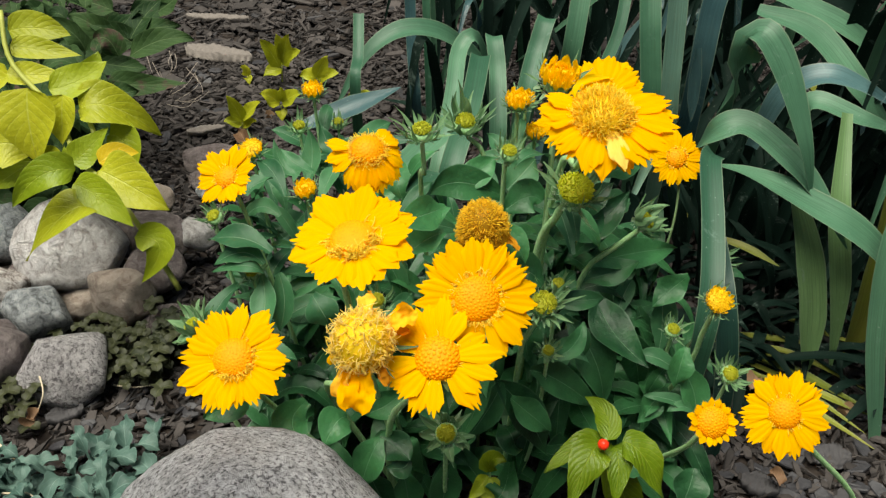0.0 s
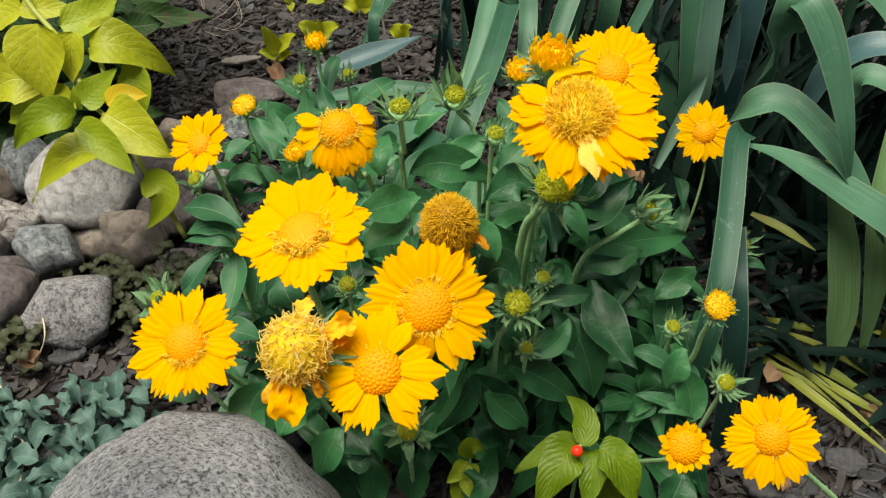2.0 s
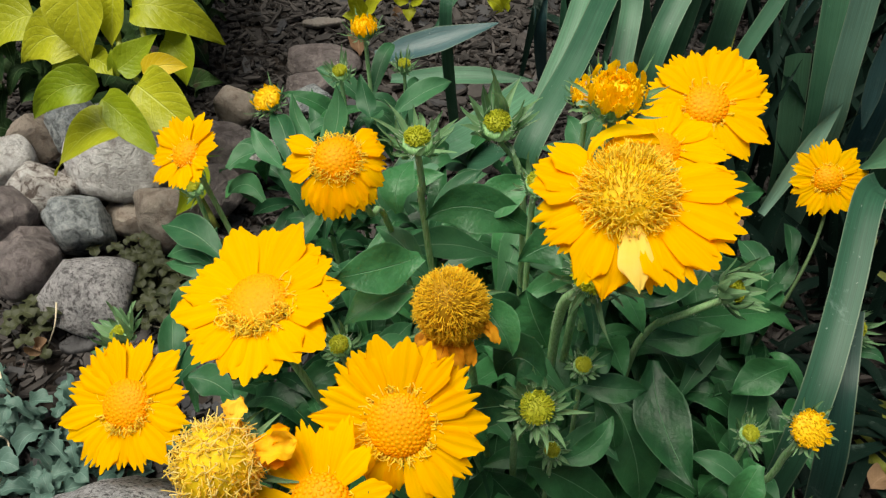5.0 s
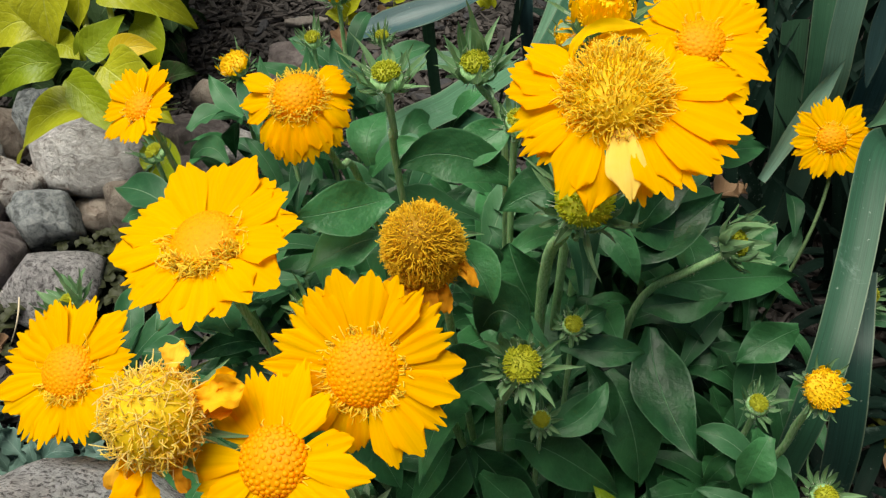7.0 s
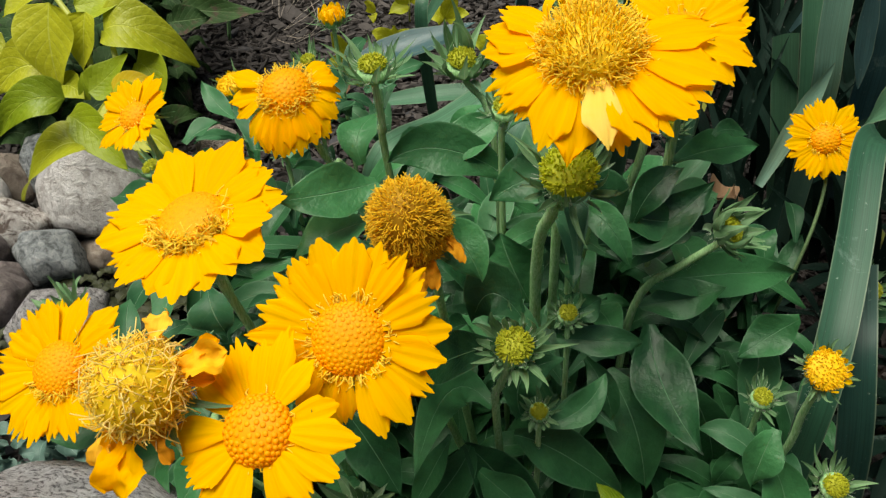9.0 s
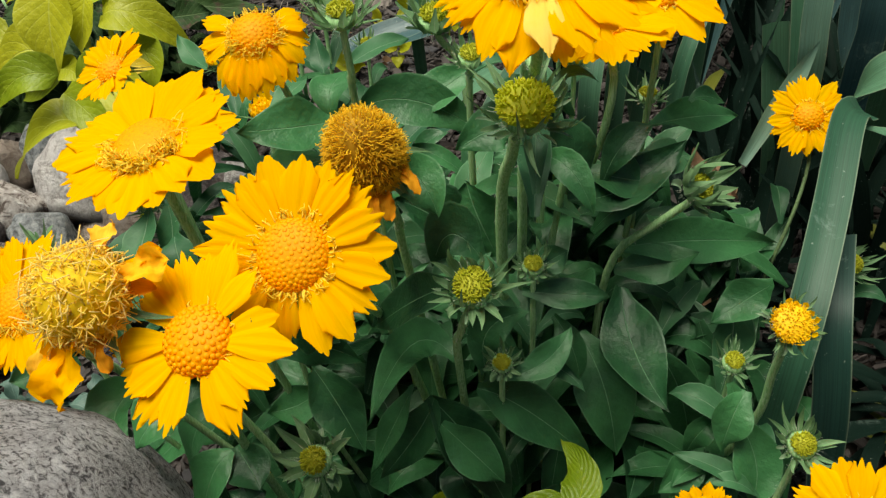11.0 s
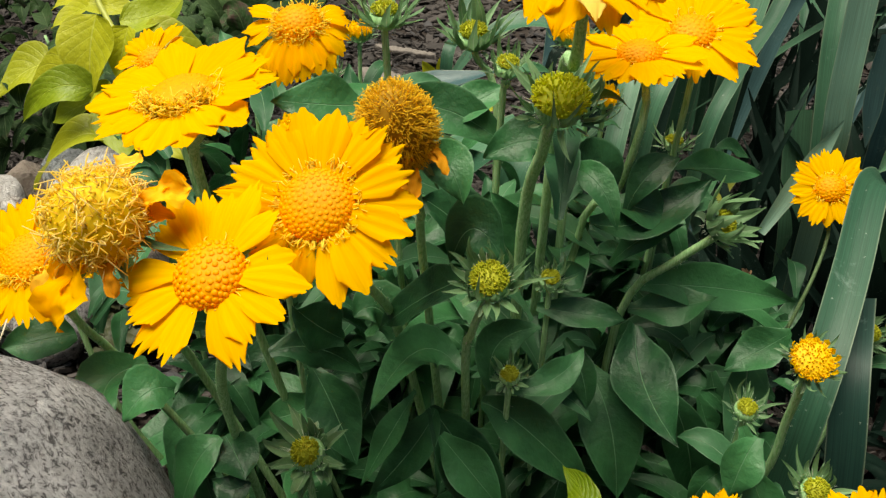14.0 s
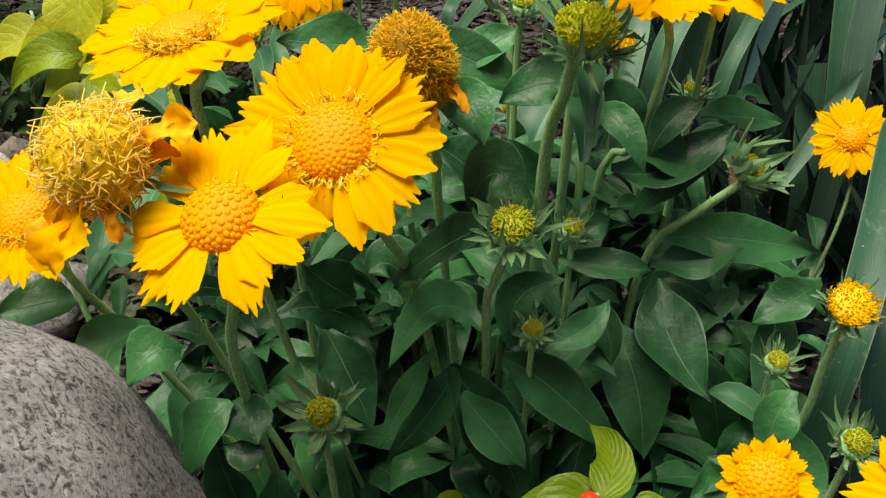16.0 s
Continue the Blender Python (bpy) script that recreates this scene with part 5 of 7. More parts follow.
leaf(clump, (0.193, 0.550, 0.202), (0.181, 0.550, 0.189), (0.165, 0.540, 0.179), 0.023, leaf_green)
leaf(clump, (0.184, 0.500, 0.172), (0.179, 0.490, 0.163), (0.176, 0.485, 0.144), 0.020, leaf_green)
leaf(clump, (0.155, 0.530, 0.167), (0.161, 0.530, 0.153), (0.165, 0.530, 0.141), 0.014, leaf_green)
leaf(clump, (-0.014, 0.470, 0.196), (-0.023, 0.460, 0.208), (-0.029, 0.450, 0.222), 0.026, leaf_green)
leaf(clump, (0.013, 0.470, 0.203), (0.004, 0.470, 0.218), (-0.004, 0.460, 0.217), 0.028, leaf_green)
leaf(clump, (0.062, 0.470, 0.187), (0.062, 0.475, 0.209), (0.081, 0.480, 0.220), 0.020, leaf_green)
leaf(clump, (0.089, 0.500, 0.203), (0.100, 0.490, 0.193), (0.105, 0.485, 0.177), 0.015, leaf_green)
leaf(clump, (0.099, 0.520, 0.177), (0.116, 0.500, 0.160), (0.125, 0.490, 0.124), 0.032, leaf_green)
leaf(clump, (0.100, 0.550, 0.221), (0.115, 0.550, 0.240), (0.134, 0.560, 0.246), 0.015, leaf_green)
leaf(clump, (0.100, 0.530, 0.270), (0.090, 0.520, 0.284), (0.078, 0.510, 0.294), 0.031, leaf_green)
leaf(clump, (0.096, 0.550, 0.258), (0.113, 0.550, 0.255), (0.129, 0.560, 0.249), 0.023, leaf_green)
leaf(clump, (0.105, 0.545, 0.256), (0.113, 0.550, 0.274), (0.126, 0.560, 0.281), 0.017, leaf_green)
leaf(clump, (0.061, 0.500, 0.235), (0.052, 0.500, 0.257), (0.046, 0.505, 0.271), 0.032, leaf_green)
leaf(clump, (0.044, 0.500, 0.243), (0.033, 0.490, 0.261), (0.021, 0.480, 0.274), 0.031, leaf_green)
leaf(clump, (0.046, 0.535, 0.282), (0.013, 0.530, 0.299), (-0.010, 0.515, 0.298), 0.026, leaf_green)
leaf(clump, (0.002, 0.470, 0.317), (-0.012, 0.455, 0.320), (-0.029, 0.440, 0.324), 0.023, leaf_green)
leaf(clump, (0.001, 0.460, 0.304), (-0.013, 0.450, 0.303), (-0.026, 0.437, 0.298), 0.020, leaf_green)
leaf(clump, (0.031, 0.460, 0.303), (0.043, 0.450, 0.304), (0.051, 0.445, 0.291), 0.020, leaf_green)
leaf(clump, (0.065, 0.455, 0.266), (0.052, 0.457, 0.275), (0.043, 0.458, 0.257), 0.026, leaf_green)
leaf(clump, (-0.088, 0.520, 0.313), (-0.102, 0.530, 0.314), (-0.114, 0.540, 0.321), 0.011, leaf_young, up=(-0.1, -0.4, 0.9))
leaf(clump, (-0.118, 0.490, 0.267), (-0.139, 0.500, 0.272), (-0.166, 0.510, 0.264), 0.020, leaf_young, up=(-0.1, -0.4, 0.9))
leaf(clump, (-0.124, 0.490, 0.257), (-0.141, 0.500, 0.260), (-0.162, 0.500, 0.249), 0.019, leaf_young, up=(-0.1, -0.4, 0.9))
leaf(clump, (-0.125, 0.490, 0.250), (-0.139, 0.490, 0.256), (-0.164, 0.500, 0.243), 0.012, leaf_young, up=(-0.1, -0.4, 0.9))
leaf(clump, (-0.158, 0.540, 0.201), (-0.171, 0.520, 0.195), (-0.182, 0.510, 0.175), 0.017, leaf_young, up=(-0.1, -0.4, 0.9))
leaf(clump, (-0.129, 0.500, 0.241), (-0.125, 0.480, 0.228), (-0.128, 0.460, 0.215), 0.020, leaf_young, up=(-0.1, -0.4, 0.9))
leaf(clump, (-0.117, 0.500, 0.242), (-0.113, 0.490, 0.225), (-0.117, 0.480, 0.205), 0.020, leaf_young, up=(-0.1, -0.4, 0.9))
leaf(clump, (-0.087, 0.460, 0.253), (-0.080, 0.450, 0.248), (-0.076, 0.450, 0.236), 0.023, leaf_young, up=(-0.1, -0.4, 0.9))
leaf(clump, (-0.132, 0.450, 0.209), (-0.117, 0.450, 0.210), (-0.098, 0.440, 0.214), 0.019, leaf_young, up=(-0.1, -0.4, 0.9))
leaf(clump, (-0.052, 0.400, 0.155), (-0.046, 0.400, 0.131), (-0.033, 0.400, 0.094), 0.023, leaf_green)
leaf(clump, (-0.028, 0.410, 0.138), (-0.025, 0.405, 0.120), (-0.023, 0.400, 0.095), 0.023, leaf_green)
leaf(clump, (0.006, 0.410, 0.148), (0.002, 0.410, 0.123), (-0.002, 0.410, 0.089), 0.023, leaf_green)
leaf(clump, (0.038, 0.450, 0.184), (0.058, 0.450, 0.157), (0.078, 0.450, 0.109), 0.028, leaf_green)
leaf(clump, (0.172, 0.493, 0.132), (0.160, 0.485, 0.125), (0.149, 0.473, 0.119), 0.020, leaf_green)
leaf(clump, (0.176, 0.500, 0.176), (0.180, 0.495, 0.161), (0.174, 0.490, 0.144), 0.016, leaf_green)
leaf(clump, (0.182, 0.500, 0.153), (0.194, 0.490, 0.134), (0.194, 0.480, 0.115), 0.026, leaf_green)
leaf(clump, (0.191, 0.450, 0.094), (0.187, 0.440, 0.087), (0.180, 0.430, 0.073), 0.028, leaf_green)
leaf(clump, (0.175, 0.510, 0.141), (0.166, 0.500, 0.139), (0.160, 0.500, 0.120), 0.014, leaf_green)
leaf(clump, (0.135, 0.500, 0.118), (0.146, 0.500, 0.100), (0.144, 0.490, 0.071), 0.023, leaf_green)
leaf(clump, (0.173, 0.560, 0.193), (0.178, 0.550, 0.162), (0.174, 0.530, 0.133), 0.022, leaf_young)
leaf(clump, (0.160, 0.560, 0.163), (0.172, 0.560, 0.127), (0.184, 0.560, 0.089), 0.024, leaf_young)
leaf(clump, (0.116, 0.560, 0.253), (0.132, 0.570, 0.256), (0.145, 0.580, 0.255), 0.022, leaf_young)
leaf(clump, (-0.127, 0.600, 0.244), (-0.139, 0.620, 0.256), (-0.155, 0.640, 0.256), 0.017, leaf_young, up=(-0.1, -0.4, 0.9))
leaf(clump, (-0.114, 0.620, 0.236), (-0.109, 0.640, 0.256), (-0.111, 0.650, 0.280), 0.017, leaf_young, up=(-0.1, -0.4, 0.9))
leaf(clump, (-0.093, 0.660, 0.249), (-0.099, 0.670, 0.254), (-0.106, 0.680, 0.269), 0.015, leaf_young, up=(-0.1, -0.4, 0.9))
leaf(clump, (-0.074, 0.660, 0.256), (-0.062, 0.680, 0.260), (-0.046, 0.700, 0.260), 0.019, leaf_young)
leaf(clump, (-0.117, 0.620, 0.252), (-0.132, 0.630, 0.256), (-0.139, 0.640, 0.275), 0.011, leaf_young, up=(-0.1, -0.4, 0.9))
leaf(clump, (-0.148, 0.560, 0.270), (-0.142, 0.570, 0.273), (-0.128, 0.570, 0.279), 0.015, leaf_young, up=(-0.1, -0.4, 0.9))
leaf(clump, (-0.029, 0.530, 0.286), (-0.033, 0.540, 0.297), (-0.030, 0.560, 0.298), 0.020, leaf_green)
leaf(clump, (0.009, 0.530, 0.293), (0.024, 0.540, 0.300), (0.038, 0.550, 0.308), 0.022, leaf_green)
leaf(clump, (0.047, 0.550, 0.281), (0.058, 0.560, 0.288), (0.069, 0.570, 0.296), 0.026, leaf_young)
leaf(clump, (0.069, 0.520, 0.289), (0.058, 0.520, 0.293), (0.040, 0.510, 0.285), 0.026, leaf_green)
leaf(clump, (-0.096, 0.580, 0.254), (-0.090, 0.600, 0.261), (-0.085, 0.620, 0.264), 0.015, leaf_young, up=(-0.1, -0.4, 0.9))
leaf(clump, (-0.122, 0.550, 0.258), (-0.137, 0.560, 0.260), (-0.151, 0.560, 0.250), 0.015, leaf_young, up=(-0.1, -0.4, 0.9))

# darker leaves low in the clump
fill = random.Random(5)
for k in range(330):
    x0, y0 = fill.uniform(-0.13, 0.21), fill.uniform(0.485, 0.66)
    crown = 0.105 + (y0 - 0.47) * 0.46 - max(0.0, -0.06 - x0) * 0.4 - max(0.0, x0 - 0.13) * 0.9
    z0 = crown * fill.uniform(0.15, 1.0) ** 0.7
    ang = fill.uniform(0, 2 * math.pi)
    reach = fill.uniform(0.05, 0.095)
    dx, dy = math.cos(ang) * reach, math.sin(ang) * reach
    rise = fill.uniform(0.0, 0.03)
    tip = (x0 + dx, max(y0 + dy, 0.470), max(0.008, z0 + fill.uniform(-0.055, 0.02)))
    if x0 + dx < -0.19 or x0 + dx > 0.23:
        continue
    leaf(clump, (x0, y0, z0), (x0 + dx * 0.45, y0 + dy * 0.45, z0 + rise), tip, fill.uniform(0.017, 0.027), leaf_green, (dx * 4, dy * 4 - 0.2, 0.8))


# narrow upright leaves at the back of the clump
fill = random.Random(31)
for k in range(150):
    x0, y0 = fill.uniform(-0.17, 0.06), fill.uniform(0.52, 0.72)
    z0 = fill.uniform(0.05, 0.20)
    ang, reach = fill.uniform(0, 6.283), fill.uniform(0.02, 0.055)
    dx, dy = math.cos(ang) * reach, math.sin(ang) * reach
    h = fill.uniform(0.015, 0.05)
    leaf(clump, (x0, y0, z0), (x0 + dx * 0.4, y0 + dy * 0.4, z0 + h * 0.7), (x0 + dx, y0 + dy, z0 + h), fill.uniform(0.010, 0.018), fill.choice((leaf_young, leaf_green)), (-dx * 8, -dy * 8 - 0.3, 0.7))


# ---- lime-leaved plant at the stones ----
lime = thing("lime_leaved_plant", (-0.262, 0.700, 0.0), "bushy plant with glossy yellow-green pointed leaves leaning over stones", "plant")
leaf(lime, (-0.411, 0.800, 0.247), (-0.412, 0.785, 0.215), (-0.409, 0.775, 0.175), 0.062, leaf_lime, shape="ovate", fold=0.28, wave=0.04, n=14)
leaf(lime, (-0.423, 0.790, 0.177), (-0.452, 0.790, 0.190), (-0.488, 0.780, 0.162), 0.055, leaf_lime, shape="ovate", fold=0.28, wave=0.04, n=14)
leaf(lime, (-0.378, 0.800, 0.240), (-0.380, 0.790, 0.220), (-0.382, 0.780, 0.194), 0.035, leaf_lime, shape="ovate", fold=0.28, wave=0.04, n=14)
leaf(lime, (-0.365, 0.800, 0.224), (-0.333, 0.805, 0.224), (-0.299, 0.830, 0.179), 0.048, leaf_lime, shape="ovate", fold=0.28, wave=0.04, n=14)
leaf(lime, (-0.368, 0.760, 0.185), (-0.353, 0.770, 0.195), (-0.332, 0.780, 0.214), 0.030, leaf_lime_shaded, shape="ovate", fold=0.28, wave=0.04, n=14)
leaf(lime, (-0.333, 0.690, 0.217), (-0.358, 0.675, 0.220), (-0.391, 0.672, 0.188), 0.031, leaf_lime_shaded, shape="ovate", fold=0.28, wave=0.04, n=14)
leaf(lime, (-0.343, 0.700, 0.197), (-0.316, 0.690, 0.187), (-0.288, 0.680, 0.162), 0.032, leaf_lime_shaded, shape="ovate", fold=0.28, wave=0.04, n=14)
leaf(lime, (-0.329, 0.730, 0.194), (-0.301, 0.720, 0.184), (-0.262, 0.710, 0.161), 0.050, leaf_lime, shape="ovate", fold=0.28, wave=0.04, n=14)
leaf(lime, (-0.339, 0.755, 0.188), (-0.321, 0.760, 0.196), (-0.303, 0.770, 0.191), 0.023, leaf_yellow, shape="ovate", fold=0.28, wave=0.04, n=14)
leaf(lime, (-0.327, 0.685, 0.181), (-0.349, 0.672, 0.178), (-0.396, 0.674, 0.127), 0.043, leaf_lime, shape="ovate", up=(0.1, -0.45, 0.85), fold=0.28, wave=0.04, n=14)
leaf(lime, (-0.302, 0.710, 0.131), (-0.276, 0.700, 0.125), (-0.298, 0.690, 0.089), 0.032, leaf_lime_shaded, shape="ovate", fold=0.28, wave=0.04, n=14)
leaf(lime, (-0.442, 0.850, 0.270), (-0.413, 0.850, 0.267), (-0.371, 0.850, 0.260), 0.026, leaf_lime, shape="ovate", fold=0.28, wave=0.04, n=14)
leaf(lime, (-0.443, 0.830, 0.249), (-0.418, 0.830, 0.248), (-0.382, 0.830, 0.248), 0.027, leaf_lime, shape="ovate", fold=0.28, wave=0.04, n=14)
leaf(lime, (-0.395, 0.810, 0.241), (-0.366, 0.820, 0.247), (-0.338, 0.830, 0.263), 0.036, leaf_lime_shaded, shape="ovate", fold=0.28, wave=0.04, n=14)
leaf(lime, (-0.440, 0.830, 0.247), (-0.464, 0.830, 0.236), (-0.483, 0.820, 0.222), 0.034, leaf_lime, shape="ovate", fold=0.28, wave=0.04, n=14)
leaf(lime, (-0.342, 0.800, 0.195), (-0.323, 0.790, 0.191), (-0.316, 0.780, 0.163), 0.036, leaf_lime_shaded, shape="ovate", fold=0.28, wave=0.04, n=14)
leaf(lime, (-0.406, 0.775, 0.181), (-0.390, 0.770, 0.183), (-0.375, 0.760, 0.178), 0.026, leaf_lime, shape="ovate", fold=0.28, wave=0.04, n=14)
leaf(lime, (-0.468, 0.860, 0.258), (-0.487, 0.860, 0.246), (-0.508, 0.850, 0.231), 0.036, leaf_lime, shape="ovate", fold=0.28, wave=0.04, n=14)
leaf(lime, (-0.454, 0.880, 0.275), (-0.423, 0.880, 0.278), (-0.390, 0.880, 0.270), 0.036, leaf_lime, shape="ovate", fold=0.28, wave=0.04, n=14)
leaf(lime, (-0.376, 0.765, 0.174), (-0.375, 0.765, 0.186), (-0.376, 0.770, 0.199), 0.012, leaf_lime_shaded, shape="ovate", fold=0.28, wave=0.04, n=14)
leaf(lime, (-0.340, 0.770, 0.162), (-0.334, 0.760, 0.152), (-0.331, 0.750, 0.135), 0.036, leaf_lime_shaded, shape="ovate", fold=0.28, wave=0.04, n=14)
leaf(lime, (-0.502, 0.830, 0.183), (-0.525, 0.820, 0.175), (-0.547, 0.800, 0.151), 0.050, leaf_lime, shape="ovate", fold=0.28, wave=0.04, n=14)
leaf(lime, (-0.428, 0.800, 0.165), (-0.451, 0.790, 0.153), (-0.473, 0.790, 0.139), 0.030, leaf_lime_shaded, shape="ovate", fold=0.28, wave=0.04, n=14)
leaf(lime, (-0.382, 0.830, 0.225), (-0.363, 0.840, 0.245), (-0.353, 0.850, 0.265), 0.030, leaf_lime_shaded, shape="ovate", fold=0.28, wave=0.04, n=14)
stem(lime, [(-0.266, 0.700, 0.073), (-0.290, 0.710, 0.127), (-0.332, 0.750, 0.164), (-0.368, 0.770, 0.182)], 0.0032, 0.0026, stem_lime)
stem(lime, [(-0.368, 0.770, 0.182), (-0.389, 0.800, 0.220), (-0.435, 0.830, 0.262), (-0.446, 0.860, 0.304)], 0.0032, 0.0026, stem_lime)
stem(lime, [(-0.353, 0.730, 0.153), (-0.339, 0.730, 0.153), (-0.319, 0.735, 0.150)], 0.0032, 0.0026, stem_lime)
stem(lime, [(-0.332, 0.750, 0.164), (-0.340, 0.770, 0.191), (-0.360, 0.800, 0.223)], 0.0032, 0.0026, stem_lime)


# ---- dull green plant behind it ----
dusk = thing("dusky_leaved_plant", (-0.62, 1.15, 0.0), "bushy plant with dull green and purplish leaves", "plant")
leaf(dusk, (-0.483, 1.150, 0.167), (-0.446, 1.130, 0.183), (-0.396, 1.120, 0.210), 0.032, leaf_dusk, shape="ovate", n=10)
leaf(dusk, (-0.435, 1.100, 0.171), (-0.455, 1.100, 0.198), (-0.485, 1.100, 0.213), 0.032, leaf_dusk, shape="ovate", n=10)
leaf(dusk, (-0.442, 1.050, 0.169), (-0.411, 1.050, 0.163), (-0.375, 1.040, 0.164), 0.032, leaf_dusk, shape="ovate", n=10)
leaf(dusk, (-0.406, 1.100, 0.171), (-0.428, 1.100, 0.187), (-0.465, 1.100, 0.202), 0.032, leaf_dusk, shape="ovate", n=10)
leaf(dusk, (-0.409, 1.080, 0.164), (-0.360, 1.080, 0.187), (-0.320, 1.080, 0.185), 0.032, leaf_dusk, shape="ovate", n=10)
leaf(dusk, (-0.410, 1.120, 0.179), (-0.379, 1.100, 0.194), (-0.341, 1.100, 0.198), 0.032, leaf_dusk, shape="ovate", n=10)
leaf(dusk, (-0.440, 1.200, 0.181), (-0.408, 1.200, 0.181), (-0.375, 1.200, 0.189), 0.032, leaf_dusk, shape="ovate", n=10)
leaf(dusk, (-0.413, 1.000, 0.164), (-0.379, 1.000, 0.160), (-0.313, 1.000, 0.162), 0.032, leaf_dusk, shape="ovate", n=10)
leaf(dusk, (-0.411, 1.100, 0.179), (-0.394, 1.120, 0.202), (-0.377, 1.150, 0.215), 0.032, leaf_dusk, shape="ovate", n=10)
leaf(dusk, (-0.474, 1.100, 0.163), (-0.484, 1.100, 0.187), (-0.515, 1.100, 0.210), 0.032, leaf_dusk, shape="ovate", n=10)
leaf(dusk, (-0.401, 1.200, 0.181), (-0.382, 1.200, 0.193), (-0.355, 1.200, 0.213), 0.032, leaf_dusk, shape="ovate", n=10)
leaf(dusk, (-0.548, 1.200, 0.165), (-0.575, 1.200, 0.181), (-0.597, 1.200, 0.189), 0.032, leaf_dusk, shape="ovate", n=10)
leaf(dusk, (-0.412, 1.050, 0.176), (-0.421, 1.050, 0.199), (-0.439, 1.050, 0.199), 0.032, leaf_dusk, shape="ovate", n=10)
leaf(dusk, (-0.483, 1.250, 0.163), (-0.514, 1.250, 0.176), (-0.554, 1.250, 0.180), 0.032, leaf_dusk, shape="ovate", n=10)
leaf(dusk, (-0.416, 0.980, 0.154), (-0.391, 0.980, 0.158), (-0.369, 0.980, 0.162), 0.032, leaf_dusk, shape="ovate", n=10)
leaf(dusk, (-0.524, 0.950, 0.069), (-0.533, 0.930, 0.056), (-0.546, 0.920, 0.046), 0.032, leaf_dusk, shape="ovate", n=10)
leaf(dusk, (-0.482, 0.950, 0.069), (-0.496, 0.930, 0.064), (-0.517, 0.920, 0.050), 0.032, leaf_dusk, shape="ovate", n=10)
leaf(dusk, (-0.395, 0.900, 0.074), (-0.383, 0.900, 0.082), (-0.343, 0.880, 0.102), 0.032, leaf_dusk, shape="ovate", n=10)

fill = random.Random(8)
for k in range(430):
    x0, y0 = fill.uniform(-1.45, -0.47), fill.uniform(0.88, 1.95)
    if x0 > -0.62 and y0 > 1.15:
        continue
    z0 = fill.uniform(0.02, 0.12 + 0.25 * min(0.4, -0.45 - x0))
    ang, reach = fill.uniform(0, 6.283), fill.uniform(0.03, 0.07)
    dx, dy = math.cos(ang) * reach, math.sin(ang) * reach
    leaf(dusk, (x0, y0, z0), (x0 + dx * 0.5, y0 + dy * 0.5, z0 + 0.015), (x0 + dx, y0 + dy, z0 - 0.01), fill.uniform(0.020, 0.034), leaf_dusk, (dx * 3, -0.4, 0.85), shape="ovate", n=8)
for k in range(260):
    y0 = fill.uniform(0.82, 1.15)
    x0 = fill.uniform(-0.60, -0.17 - 0.30 * y0)
    z0 = fill.uniform(0.02, 0.15)
    ang, reach = fill.uniform(0, 6.283), fill.uniform(0.03, 0.06)
    dx, dy = math.cos(ang) * reach, math.sin(ang) * reach
    leaf(dusk, (x0, y0, z0), (x0 + dx * 0.5, y0 + dy * 0.5, z0 + 0.015), (x0 + dx, y0 + dy, z0 - 0.01), fill.uniform(0.022, 0.036), leaf_dusk, (dx * 3, -0.4, 0.85), shape="ovate", n=8)
for k in range(240):
    x0, y0 = fill.uniform(-0.62, -0.36), fill.uniform(0.96, 1.36)
    if x0 > -0.40 - 0.35 * (y0 - 0.96):
        continue
    z0 = fill.uniform(0.05, 0.20)
    ang, reach = fill.uniform(0, 6.283), fill.uniform(0.022, 0.045)
    dx, dy = math.cos(ang) * reach, math.sin(ang) * reach
    leaf(dusk, (x0, y0, z0), (x0 + dx * 0.5, y0 + dy * 0.5, z0 + 0.008), (x0 + dx, y0 + dy, z0 - 0.008), fill.uniform(0.014, 0.024), leaf_dusk, (dx * 3, -0.4, 0.85), shape="ovate", n=8)
for x0, y0, h in ((-0.62, 1.12, 0.22), (-0.7, 1.2, 0.25), (-0.55, 1.05, 0.16), (-0.8, 1.3, 0.25), (-0.52, 1.25, 0.18), (-0.68, 1.02, 0.15)):
    stem(dusk, [(x0, y0, h), (x0 + 0.02, y0, h * 0.5), (x0, y0 + 0.02, 0.0)], 0.002, 0.003)


# ---- blue-green leafy plant ----
kale = thing("blue_green_leafy_plant", (-0.36, 0.46, 0.0), "low plant with lobed waxy blue-green leaves", "plant")

fill = random.Random(21)
for k in range(560):
    x0, y0 = fill.uniform(-0.56, -0.225), fill.uniform(0.35, 0.530)
    if x0 > -0.25 and y0 > 0.49:
        continue
    low = k < 260
    z0 = fill.uniform(0.002, 0.014) if low else fill.uniform(0.010, 0.034)
    ang, reach = fill.uniform(0, 6.283), fill.uniform(0.018, 0.036)
    dx, dy, rise = math.cos(ang) * reach, math.sin(ang) * reach, fill.uniform(0.002, 0.012) if low else fill.uniform(0.008, 0.024)
    leaf(kale, (x0, y0, z0), (x0 + dx * 0.5, y0 + dy * 0.5, z0 + rise), (x0 + dx, y0 + dy, z0 + rise * fill.uniform(0.4, 1.2)), reach * fill.uniform(0.50, 0.70), leaf_kale, (dx * -9, dy * -9 - 0.1, 0.8), fold=0.45, shape="lobed", wave=0.16, n=20, cols=9, twist=fill.uniform(-35, 35))
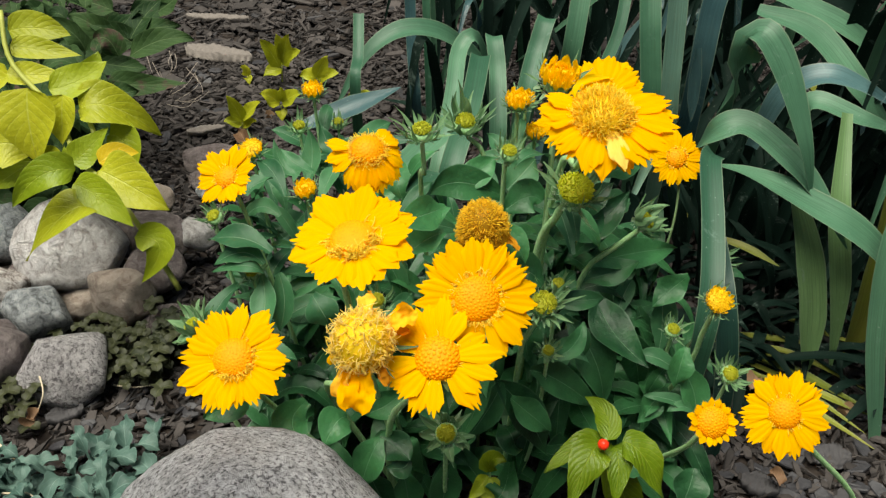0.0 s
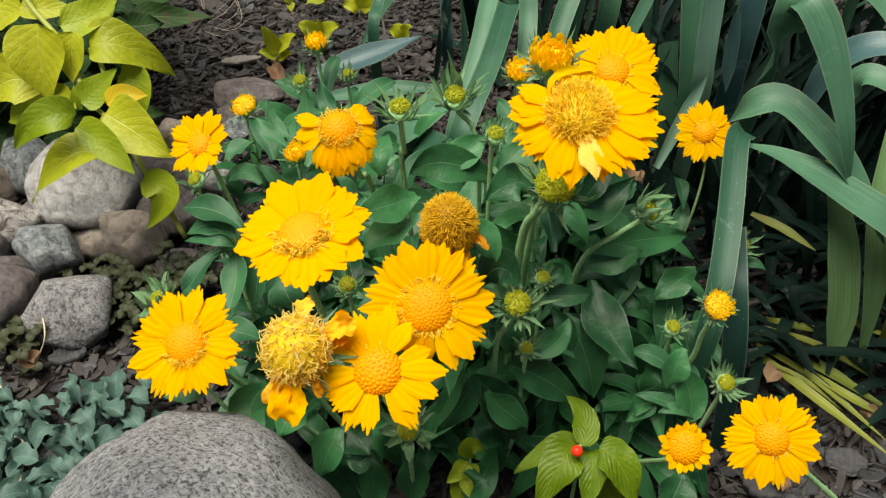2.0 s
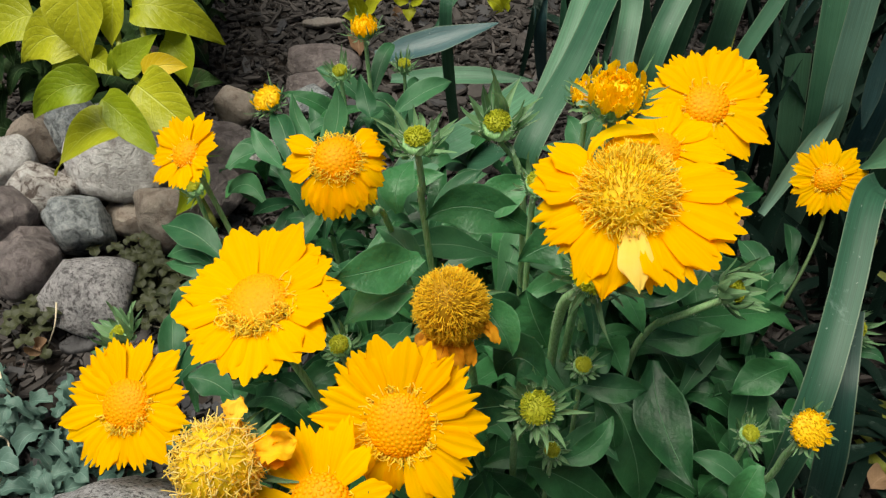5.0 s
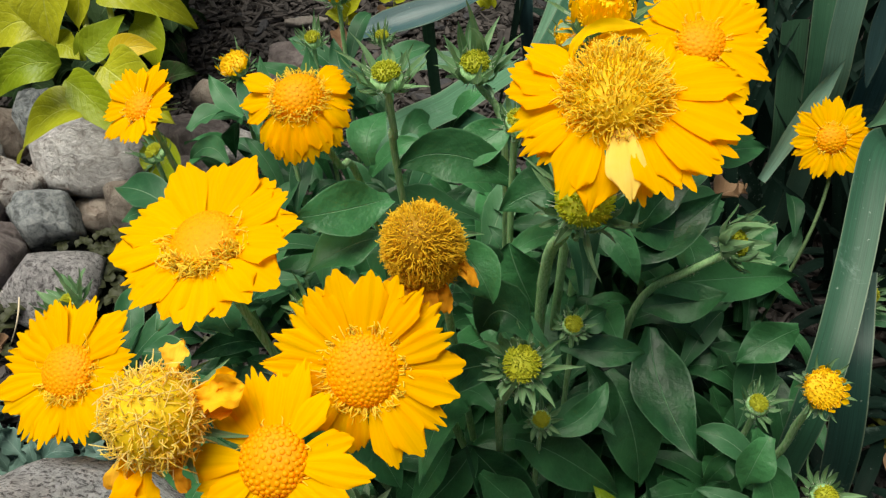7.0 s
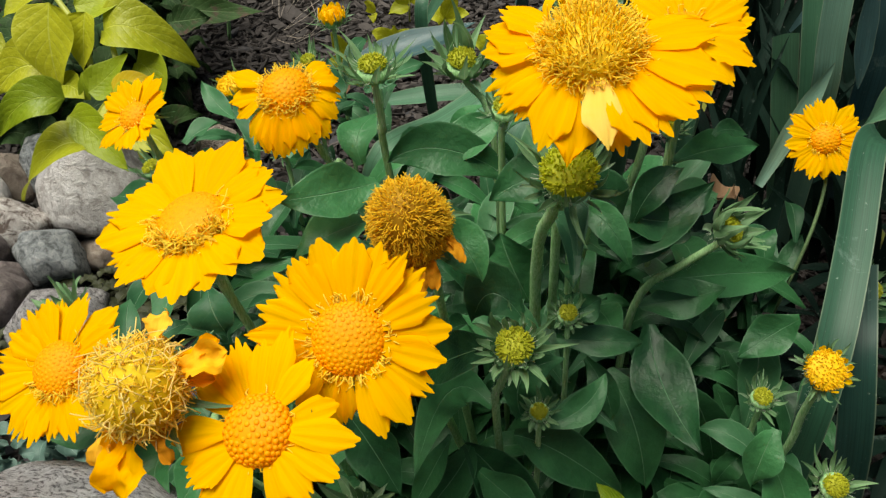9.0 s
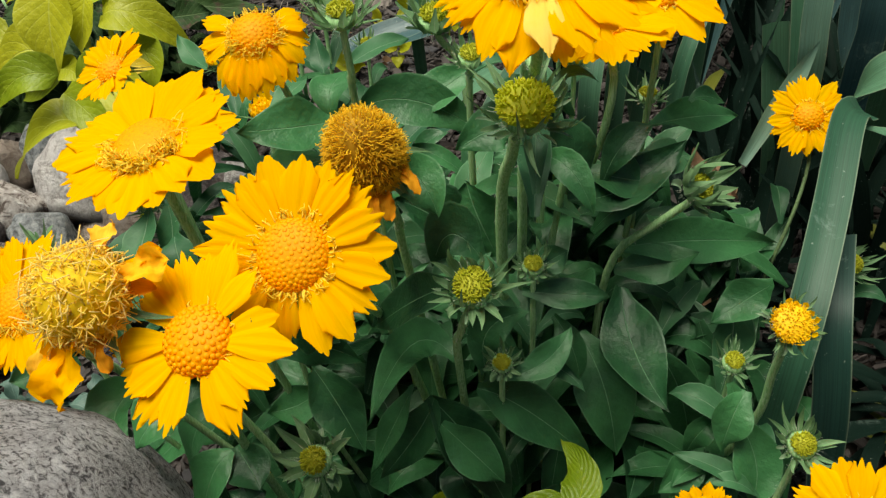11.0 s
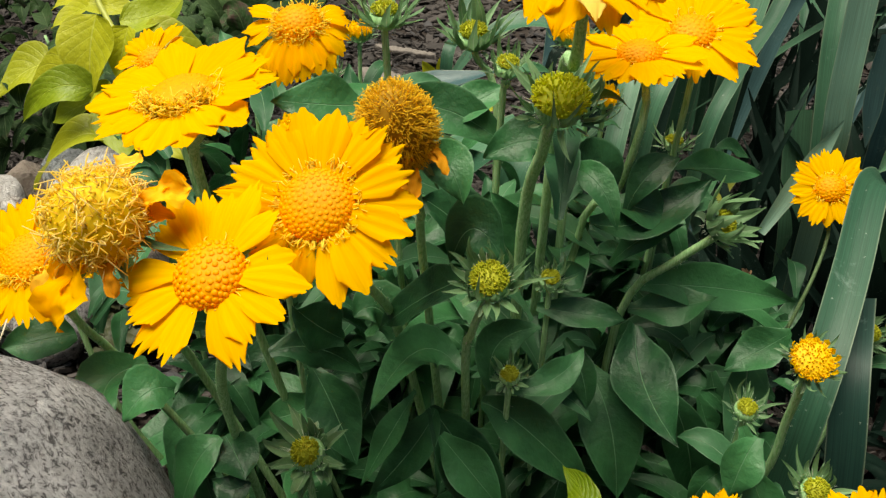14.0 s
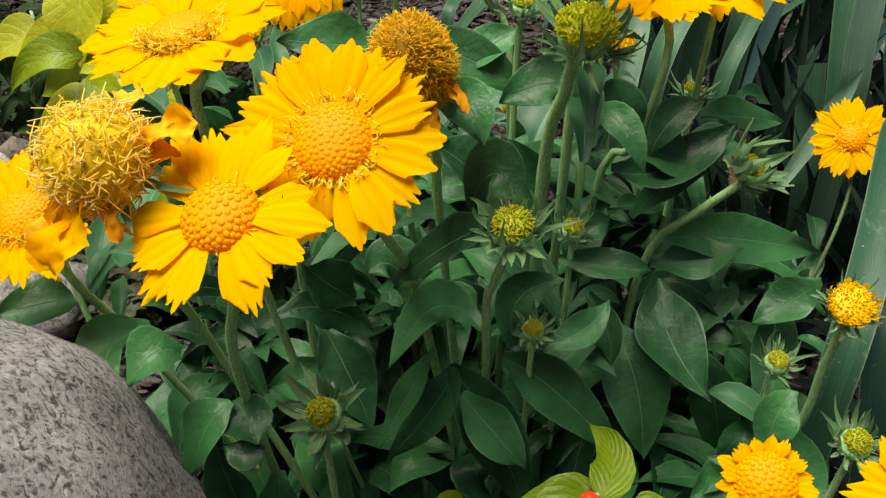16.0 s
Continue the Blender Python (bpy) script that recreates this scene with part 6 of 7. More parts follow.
for k in range(10):
    y0 = 0.50 + 0.012 * k
    x0 = -0.47 - 0.004 * (k % 3)
    ang = fill.uniform(0, 6.283)
    dx, dy = math.cos(ang) * 0.03, math.sin(ang) * 0.03
    leaf(kale, (x0, y0, 0.008), (x0 + dx * 0.5, y0 + dy * 0.5, 0.022), (x0 + dx, y0 + dy, 0.018), 0.024, leaf_kale, (0, -0.1, 0.9), fold=0.3, shape="spoon", wave=0.10, n=14, cols=9, teeth=0.38)


# ---- wood sorrel among the stones ----
def sorrel(center, spread, count, seed):
    """Small three-lobed leaves on thin stalks, as one patch."""
    r = random.Random(seed)
    pieces, uvs = [], []
    for k in range(count):
        x = center[0] + r.gauss(0, spread[0])
        y = center[1] + r.gauss(0, spread[1])
        h = r.uniform(0.012, 0.04)
        top = np.array((x + r.uniform(-0.008, 0.008), y + r.uniform(-0.008, 0.008), h))
        v, f = tube(spline([(x, y, 0.0), (x, y, h * 0.6), top], 4), 0.0004, 0.0004, 4)
        pieces.append((v, f))
        uvs.append(np.tile((0.25, 0.3), (len(v), 1)))
        a0, L = r.uniform(0, 6.28), r.uniform(0.007, 0.012)
        for q in range(3):
            w = a0 + q * 2.094
            d = np.array((math.cos(w), math.sin(w), 0.0))
            v, f, uv = blade(bend(top, top + d * L * 0.55 + (0, 0, 0.0012), top + d * L + (0, 0, -0.0015), 5), L * 1.25, (0, 0, 1), 0.35, 0, 0, 5, "spoon", k)
            pieces.append((v, f))
            uvs.append(uv)
    V, F = joined(pieces)
    ob = solid("wood_sorrel", V, F, leaf_clover, None, (center[0], center[1], 0.0), "", np.concatenate(uvs))
    tagged(ob, "patch of brownish-green wood sorrel between the stones", "ground cover", kind="stuff")


sorrel((-0.328, 0.660), (0.036, 0.022), 110, 4)
sorrel((-0.275, 0.690), (0.018, 0.020), 30, 5)
sorrel((-0.40, 0.60), (0.020, 0.012), 18, 6)


# ---- daylilies ----
lily_back = thing("daylily", (0.12, 1.10, 0.0), "daylily clump with long arching blue-green strap leaves", "daylily", "daylilies behind the flowers")
lily_right = thing("daylily", (0.62, 0.80, 0.0), "daylily clump with folded strap leaves hanging over dark soil", "daylily", "daylilies behind the flowers")
strap(lily_back, [(0.094, 1.080, -0.033), (0.061, 1.020, 0.151), (0.010, 0.970, 0.230), (-0.041, 0.950, 0.250), (-0.085, 0.930, 0.230), (-0.122, 0.910, 0.173)], 0.029, strap_green)
strap(lily_back, [(0.073, 1.050, 0.055), (0.043, 0.970, 0.223), (0.020, 0.950, 0.228), (0.010, 0.880, 0.195), (-0.008, 0.800, 0.141), (-0.018, 0.830, 0.056), (-0.023, 0.880, -0.010)], 0.021, strap_green, shape="cut")
strap(lily_back, [(0.090, 1.050, 0.012), (0.058, 0.950, 0.235), (0.060, 0.900, 0.219), (0.059, 0.840, 0.160), (0.058, 0.870, 0.064), (0.058, 0.920, -0.010)], 0.021, strap_green, shape="cut")
strap(lily_back, [(-0.140, 0.800, 0.206), (-0.100, 0.810, 0.218), (-0.043, 0.840, 0.230)], 0.026, strap_blue)
strap(lily_back, [(-0.040, 1.050, 0.291), (-0.039, 1.030, 0.214), (-0.034, 1.000, 0.141), (-0.032, 1.030, 0.057), (-0.030, 1.080, -0.010)], 0.015, strap_blue, shape="cut")
strap(lily_back, [(0.087, 1.000, 0.015), (0.112, 0.920, 0.263), (0.099, 0.880, 0.253), (0.084, 0.840, 0.207), (0.076, 0.870, 0.083), (0.071, 0.920, -0.010)], 0.022, strap_green, shape="cut")
strap(lily_back, [(0.154, 0.950, 0.309), (0.142, 0.920, 0.230), (0.135, 0.950, 0.109), (0.132, 0.980, 0.043), (0.130, 1.030, -0.010)], 0.024, strap_green, shape="cut")
strap(lily_right, [(0.212, 0.900, 0.337), (0.213, 0.860, 0.268), (0.224, 0.840, 0.160), (0.229, 0.870, 0.064), (0.233, 0.920, -0.010)], 0.025, strap_green, shape="cut")
strap(lily_right, [(0.278, 0.850, 0.341), (0.265, 0.840, 0.316), (0.259, 0.830, 0.250), (0.260, 0.850, 0.141), (0.260, 0.880, 0.056), (0.261, 0.930, -0.010)], 0.026, strap_blue, shape="cut")
strap(lily_right, [(0.268, 0.800, 0.134), (0.264, 0.760, 0.234), (0.260, 0.720, 0.308), (0.264, 0.700, 0.343), (0.285, 0.680, 0.315), (0.306, 0.655, 0.260), (0.322, 0.648, 0.205)], 0.031, strap_green)
# hanging end of the strap above, split off to take the lightened colour
strap(lily_right, [(0.318, 0.672, 0.200), (0.330, 0.652, 0.160), (0.342, 0.640, 0.110), (0.350, 0.634, 0.060), (0.352, 0.628, 0.022)], 0.030, strap_sage_lightened, up=(0, -0.8, 0.6))
strap(lily_right, [(0.235, 0.740, 0.196), (0.243, 0.705, 0.246), (0.267, 0.695, 0.260), (0.298, 0.670, 0.243), (0.327, 0.650, 0.215), (0.355, 0.630, 0.172)], 0.030, strap_green)
strap(lily_right, [(0.442, 0.620, 0.104), (0.368, 0.620, 0.185), (0.314, 0.640, 0.213), (0.268, 0.660, 0.229), (0.236, 0.668, 0.236)], 0.032, strap_green, twist=-50)
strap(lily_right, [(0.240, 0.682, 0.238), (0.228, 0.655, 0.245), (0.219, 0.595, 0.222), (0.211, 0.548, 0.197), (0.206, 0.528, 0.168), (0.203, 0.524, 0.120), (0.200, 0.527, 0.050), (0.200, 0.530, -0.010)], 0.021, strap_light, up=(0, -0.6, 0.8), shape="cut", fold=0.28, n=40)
strap(lily_right, [(0.227, 0.605, 0.200), (0.225, 0.556, 0.182), (0.231, 0.537, 0.135), (0.239, 0.538, 0.060), (0.244, 0.545, -0.010)], 0.021, strap_teal_shaded, up=(0, -0.9, 0.35), shape="cut")
strap(lily_right, [(0.301, 0.900, 0.325), (0.369, 0.880, 0.302), (0.420, 0.860, 0.280), (0.462, 0.840, 0.245)], 0.030, strap_green)
strap(lily_right, [(0.317, 0.860, 0.304), (0.371, 0.840, 0.288), (0.412, 0.800, 0.245), (0.458, 0.780, 0.192)], 0.034, strap_green)
strap(lily_right, [(0.318, 0.800, 0.182), (0.331, 0.790, 0.243), (0.360, 0.780, 0.269), (0.395, 0.770, 0.264), (0.441, 0.760, 0.240)], 0.028, strap_blue)
strap(lily_right, [(0.337, 0.760, 0.222), (0.347, 0.750, 0.256), (0.383, 0.730, 0.249), (0.424, 0.720, 0.239)], 0.024, strap_green)
strap(lily_right, [(0.366, 0.720, 0.259), (0.354, 0.660, 0.189), (0.370, 0.645, 0.107), (0.380, 0.635, 0.018)], 0.023, strap_sage_lightened, up=(0, -0.8, 0.6))
strap(lily_right, [(0.389, 0.620, 0.242), (0.372, 0.600, 0.199), (0.376, 0.580, 0.111), (0.400, 0.570, 0.009), (0.421, 0.560, -0.091)], 0.022, strap_green)
strap(lily_right, [(0.394, 0.660, 0.218), (0.404, 0.660, 0.132), (0.409, 0.660, 0.057), (0.404, 0.660, 0.012)], 0.030, strap_old)
strap(lily_right, [(0.288, 0.760, 0.096), (0.313, 0.740, 0.096), (0.343, 0.720, 0.087)], 0.010, strap_old)
strap(lily_right, [(0.369, 0.920, 0.282), (0.422, 0.920, 0.288), (0.489, 0.920, 0.269)], 0.028, strap_shaded)
strap(lily_right, [(0.213, 0.780, 0.346), (0.213, 0.770, 0.305), (0.213, 0.760, 0.262), (0.215, 0.760, 0.219), (0.216, 0.790, 0.087), (0.216, 0.840, -0.010)], 0.020, strap_pale, shape="cut")
strap(lily_right, [(0.196, 0.860, 0.224), (0.202, 0.860, 0.180), (0.211, 0.860, 0.115), (0.215, 0.890, 0.046), (0.218, 0.940, -0.010)], 0.023, strap_green, shape="cut")
strap(lily_right, [(0.178, 0.700, 0.186), (0.192, 0.720, 0.210), (0.206, 0.740, 0.232), (0.217, 0.750, 0.253)], 0.014, strap_pale, up=(0.4, -0.6, 0.6))
strap(lily_right, [(0.170, 0.800, 0.339), (0.162, 0.780, 0.309), (0.144, 0.760, 0.269), (0.131, 0.740, 0.221), (0.125, 0.770, 0.088), (0.121, 0.820, -0.010)], 0.012, strap_green, shape="cut")
strap(lily_right, [(0.227, 0.740, 0.313), (0.229, 0.740, 0.274), (0.232, 0.740, 0.240)], 0.013, strap_blue)
strap(lily_back, [(-0.133, 0.800, 0.203), (-0.097, 0.840, 0.204), (-0.054, 0.880, 0.207)], 0.020, strap_blue)
strap(lily_back, [(-0.064, 0.720, 0.173), (-0.029, 0.700, 0.196), (-0.002, 0.690, 0.213)], 0.030, strap_green)
strap(lily_back, [(-0.171, 0.920, 0.106), (-0.096, 0.920, 0.121), (-0.025, 0.920, 0.127)], 0.022, strap_green)
strap(lily_back, [(-0.091, 0.920, 0.279), (-0.090, 0.880, 0.248), (-0.092, 0.850, 0.225), (-0.093, 0.880, 0.090), (-0.094, 0.930, -0.010)], 0.013, strap_green, shape="cut")
strap(lily_back, [(-0.004, 0.780, 0.206), (-0.035, 0.720, 0.204), (-0.068, 0.660, 0.200), (-0.084, 0.690, 0.080), (-0.094, 0.740, -0.010)], 0.030, strap_green, shape="cut")
strap(lily_back, [(0.040, 0.880, 0.247), (0.027, 0.800, 0.226), (0.005, 0.720, 0.188), (-0.005, 0.750, 0.075), (-0.012, 0.800, -0.010)], 0.024, strap_green, shape="cut")
strap(lily_right, [(0.288, 0.670, 0.020), (0.338, 0.627, 0.030), (0.402, 0.580, 0.020)], 0.015, strap_old, up=(0, 0, 1))
strap(lily_right, [(0.287, 0.651, 0.020), (0.325, 0.592, 0.030), (0.384, 0.536, 0.020)], 0.012, strap_old, up=(0, 0, 1))
strap(lily_right, [(0.320, 0.695, 0.020), (0.361, 0.657, 0.030), (0.419, 0.635, 0.020)], 0.011, strap_shaded, up=(0, 0, 1))
strap(lily_right, [(0.300, 0.694, 0.020), (0.334, 0.674, 0.030), (0.380, 0.676, 0.020)], 0.011, strap_old, up=(0, 0, 1))
strap(lily_right, [(0.328, 0.635, 0.020), (0.355, 0.594, 0.030), (0.400, 0.574, 0.020)], 0.011, strap_old, up=(0, 0, 1))
strap(lily_right, [(0.286, 0.632, 0.020), (0.305, 0.590, 0.030), (0.333, 0.556, 0.020)], 0.006, strap_shaded, up=(0, 0, 1))
strap(lily_right, [(0.286, 0.662, 0.020), (0.330, 0.612, 0.030), (0.384, 0.554, 0.020)], 0.009, strap_old, up=(0, 0, 1))
strap(lily_right, [(0.301, 0.682, 0.020), (0.349, 0.649, 0.030), (0.410, 0.607, 0.020)], 0.009, strap_old, up=(0, 0, 1))
strap(lily_right, [(0.302, 0.663, 0.020), (0.335, 0.613, 0.030), (0.371, 0.571, 0.020)], 0.005, strap_shaded, up=(0, 0, 1))
strap(lily_right, [(0.274, 0.680, 0.020), (0.300, 0.660, 0.030), (0.347, 0.651, 0.020)], 0.009, strap_old, up=(0, 0, 1))
strap(lily_right, [(0.282, 0.639, 0.020), (0.320, 0.611, 0.030), (0.355, 0.583, 0.020)], 0.006, strap_old, up=(0, 0, 1))
strap(lily_right, [(0.331, 0.696, 0.020), (0.368, 0.643, 0.030), (0.408, 0.600, 0.020)], 0.006, strap_shaded, up=(0, 0, 1))
strap(lily_right, [(0.350, 0.731, 0.020), (0.380, 0.689, 0.030), (0.431, 0.672, 0.020)], 0.011, strap_old, up=(0, 0, 1))

# fill leaves; the near-black ones stand in for deep shade at the back
fill = random.Random(17)
for k in range(150):
    right = k % 2
    x0 = fill.uniform(0.34, 0.85) if right else fill.uniform(-0.02, 0.45)
    y0 = fill.uniform(0.80, 1.25) if right else fill.uniform(1.02, 1.45)
    ang = fill.uniform(0, 6.283)
    reach = fill.uniform(0.12, 0.42)
    top = fill.uniform(0.18, 0.42)
    dx, dy = math.cos(ang) * reach, math.sin(ang) * reach * 0.8
    if y0 + dy < 0.72 or (x0 + dx < 0.25 and y0 + dy < 0.9) or x0 + dx < -0.10:
        dx, dy = abs(dx), abs(dy)
    end = fill.uniform(0.02, 0.25)
    strap((lily_back, lily_right)[right], [(x0, y0, 0.0), (x0 + dx * 0.2, y0 + dy * 0.2, top * 0.7), (x0 + dx * 0.55, y0 + dy * 0.55, top), (x0 + dx, y0 + dy, max(0.01, top - end))], fill.uniform(0.012, 0.024), fill.choice((strap_shaded, strap_shaded, strap_shaded, strap_blue, strap_green)), n=16)
for k in range(26):
    x0, y0 = fill.uniform(0.0, 0.8), fill.uniform(0.75, 1.2)
    ang = fill.uniform(0, 6.283)
    L = fill.uniform(0.10, 0.25)
    strap(lily_right, [(x0, y0, 0.012), (x0 + math.cos(ang) * L * 0.5, y0 + abs(math.sin(ang)) * L * 0.5, 0.03), (x0 + math.cos(ang) * L, y0 + abs(math.sin(ang)) * L, 0.012)], fill.uniform(0.010, 0.020), fill.choice((strap_old, strap_shaded)), (0, 0, 1), n=12)
# upright near-black fill: painted shade that hides the mulch behind
for k in range(260):
    x0, y0 = fill.uniform(0.16, 0.60), fill.uniform(0.70, 1.05)
    if x0 < 0.28 and y0 < 0.76:
        continue
    lean, top = fill.uniform(-0.10, 0.10), fill.uniform(0.10, 0.24)
    strap(lily_right, [(x0, y0, 0.0), (x0 + lean * 0.3, y0 + fill.uniform(-0.02, 0.03), top * 0.6), (x0 + lean, y0 + fill.uniform(-0.04, 0.06), top)], fill.uniform(0.008, 0.016), strap_shaded, n=10)


# low litter leaves, coloured near-black to give the ground its shade
for k in range(120):
    x0, y0 = fill.uniform(0.21, 0.48), fill.uniform(0.60, 0.84)
    ang, L, z0 = fill.uniform(0, 6.283), fill.uniform(0.06, 0.16), fill.uniform(0.012, 0.045)
    dx, dy = math.cos(ang) * L, math.sin(ang) * L * 0.6
    strap(lily_right, [(x0, y0, z0), (x0 + dx * 0.5, y0 + dy * 0.5, z0 + 0.012), (x0 + dx, y0 + dy, max(0.008, z0 - 0.01))], fill.uniform(0.008, 0.016), strap_shaded, (0, 0, 1), n=8)
# arching leaves added to shade the ground at the right
for k in range(26):
    x0, y0 = fill.uniform(0.42, 0.70), fill.uniform(0.74, 0.95)
    dx, dy, top = fill.uniform(-0.16, 0.02), fill.uniform(-0.24, -0.10), fill.uniform(0.26, 0.40)
    if x0 + dx < 0.345:
        dx = 0.345 - x0 + fill.uniform(0.0, 0.06)
    strap(lily_right, [(x0, y0, 0.0), (x0 + dx * 0.2, y0 + dy * 0.2, top * 0.8), (x0 + dx * 0.6, y0 + dy * 0.6, top), (x0 + dx, y0 + dy, top - fill.uniform(0.06, 0.22))], fill.uniform(0.016, 0.024), fill.choice((strap_green, strap_green, strap_blue, strap_shaded)), n=20)


# ---- seedlings ----
berry_plant = thing("lime_leaved_seedling", (0.112, 0.440, 0.0), "young plant with four yellow-green toothed leaves and a red berry", "seedling")
leaf(berry_plant, (0.113, 0.417, 0.160), (0.114, 0.436, 0.166), (0.102, 0.454, 0.166), 0.018, leaf_toothed, shape="ovate", teeth=0.05, n=26, fold=0.14, up=(0.0, -0.75, 0.66))
leaf(berry_plant, (0.112, 0.424, 0.154), (0.092, 0.418, 0.152), (0.070, 0.406, 0.140), 0.018, leaf_toothed, shape="ovate", teeth=0.05, n=26, fold=0.14, up=(0.0, -0.35, 0.92))
leaf(berry_plant, (0.108, 0.419, 0.155), (0.097, 0.404, 0.151), (0.085, 0.386, 0.128), 0.027, leaf_toothed, shape="ovate", teeth=0.05, n=26, fold=0.14, up=(0.0, -0.35, 0.92))
leaf(berry_plant, (0.118, 0.420, 0.152), (0.120, 0.405, 0.149), (0.116, 0.388, 0.128), 0.021, leaf_toothed, shape="ovate", teeth=0.05, n=26, fold=0.14, up=(0.0, -0.35, 0.92))
leaf(berry_plant, (0.124, 0.419, 0.157), (0.139, 0.410, 0.150), (0.153, 0.396, 0.122), 0.027, leaf_toothed, shape="ovate", teeth=0.05, n=26, fold=0.14, up=(0.0, -0.35, 0.92))
leaf(berry_plant, (0.127, 0.450, 0.107), (0.144, 0.455, 0.054), (0.154, 0.455, 0.041), 0.031, leaf_toothed, shape="ovate", teeth=0.05, n=26, fold=0.14, up=(0.0, -0.75, 0.66))
stem(berry_plant, [(0.109, 0.412, 0.163), (0.112, 0.418, 0.156), (0.113, 0.432, 0.08), (0.112, 0.440, 0.0)], 0.0012, 0.0016)
V, F = dome(np.array((0.109, 0.411, 0.163)), (0, -0.5, 0.8), 0.0040, 0.0040, 8, 14, 1.4)
solid("berry", V, F, berry_red, berry_plant, None, "small glossy red berry")
small_lime = thing("small_seedling", (0.037, 0.465, 0.0), "small yellow-green seedling under the leaves", "seedling")
leaf(small_lime, (0.035, 0.462, 0.076), (0.039, 0.460, 0.093), (0.049, 0.455, 0.096), 0.016, leaf_lime_shaded, shape="ovate", n=8)
leaf(small_lime, (0.035, 0.462, 0.072), (0.029, 0.455, 0.067), (0.020, 0.450, 0.059), 0.014, leaf_lime_shaded, shape="ovate", n=8)
leaf(small_lime, (0.035, 0.460, 0.072), (0.040, 0.455, 0.065), (0.046, 0.450, 0.064), 0.014, leaf_lime_shaded, shape="ovate", n=8)
leaf(small_lime, (0.036, 0.460, 0.065), (0.040, 0.450, 0.058), (0.046, 0.445, 0.047), 0.018, leaf_lime_shaded, shape="ovate", n=8)
leaf(small_lime, (0.035, 0.460, 0.065), (0.030, 0.450, 0.049), (0.031, 0.445, 0.042), 0.016, leaf_lime_shaded, shape="ovate", n=8)
stem(small_lime, [(0.037, 0.462, 0.08), (0.037, 0.464, 0.04), (0.037, 0.465, 0.0)], 0.001, 0.0012)
sprout = thing("small_seedling", (-0.303, 1.181, 0.000), "yellow-green seedling standing in the bark mulch", "seedling", "seedlings in the mulch")
leaf(sprout, (-0.299, 1.181, 0.019), (-0.307, 1.175, 0.046), (-0.315, 1.169, 0.066), 0.022, leaf_lime, shape="ovate", n=8)
leaf(sprout, (-0.299, 1.181, 0.022), (-0.281, 1.175, 0.043), (-0.265, 1.169, 0.057), 0.022, leaf_lime, shape="ovate", n=8)
leaf(sprout, (-0.301, 1.181, 0.014), (-0.313, 1.175, 0.023), (-0.325, 1.169, 0.025), 0.018, leaf_lime, shape="ovate", n=8)
leaf(sprout, (-0.300, 1.181, 0.009), (-0.287, 1.175, 0.021), (-0.275, 1.169, 0.025), 0.014, leaf_lime, shape="ovate", n=8)
stem(sprout, [(-0.300, 1.181, 0.016), (-0.302, 1.181, 0.008), (-0.303, 1.181, 0.000)], 0.0012, 0.0016, stem_lime)
sprout = thing("small_seedling", (-0.248, 1.219, 0.000), "pale yellow-green seedling with drooping leaves", "seedling", "seedlings in the mulch")
leaf(sprout, (-0.249, 1.219, 0.029), (-0.261, 1.213, 0.045), (-0.274, 1.207, 0.053), 0.026, leaf_lime, shape="ovate", n=8)
leaf(sprout, (-0.246, 1.219, 0.033), (-0.244, 1.213, 0.051), (-0.243, 1.207, 0.062), 0.016, leaf_lime, shape="ovate", n=8)
leaf(sprout, (-0.245, 1.219, 0.029), (-0.227, 1.213, 0.045), (-0.211, 1.207, 0.053), 0.024, leaf_lime, shape="ovate", n=8)
leaf(sprout, (-0.247, 1.219, 0.019), (-0.246, 1.213, 0.016), (-0.245, 1.207, 0.006), 0.018, leaf_lime, shape="ovate", n=8)
stem(sprout, [(-0.247, 1.219, 0.027), (-0.247, 1.219, 0.014), (-0.248, 1.219, 0.000)], 0.0012, 0.0016, stem_lime)
sprout = thing("small_seedling", (-0.268, 1.354, 0.000), "leafy yellow-green seedling in the mulch", "seedling", "seedlings in the mulch")
leaf(sprout, (-0.269, 1.354, 0.030), (-0.281, 1.348, 0.061), (-0.294, 1.342, 0.084), 0.026, leaf_lime, shape="ovate", n=8)
leaf(sprout, (-0.264, 1.354, 0.040), (-0.255, 1.348, 0.071), (-0.247, 1.342, 0.093), 0.024, leaf_lime, shape="ovate", n=8)
leaf(sprout, (-0.264, 1.354, 0.035), (-0.247, 1.348, 0.054), (-0.230, 1.342, 0.065), 0.024, leaf_lime, shape="ovate", n=8)
leaf(sprout, (-0.267, 1.354, 0.025), (-0.281, 1.348, 0.027), (-0.296, 1.342, 0.020), 0.024, leaf_lime, shape="ovate", n=8)
leaf(sprout, (-0.263, 1.354, 0.045), (-0.265, 1.348, 0.073), (-0.267, 1.342, 0.093), 0.020, leaf_lime, shape="ovate", n=8)
stem(sprout, [(-0.265, 1.354, 0.035), (-0.267, 1.354, 0.018), (-0.268, 1.354, 0.000)], 0.0012, 0.0016, stem_lime)
sprout = thing("small_seedling", (-0.209, 1.332, 0.000), "yellow-green seedling beside the daylily", "seedling", "seedlings in the mulch")
leaf(sprout, (-0.207, 1.332, 0.020), (-0.219, 1.326, 0.029), (-0.232, 1.320, 0.030), 0.026, leaf_lime, shape="ovate", n=8)
leaf(sprout, (-0.207, 1.332, 0.022), (-0.195, 1.326, 0.047), (-0.184, 1.320, 0.064), 0.024, leaf_lime, shape="ovate", n=8)
leaf(sprout, (-0.205, 1.332, 0.018), (-0.186, 1.326, 0.031), (-0.168, 1.320, 0.035), 0.022, leaf_lime, shape="ovate", n=8)
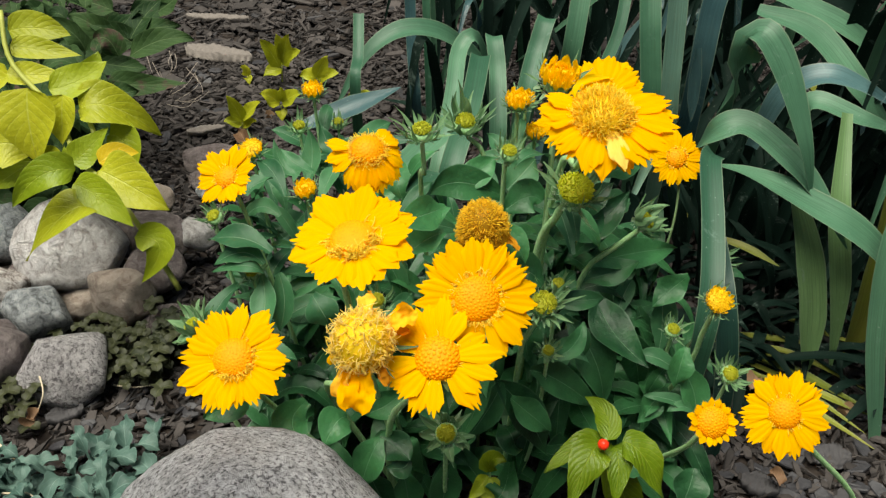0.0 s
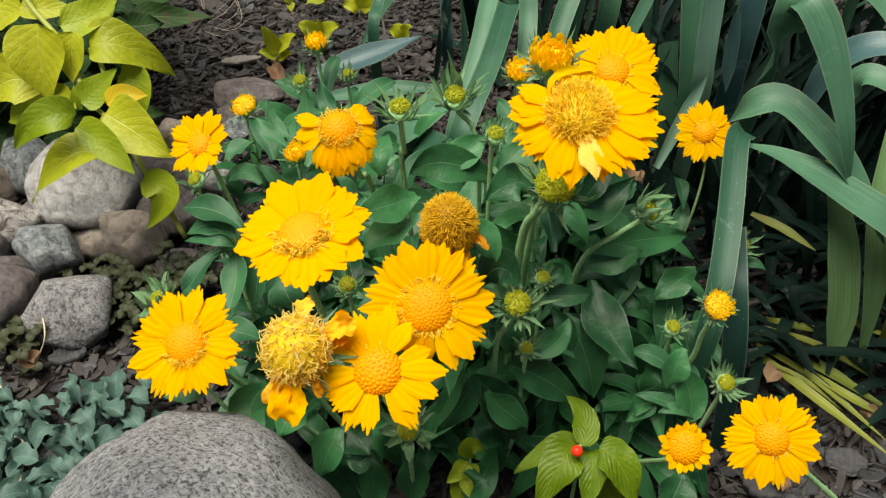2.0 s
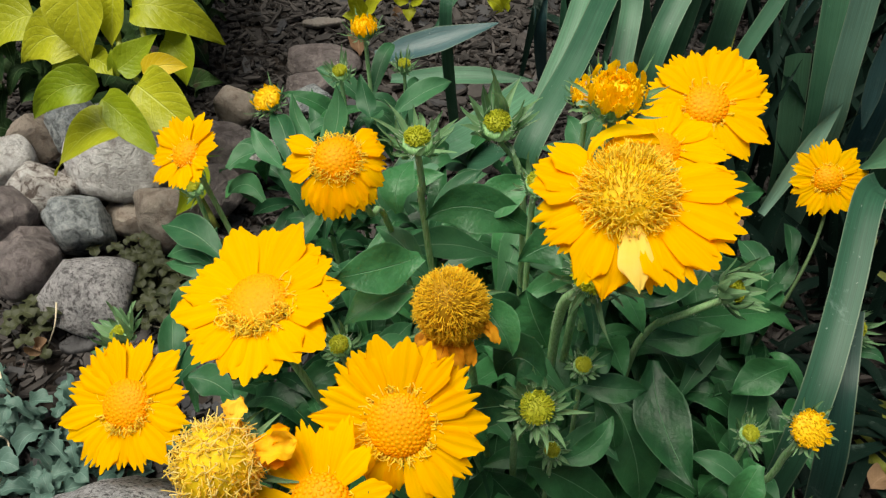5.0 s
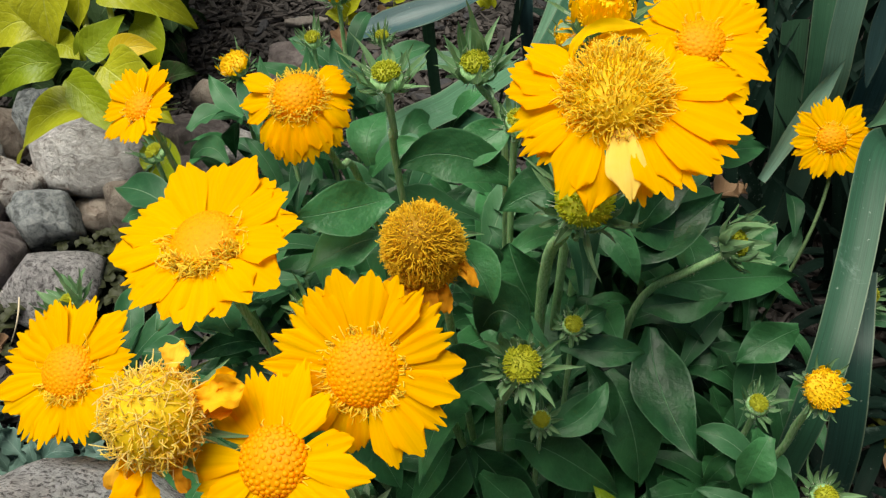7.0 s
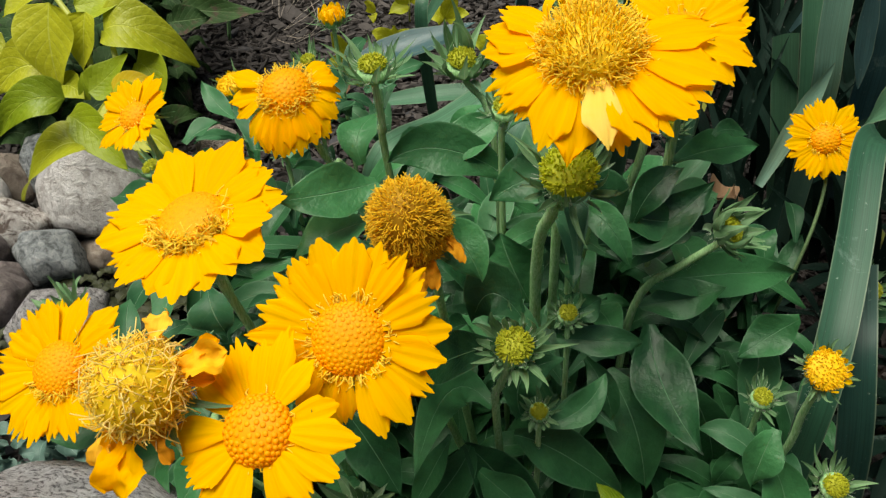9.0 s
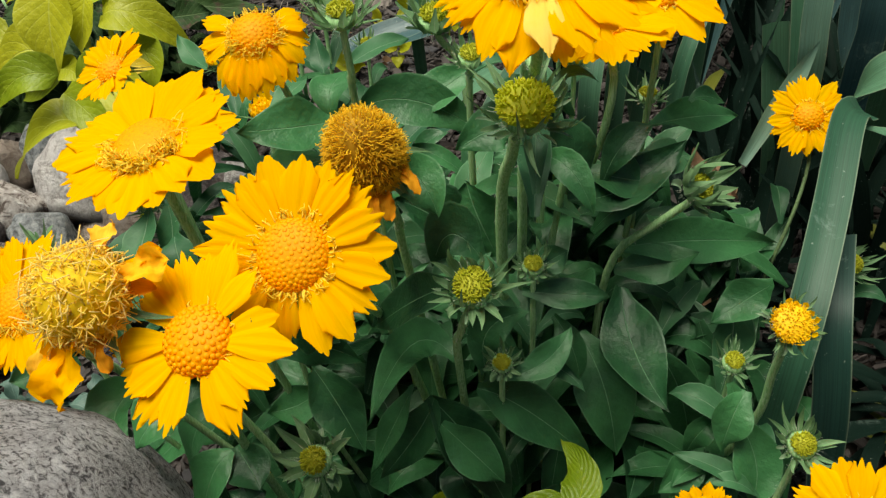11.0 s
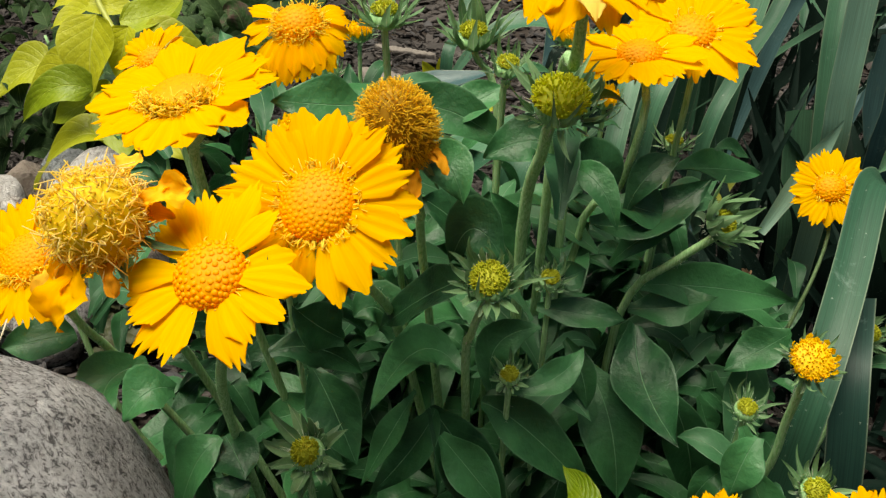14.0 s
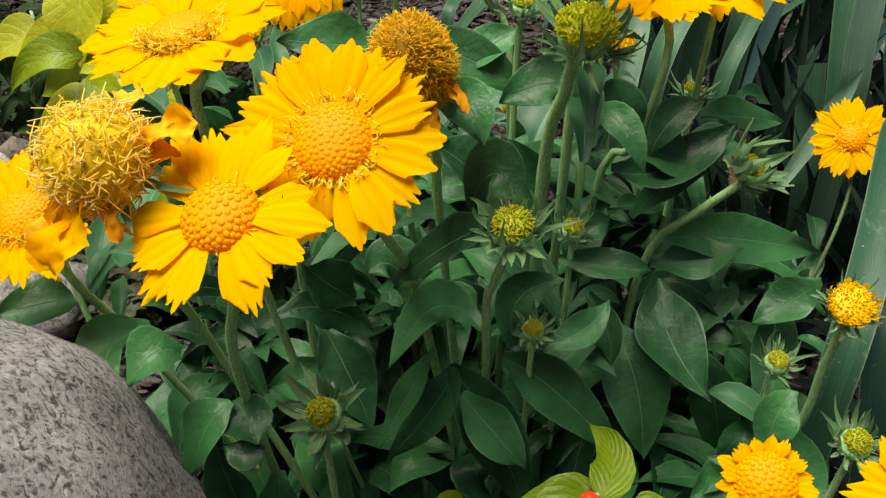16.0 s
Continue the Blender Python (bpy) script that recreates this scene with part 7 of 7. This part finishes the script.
stem(sprout, [(-0.206, 1.332, 0.020), (-0.208, 1.332, 0.010), (-0.209, 1.332, 0.000)], 0.0012, 0.0016, stem_lime)
sprout = thing("small_seedling", (-0.324, 1.354, 0.000), "tiny yellow-green seedling in dark mulch", "seedling", "seedlings in the mulch")
leaf(sprout, (-0.324, 1.354, 0.015), (-0.327, 1.348, 0.030), (-0.331, 1.342, 0.037), 0.016, leaf_lime, shape="ovate", n=8)
leaf(sprout, (-0.325, 1.354, 0.012), (-0.322, 1.348, 0.013), (-0.320, 1.342, 0.005), 0.014, leaf_lime, shape="ovate", n=8)
stem(sprout, [(-0.325, 1.354, 0.014), (-0.325, 1.354, 0.007), (-0.324, 1.354, 0.000)], 0.0012, 0.0016, stem_lime)
sprout = thing("small_seedling", (-0.138, 1.268, 0.000), "fallen-looking yellow-green seedling by the daylily", "seedling", "seedlings in the mulch")
leaf(sprout, (-0.129, 1.268, 0.005), (-0.139, 1.262, 0.019), (-0.149, 1.256, 0.025), 0.030, leaf_lime, shape="ovate", n=8)
leaf(sprout, (-0.129, 1.268, 0.010), (-0.121, 1.262, 0.024), (-0.114, 1.256, 0.030), 0.020, leaf_lime, shape="ovate", n=8)
stem(sprout, [(-0.129, 1.268, 0.007), (-0.134, 1.268, 0.004), (-0.138, 1.268, 0.000)], 0.0012, 0.0016, stem_lime)


# ---- loose pieces ----

def chunk(name, a, b, width, thick, material, label, category, seed):
    """A split, weathered piece of bark lying on the mulch."""
    r = random.Random(seed)
    a, b = np.asarray(a, float), np.asarray(b, float)
    n, cols = 30, 16
    V = []
    d = unit(b - a)
    s = unit(np.cross(d, (0, 0, 1)))
    grain = [r.uniform(-1, 1) for _ in range(cols)]
    for i in range(n):
        v = i / (n - 1)
        w = width * (0.12 + 0.88 * math.sin(math.pi * min(1, v * 0.98 + 0.01)) ** 0.7 * (1 - 0.35 * v)) * (1 + 0.30 * noise.noise(Vector((v * 7, seed * 3.1, 0.5))))
        for k in range(cols):
            q = 2 * math.pi * k / cols
            V.append(a + (b - a) * v + s * (math.cos(q) * w * (0.5 + 0.06 * grain[k])) + np.array((0, 0, thick * 0.5 * max(-1, min(0.6, math.sin(q) * 1.4)) + (0.22 * grain[k] + r.uniform(-0.10, 0.10)) * thick)))
    F = grid_faces(n, cols, True) + [tuple(range(cols - 1, -1, -1)), tuple(range((n - 1) * cols, n * cols))]
    return tagged(solid(name, np.array(V), F, material, None), label, category)


def strand(points, radius, material, label, name="dry_stalk", category="dry stalk"):
    V, F = tube(spline(points, 16), radius, radius * 0.6, 6)
    return tagged(solid(name, V, F, material, None), label, category)

chunk("bark_slab", (-0.455, 1.476, 0.012), (-0.332, 1.433, 0.012), 0.045, 0.022, wood_pale, "large weathered grey-brown bark slab on the mulch", "bark", 1)
chunk("bark_slab", (-0.496, 1.644, 0.010), (-0.373, 1.629, 0.010), 0.03, 0.016, wood_pale, "pale weathered strip of bark", "bark", 2)
chunk("bark_slab", (-0.374, 0.583, 0.008), (-0.343, 0.598, 0.008), 0.022, 0.012, mulch_grey, "grey bark strip beside the granite cobble", "bark", 3)
chunk("bark_slab", (0.333, 0.541, 0.008), (0.366, 0.535, 0.008), 0.03, 0.012, mulch_grey, "flat grey bark slab under the low flower", "bark", 4)
chunk("bark_slab", (0.261, 0.513, 0.008), (0.290, 0.498, 0.008), 0.028, 0.012, mulch_grey, "flat grey bark slab in the mulch", "bark", 5)
chunk("bark_slab", (-0.380, 1.162, 0.010), (-0.326, 1.180, 0.010), 0.022, 0.01, wood_pale, "brown bark strip behind the stones", "bark", 6)
strand([(-0.393, 0.626, 0.045), (-0.370, 0.587, 0.040), (-0.387, 0.581, 0.006)], 0.0009, straw, "dry straw stalk leaning against the granite cobble")
strand([(-0.325, 0.630, 0.008), (-0.304, 0.627, 0.008), (-0.283, 0.631, 0.008)], 0.0009, straw, "dry straw stalk lying on the mulch")
strand([(-0.366, 0.479, 0.030), (-0.336, 0.471, 0.035), (-0.322, 0.432, 0.030)], 0.0009, straw, "dry straw stalk in the blue-green leaves")
strand([(-0.397, 0.539, 0.030), (-0.378, 0.521, 0.030), (-0.371, 0.520, 0.020)], 0.0010, straw, "thin dry stalk in the blue-green leaves")
strand([(-0.494, 1.401, 0.020), (-0.443, 1.288, 0.030), (-0.481, 1.389, 0.010)], 0.0005, root_grey, "pale dry root lying on the mulch", "dry_root", "root")
strand([(-0.478, 1.451, 0.020), (-0.447, 1.354, 0.030), (-0.462, 1.354, 0.010)], 0.0005, root_grey, "pale dry root lying on the mulch", "dry_root", "root")
strand([(-0.431, 1.378, 0.020), (-0.389, 1.288, 0.030), (-0.424, 1.268, 0.010)], 0.0005, root_grey, "pale dry root lying on the mulch", "dry_root", "root")
strand([(-0.411, 1.354, 0.020), (-0.375, 1.256, 0.030), (-0.412, 1.258, 0.010)], 0.0005, root_grey, "pale dry root lying on the mulch", "dry_root", "root")
strand([(-0.465, 1.438, 0.020), (-0.443, 1.366, 0.030), (-0.458, 1.366, 0.010)], 0.0005, root_grey, "pale dry root lying on the mulch", "dry_root", "root")
strand([(-0.510, 1.426, 0.020), (-0.478, 1.343, 0.030), (-0.480, 1.359, 0.010)], 0.0005, root_grey, "pale dry root lying on the mulch", "dry_root", "root")
strand([(-0.431, 1.267, 0.020), (-0.407, 1.288, 0.030), (-0.418, 1.401, 0.010)], 0.0005, root_grey, "pale dry root lying on the mulch", "dry_root", "root")
strand([(-0.427, 1.237, 0.020), (-0.388, 1.206, 0.030), (-0.391, 1.289, 0.010)], 0.0005, root_grey, "pale dry root lying on the mulch", "dry_root", "root")
strand([(-0.470, 1.438, 0.020), (-0.459, 1.378, 0.030), (-0.456, 1.377, 0.010)], 0.0005, root_grey, "pale dry root lying on the mulch", "dry_root", "root")
strand([(-0.417, 1.401, 0.020), (-0.415, 1.320, 0.030), (-0.441, 1.299, 0.010)], 0.0005, root_grey, "pale dry root lying on the mulch", "dry_root", "root")
strand([(-0.418, 1.251, 0.020), (-0.379, 1.226, 0.030), (-0.377, 1.310, 0.010)], 0.0005, root_grey, "pale dry root lying on the mulch", "dry_root", "root")
litter = leaf(None, (0.291, 0.603, 0.030), (0.299, 0.613, 0.030), (0.305, 0.616, 0.030), 0.017, leaf_dry, (0, -0.3, 0.9), 0.8, 60, "ovate", 0.2, "dry_leaf")
tagged(litter, "curled pale brown dry leaf on old stalks", "dry leaf")
litter = leaf(None, (0.287, 0.495, 0.020), (0.286, 0.507, 0.020), (0.283, 0.511, 0.020), 0.014, leaf_dry, (0, -0.3, 0.9), 0.8, 60, "ovate", 0.2, "dry_leaf")
tagged(litter, "crumpled pale dry flower on the mulch", "dry leaf")
litter = leaf(None, (0.373, 0.572, 0.020), (0.372, 0.582, 0.020), (0.369, 0.584, 0.020), 0.018, leaf_dry, (0, -0.3, 0.9), 0.8, 60, "ovate", 0.2, "dry_leaf")
tagged(litter, "crumpled brown dry leaf on the mulch", "dry leaf")
litter = leaf(None, (0.148, 0.655, 0.200), (0.156, 0.664, 0.200), (0.163, 0.664, 0.200), 0.020, leaf_dry, (0, -0.3, 0.9), 0.8, 60, "ovate", 0.2, "dry_leaf")
tagged(litter, "curled brown dry leaf among the green", "dry leaf")
litter = leaf(None, (0.361, 1.286, 0.050), (0.370, 1.288, 0.050), (0.374, 1.264, 0.050), 0.030, leaf_dry, (0, -0.3, 0.9), 0.8, 60, "ovate", 0.2, "dry_leaf")
tagged(litter, "tan dry leaf under the daylily", "dry leaf")
litter = leaf(None, (0.424, 1.308, 0.050), (0.434, 1.310, 0.050), (0.436, 1.286, 0.050), 0.030, leaf_dry, (0, -0.3, 0.9), 0.8, 60, "ovate", 0.2, "dry_leaf")
tagged(litter, "tan dry leaf in the daylily shade", "dry leaf")
litter = leaf(None, (0.369, 1.137, 0.050), (0.379, 1.156, 0.050), (0.383, 1.152, 0.050), 0.025, leaf_dry, (0, -0.3, 0.9), 0.8, 60, "ovate", 0.2, "dry_leaf")
tagged(litter, "orange-brown dry leaf in the daylily shade", "dry leaf")
litter = leaf(None, (0.165, 0.694, 0.060), (0.171, 0.697, 0.060), (0.177, 0.692, 0.060), 0.025, leaf_dry, (0, -0.3, 0.9), 0.8, 60, "ovate", 0.2, "dry_leaf")
tagged(litter, "brown dry leaf under the green leaves", "dry leaf")
litter = leaf(None, (0.173, 0.795, 0.100), (0.178, 0.805, 0.100), (0.184, 0.804, 0.100), 0.020, leaf_dry, (0, -0.3, 0.9), 0.8, 60, "ovate", 0.2, "dry_leaf")
tagged(litter, "reddish dry leaf behind the clump", "dry leaf")
litter = leaf(None, (-0.274, 1.090, 0.020), (-0.290, 1.131, 0.020), (-0.302, 1.153, 0.020), 0.020, leaf_dry, (0, -0.3, 0.9), 0.8, 60, "ovate", 0.2, "dry_leaf")
tagged(litter, "yellowing dry leaf on the mulch", "dry leaf")
litter = leaf(None, (-0.371, 0.561, 0.030), (-0.376, 0.565, 0.030), (-0.377, 0.561, 0.030), 0.018, leaf_dry, (0, -0.3, 0.9), 0.8, 60, "ovate", 0.2, "dry_leaf")
tagged(litter, "small brown dry leaf on the blue-green leaves", "dry leaf")
litter = leaf(None, (-0.270, 1.222, 0.000), (-0.266, 1.223, 0.000), (-0.256, 1.207, 0.000), 0.020, leaf_dry, (0, -0.3, 0.9), 0.8, 60, "ovate", 0.2, "dry_leaf")
tagged(litter, "fallen yellow leaf on the mulch", "dry leaf")


# ---- broad bark flakes that can be told apart ----
def flake_mesh(seed):
    """One splintered flake: an uneven seven-cornered slab with a worn upper edge."""
    r = random.Random(seed)
    n = 7
    ring = [(math.cos(2 * math.pi * k / n) * r.uniform(0.75, 1.15), math.sin(2 * math.pi * k / n) * r.uniform(0.42, 0.70)) for k in range(n)]
    V = [(x * 0.9, y * 0.88, 0.13 + r.uniform(-0.03, 0.03)) for x, y in ring] + [(x, y, 0.05) for x, y in ring] + [(x * 0.95, y * 0.95, -0.12) for x, y in ring]
    F = [tuple(range(n))] + [(a * n + n + k, a * n + n + (k + 1) % n, a * n + (k + 1) % n, a * n + k) for a in (0, 1) for k in range(n)]
    me = bpy.data.meshes.new("bark_flake")
    me.from_pydata(V, [], F)
    me.materials.append(flake_bark)
    return me


def scatter_flakes(count, seed, box, small, large, shapes):
    r = random.Random(seed)
    for k in range(count):
        x, y = r.uniform(box[0], box[1]), r.uniform(box[2], box[3])
        ob = new("bark_flake", r.choice(shapes))
        ob.parent = ground
        size = r.uniform(small, large)
        ob.location = (x, y, ground_height(x, y) + 0.003 + size * 0.12)
        ob.rotation_euler = (r.gauss(0, 0.20), r.gauss(0, 0.20), r.uniform(0, 6.283))
        ob.scale = (size, size, size)


flake_shapes = [flake_mesh(300 + k) for k in range(9)]
scatter_flakes(150, 21, (0.21, 0.50, 0.40, 0.62), 0.007, 0.015, flake_shapes)
scatter_flakes(90, 22, (-0.36, -0.20, 0.50, 0.64), 0.005, 0.011, flake_shapes)
scatter_flakes(50, 23, (-0.42, -0.14, 0.94, 1.50), 0.008, 0.017, flake_shapes)
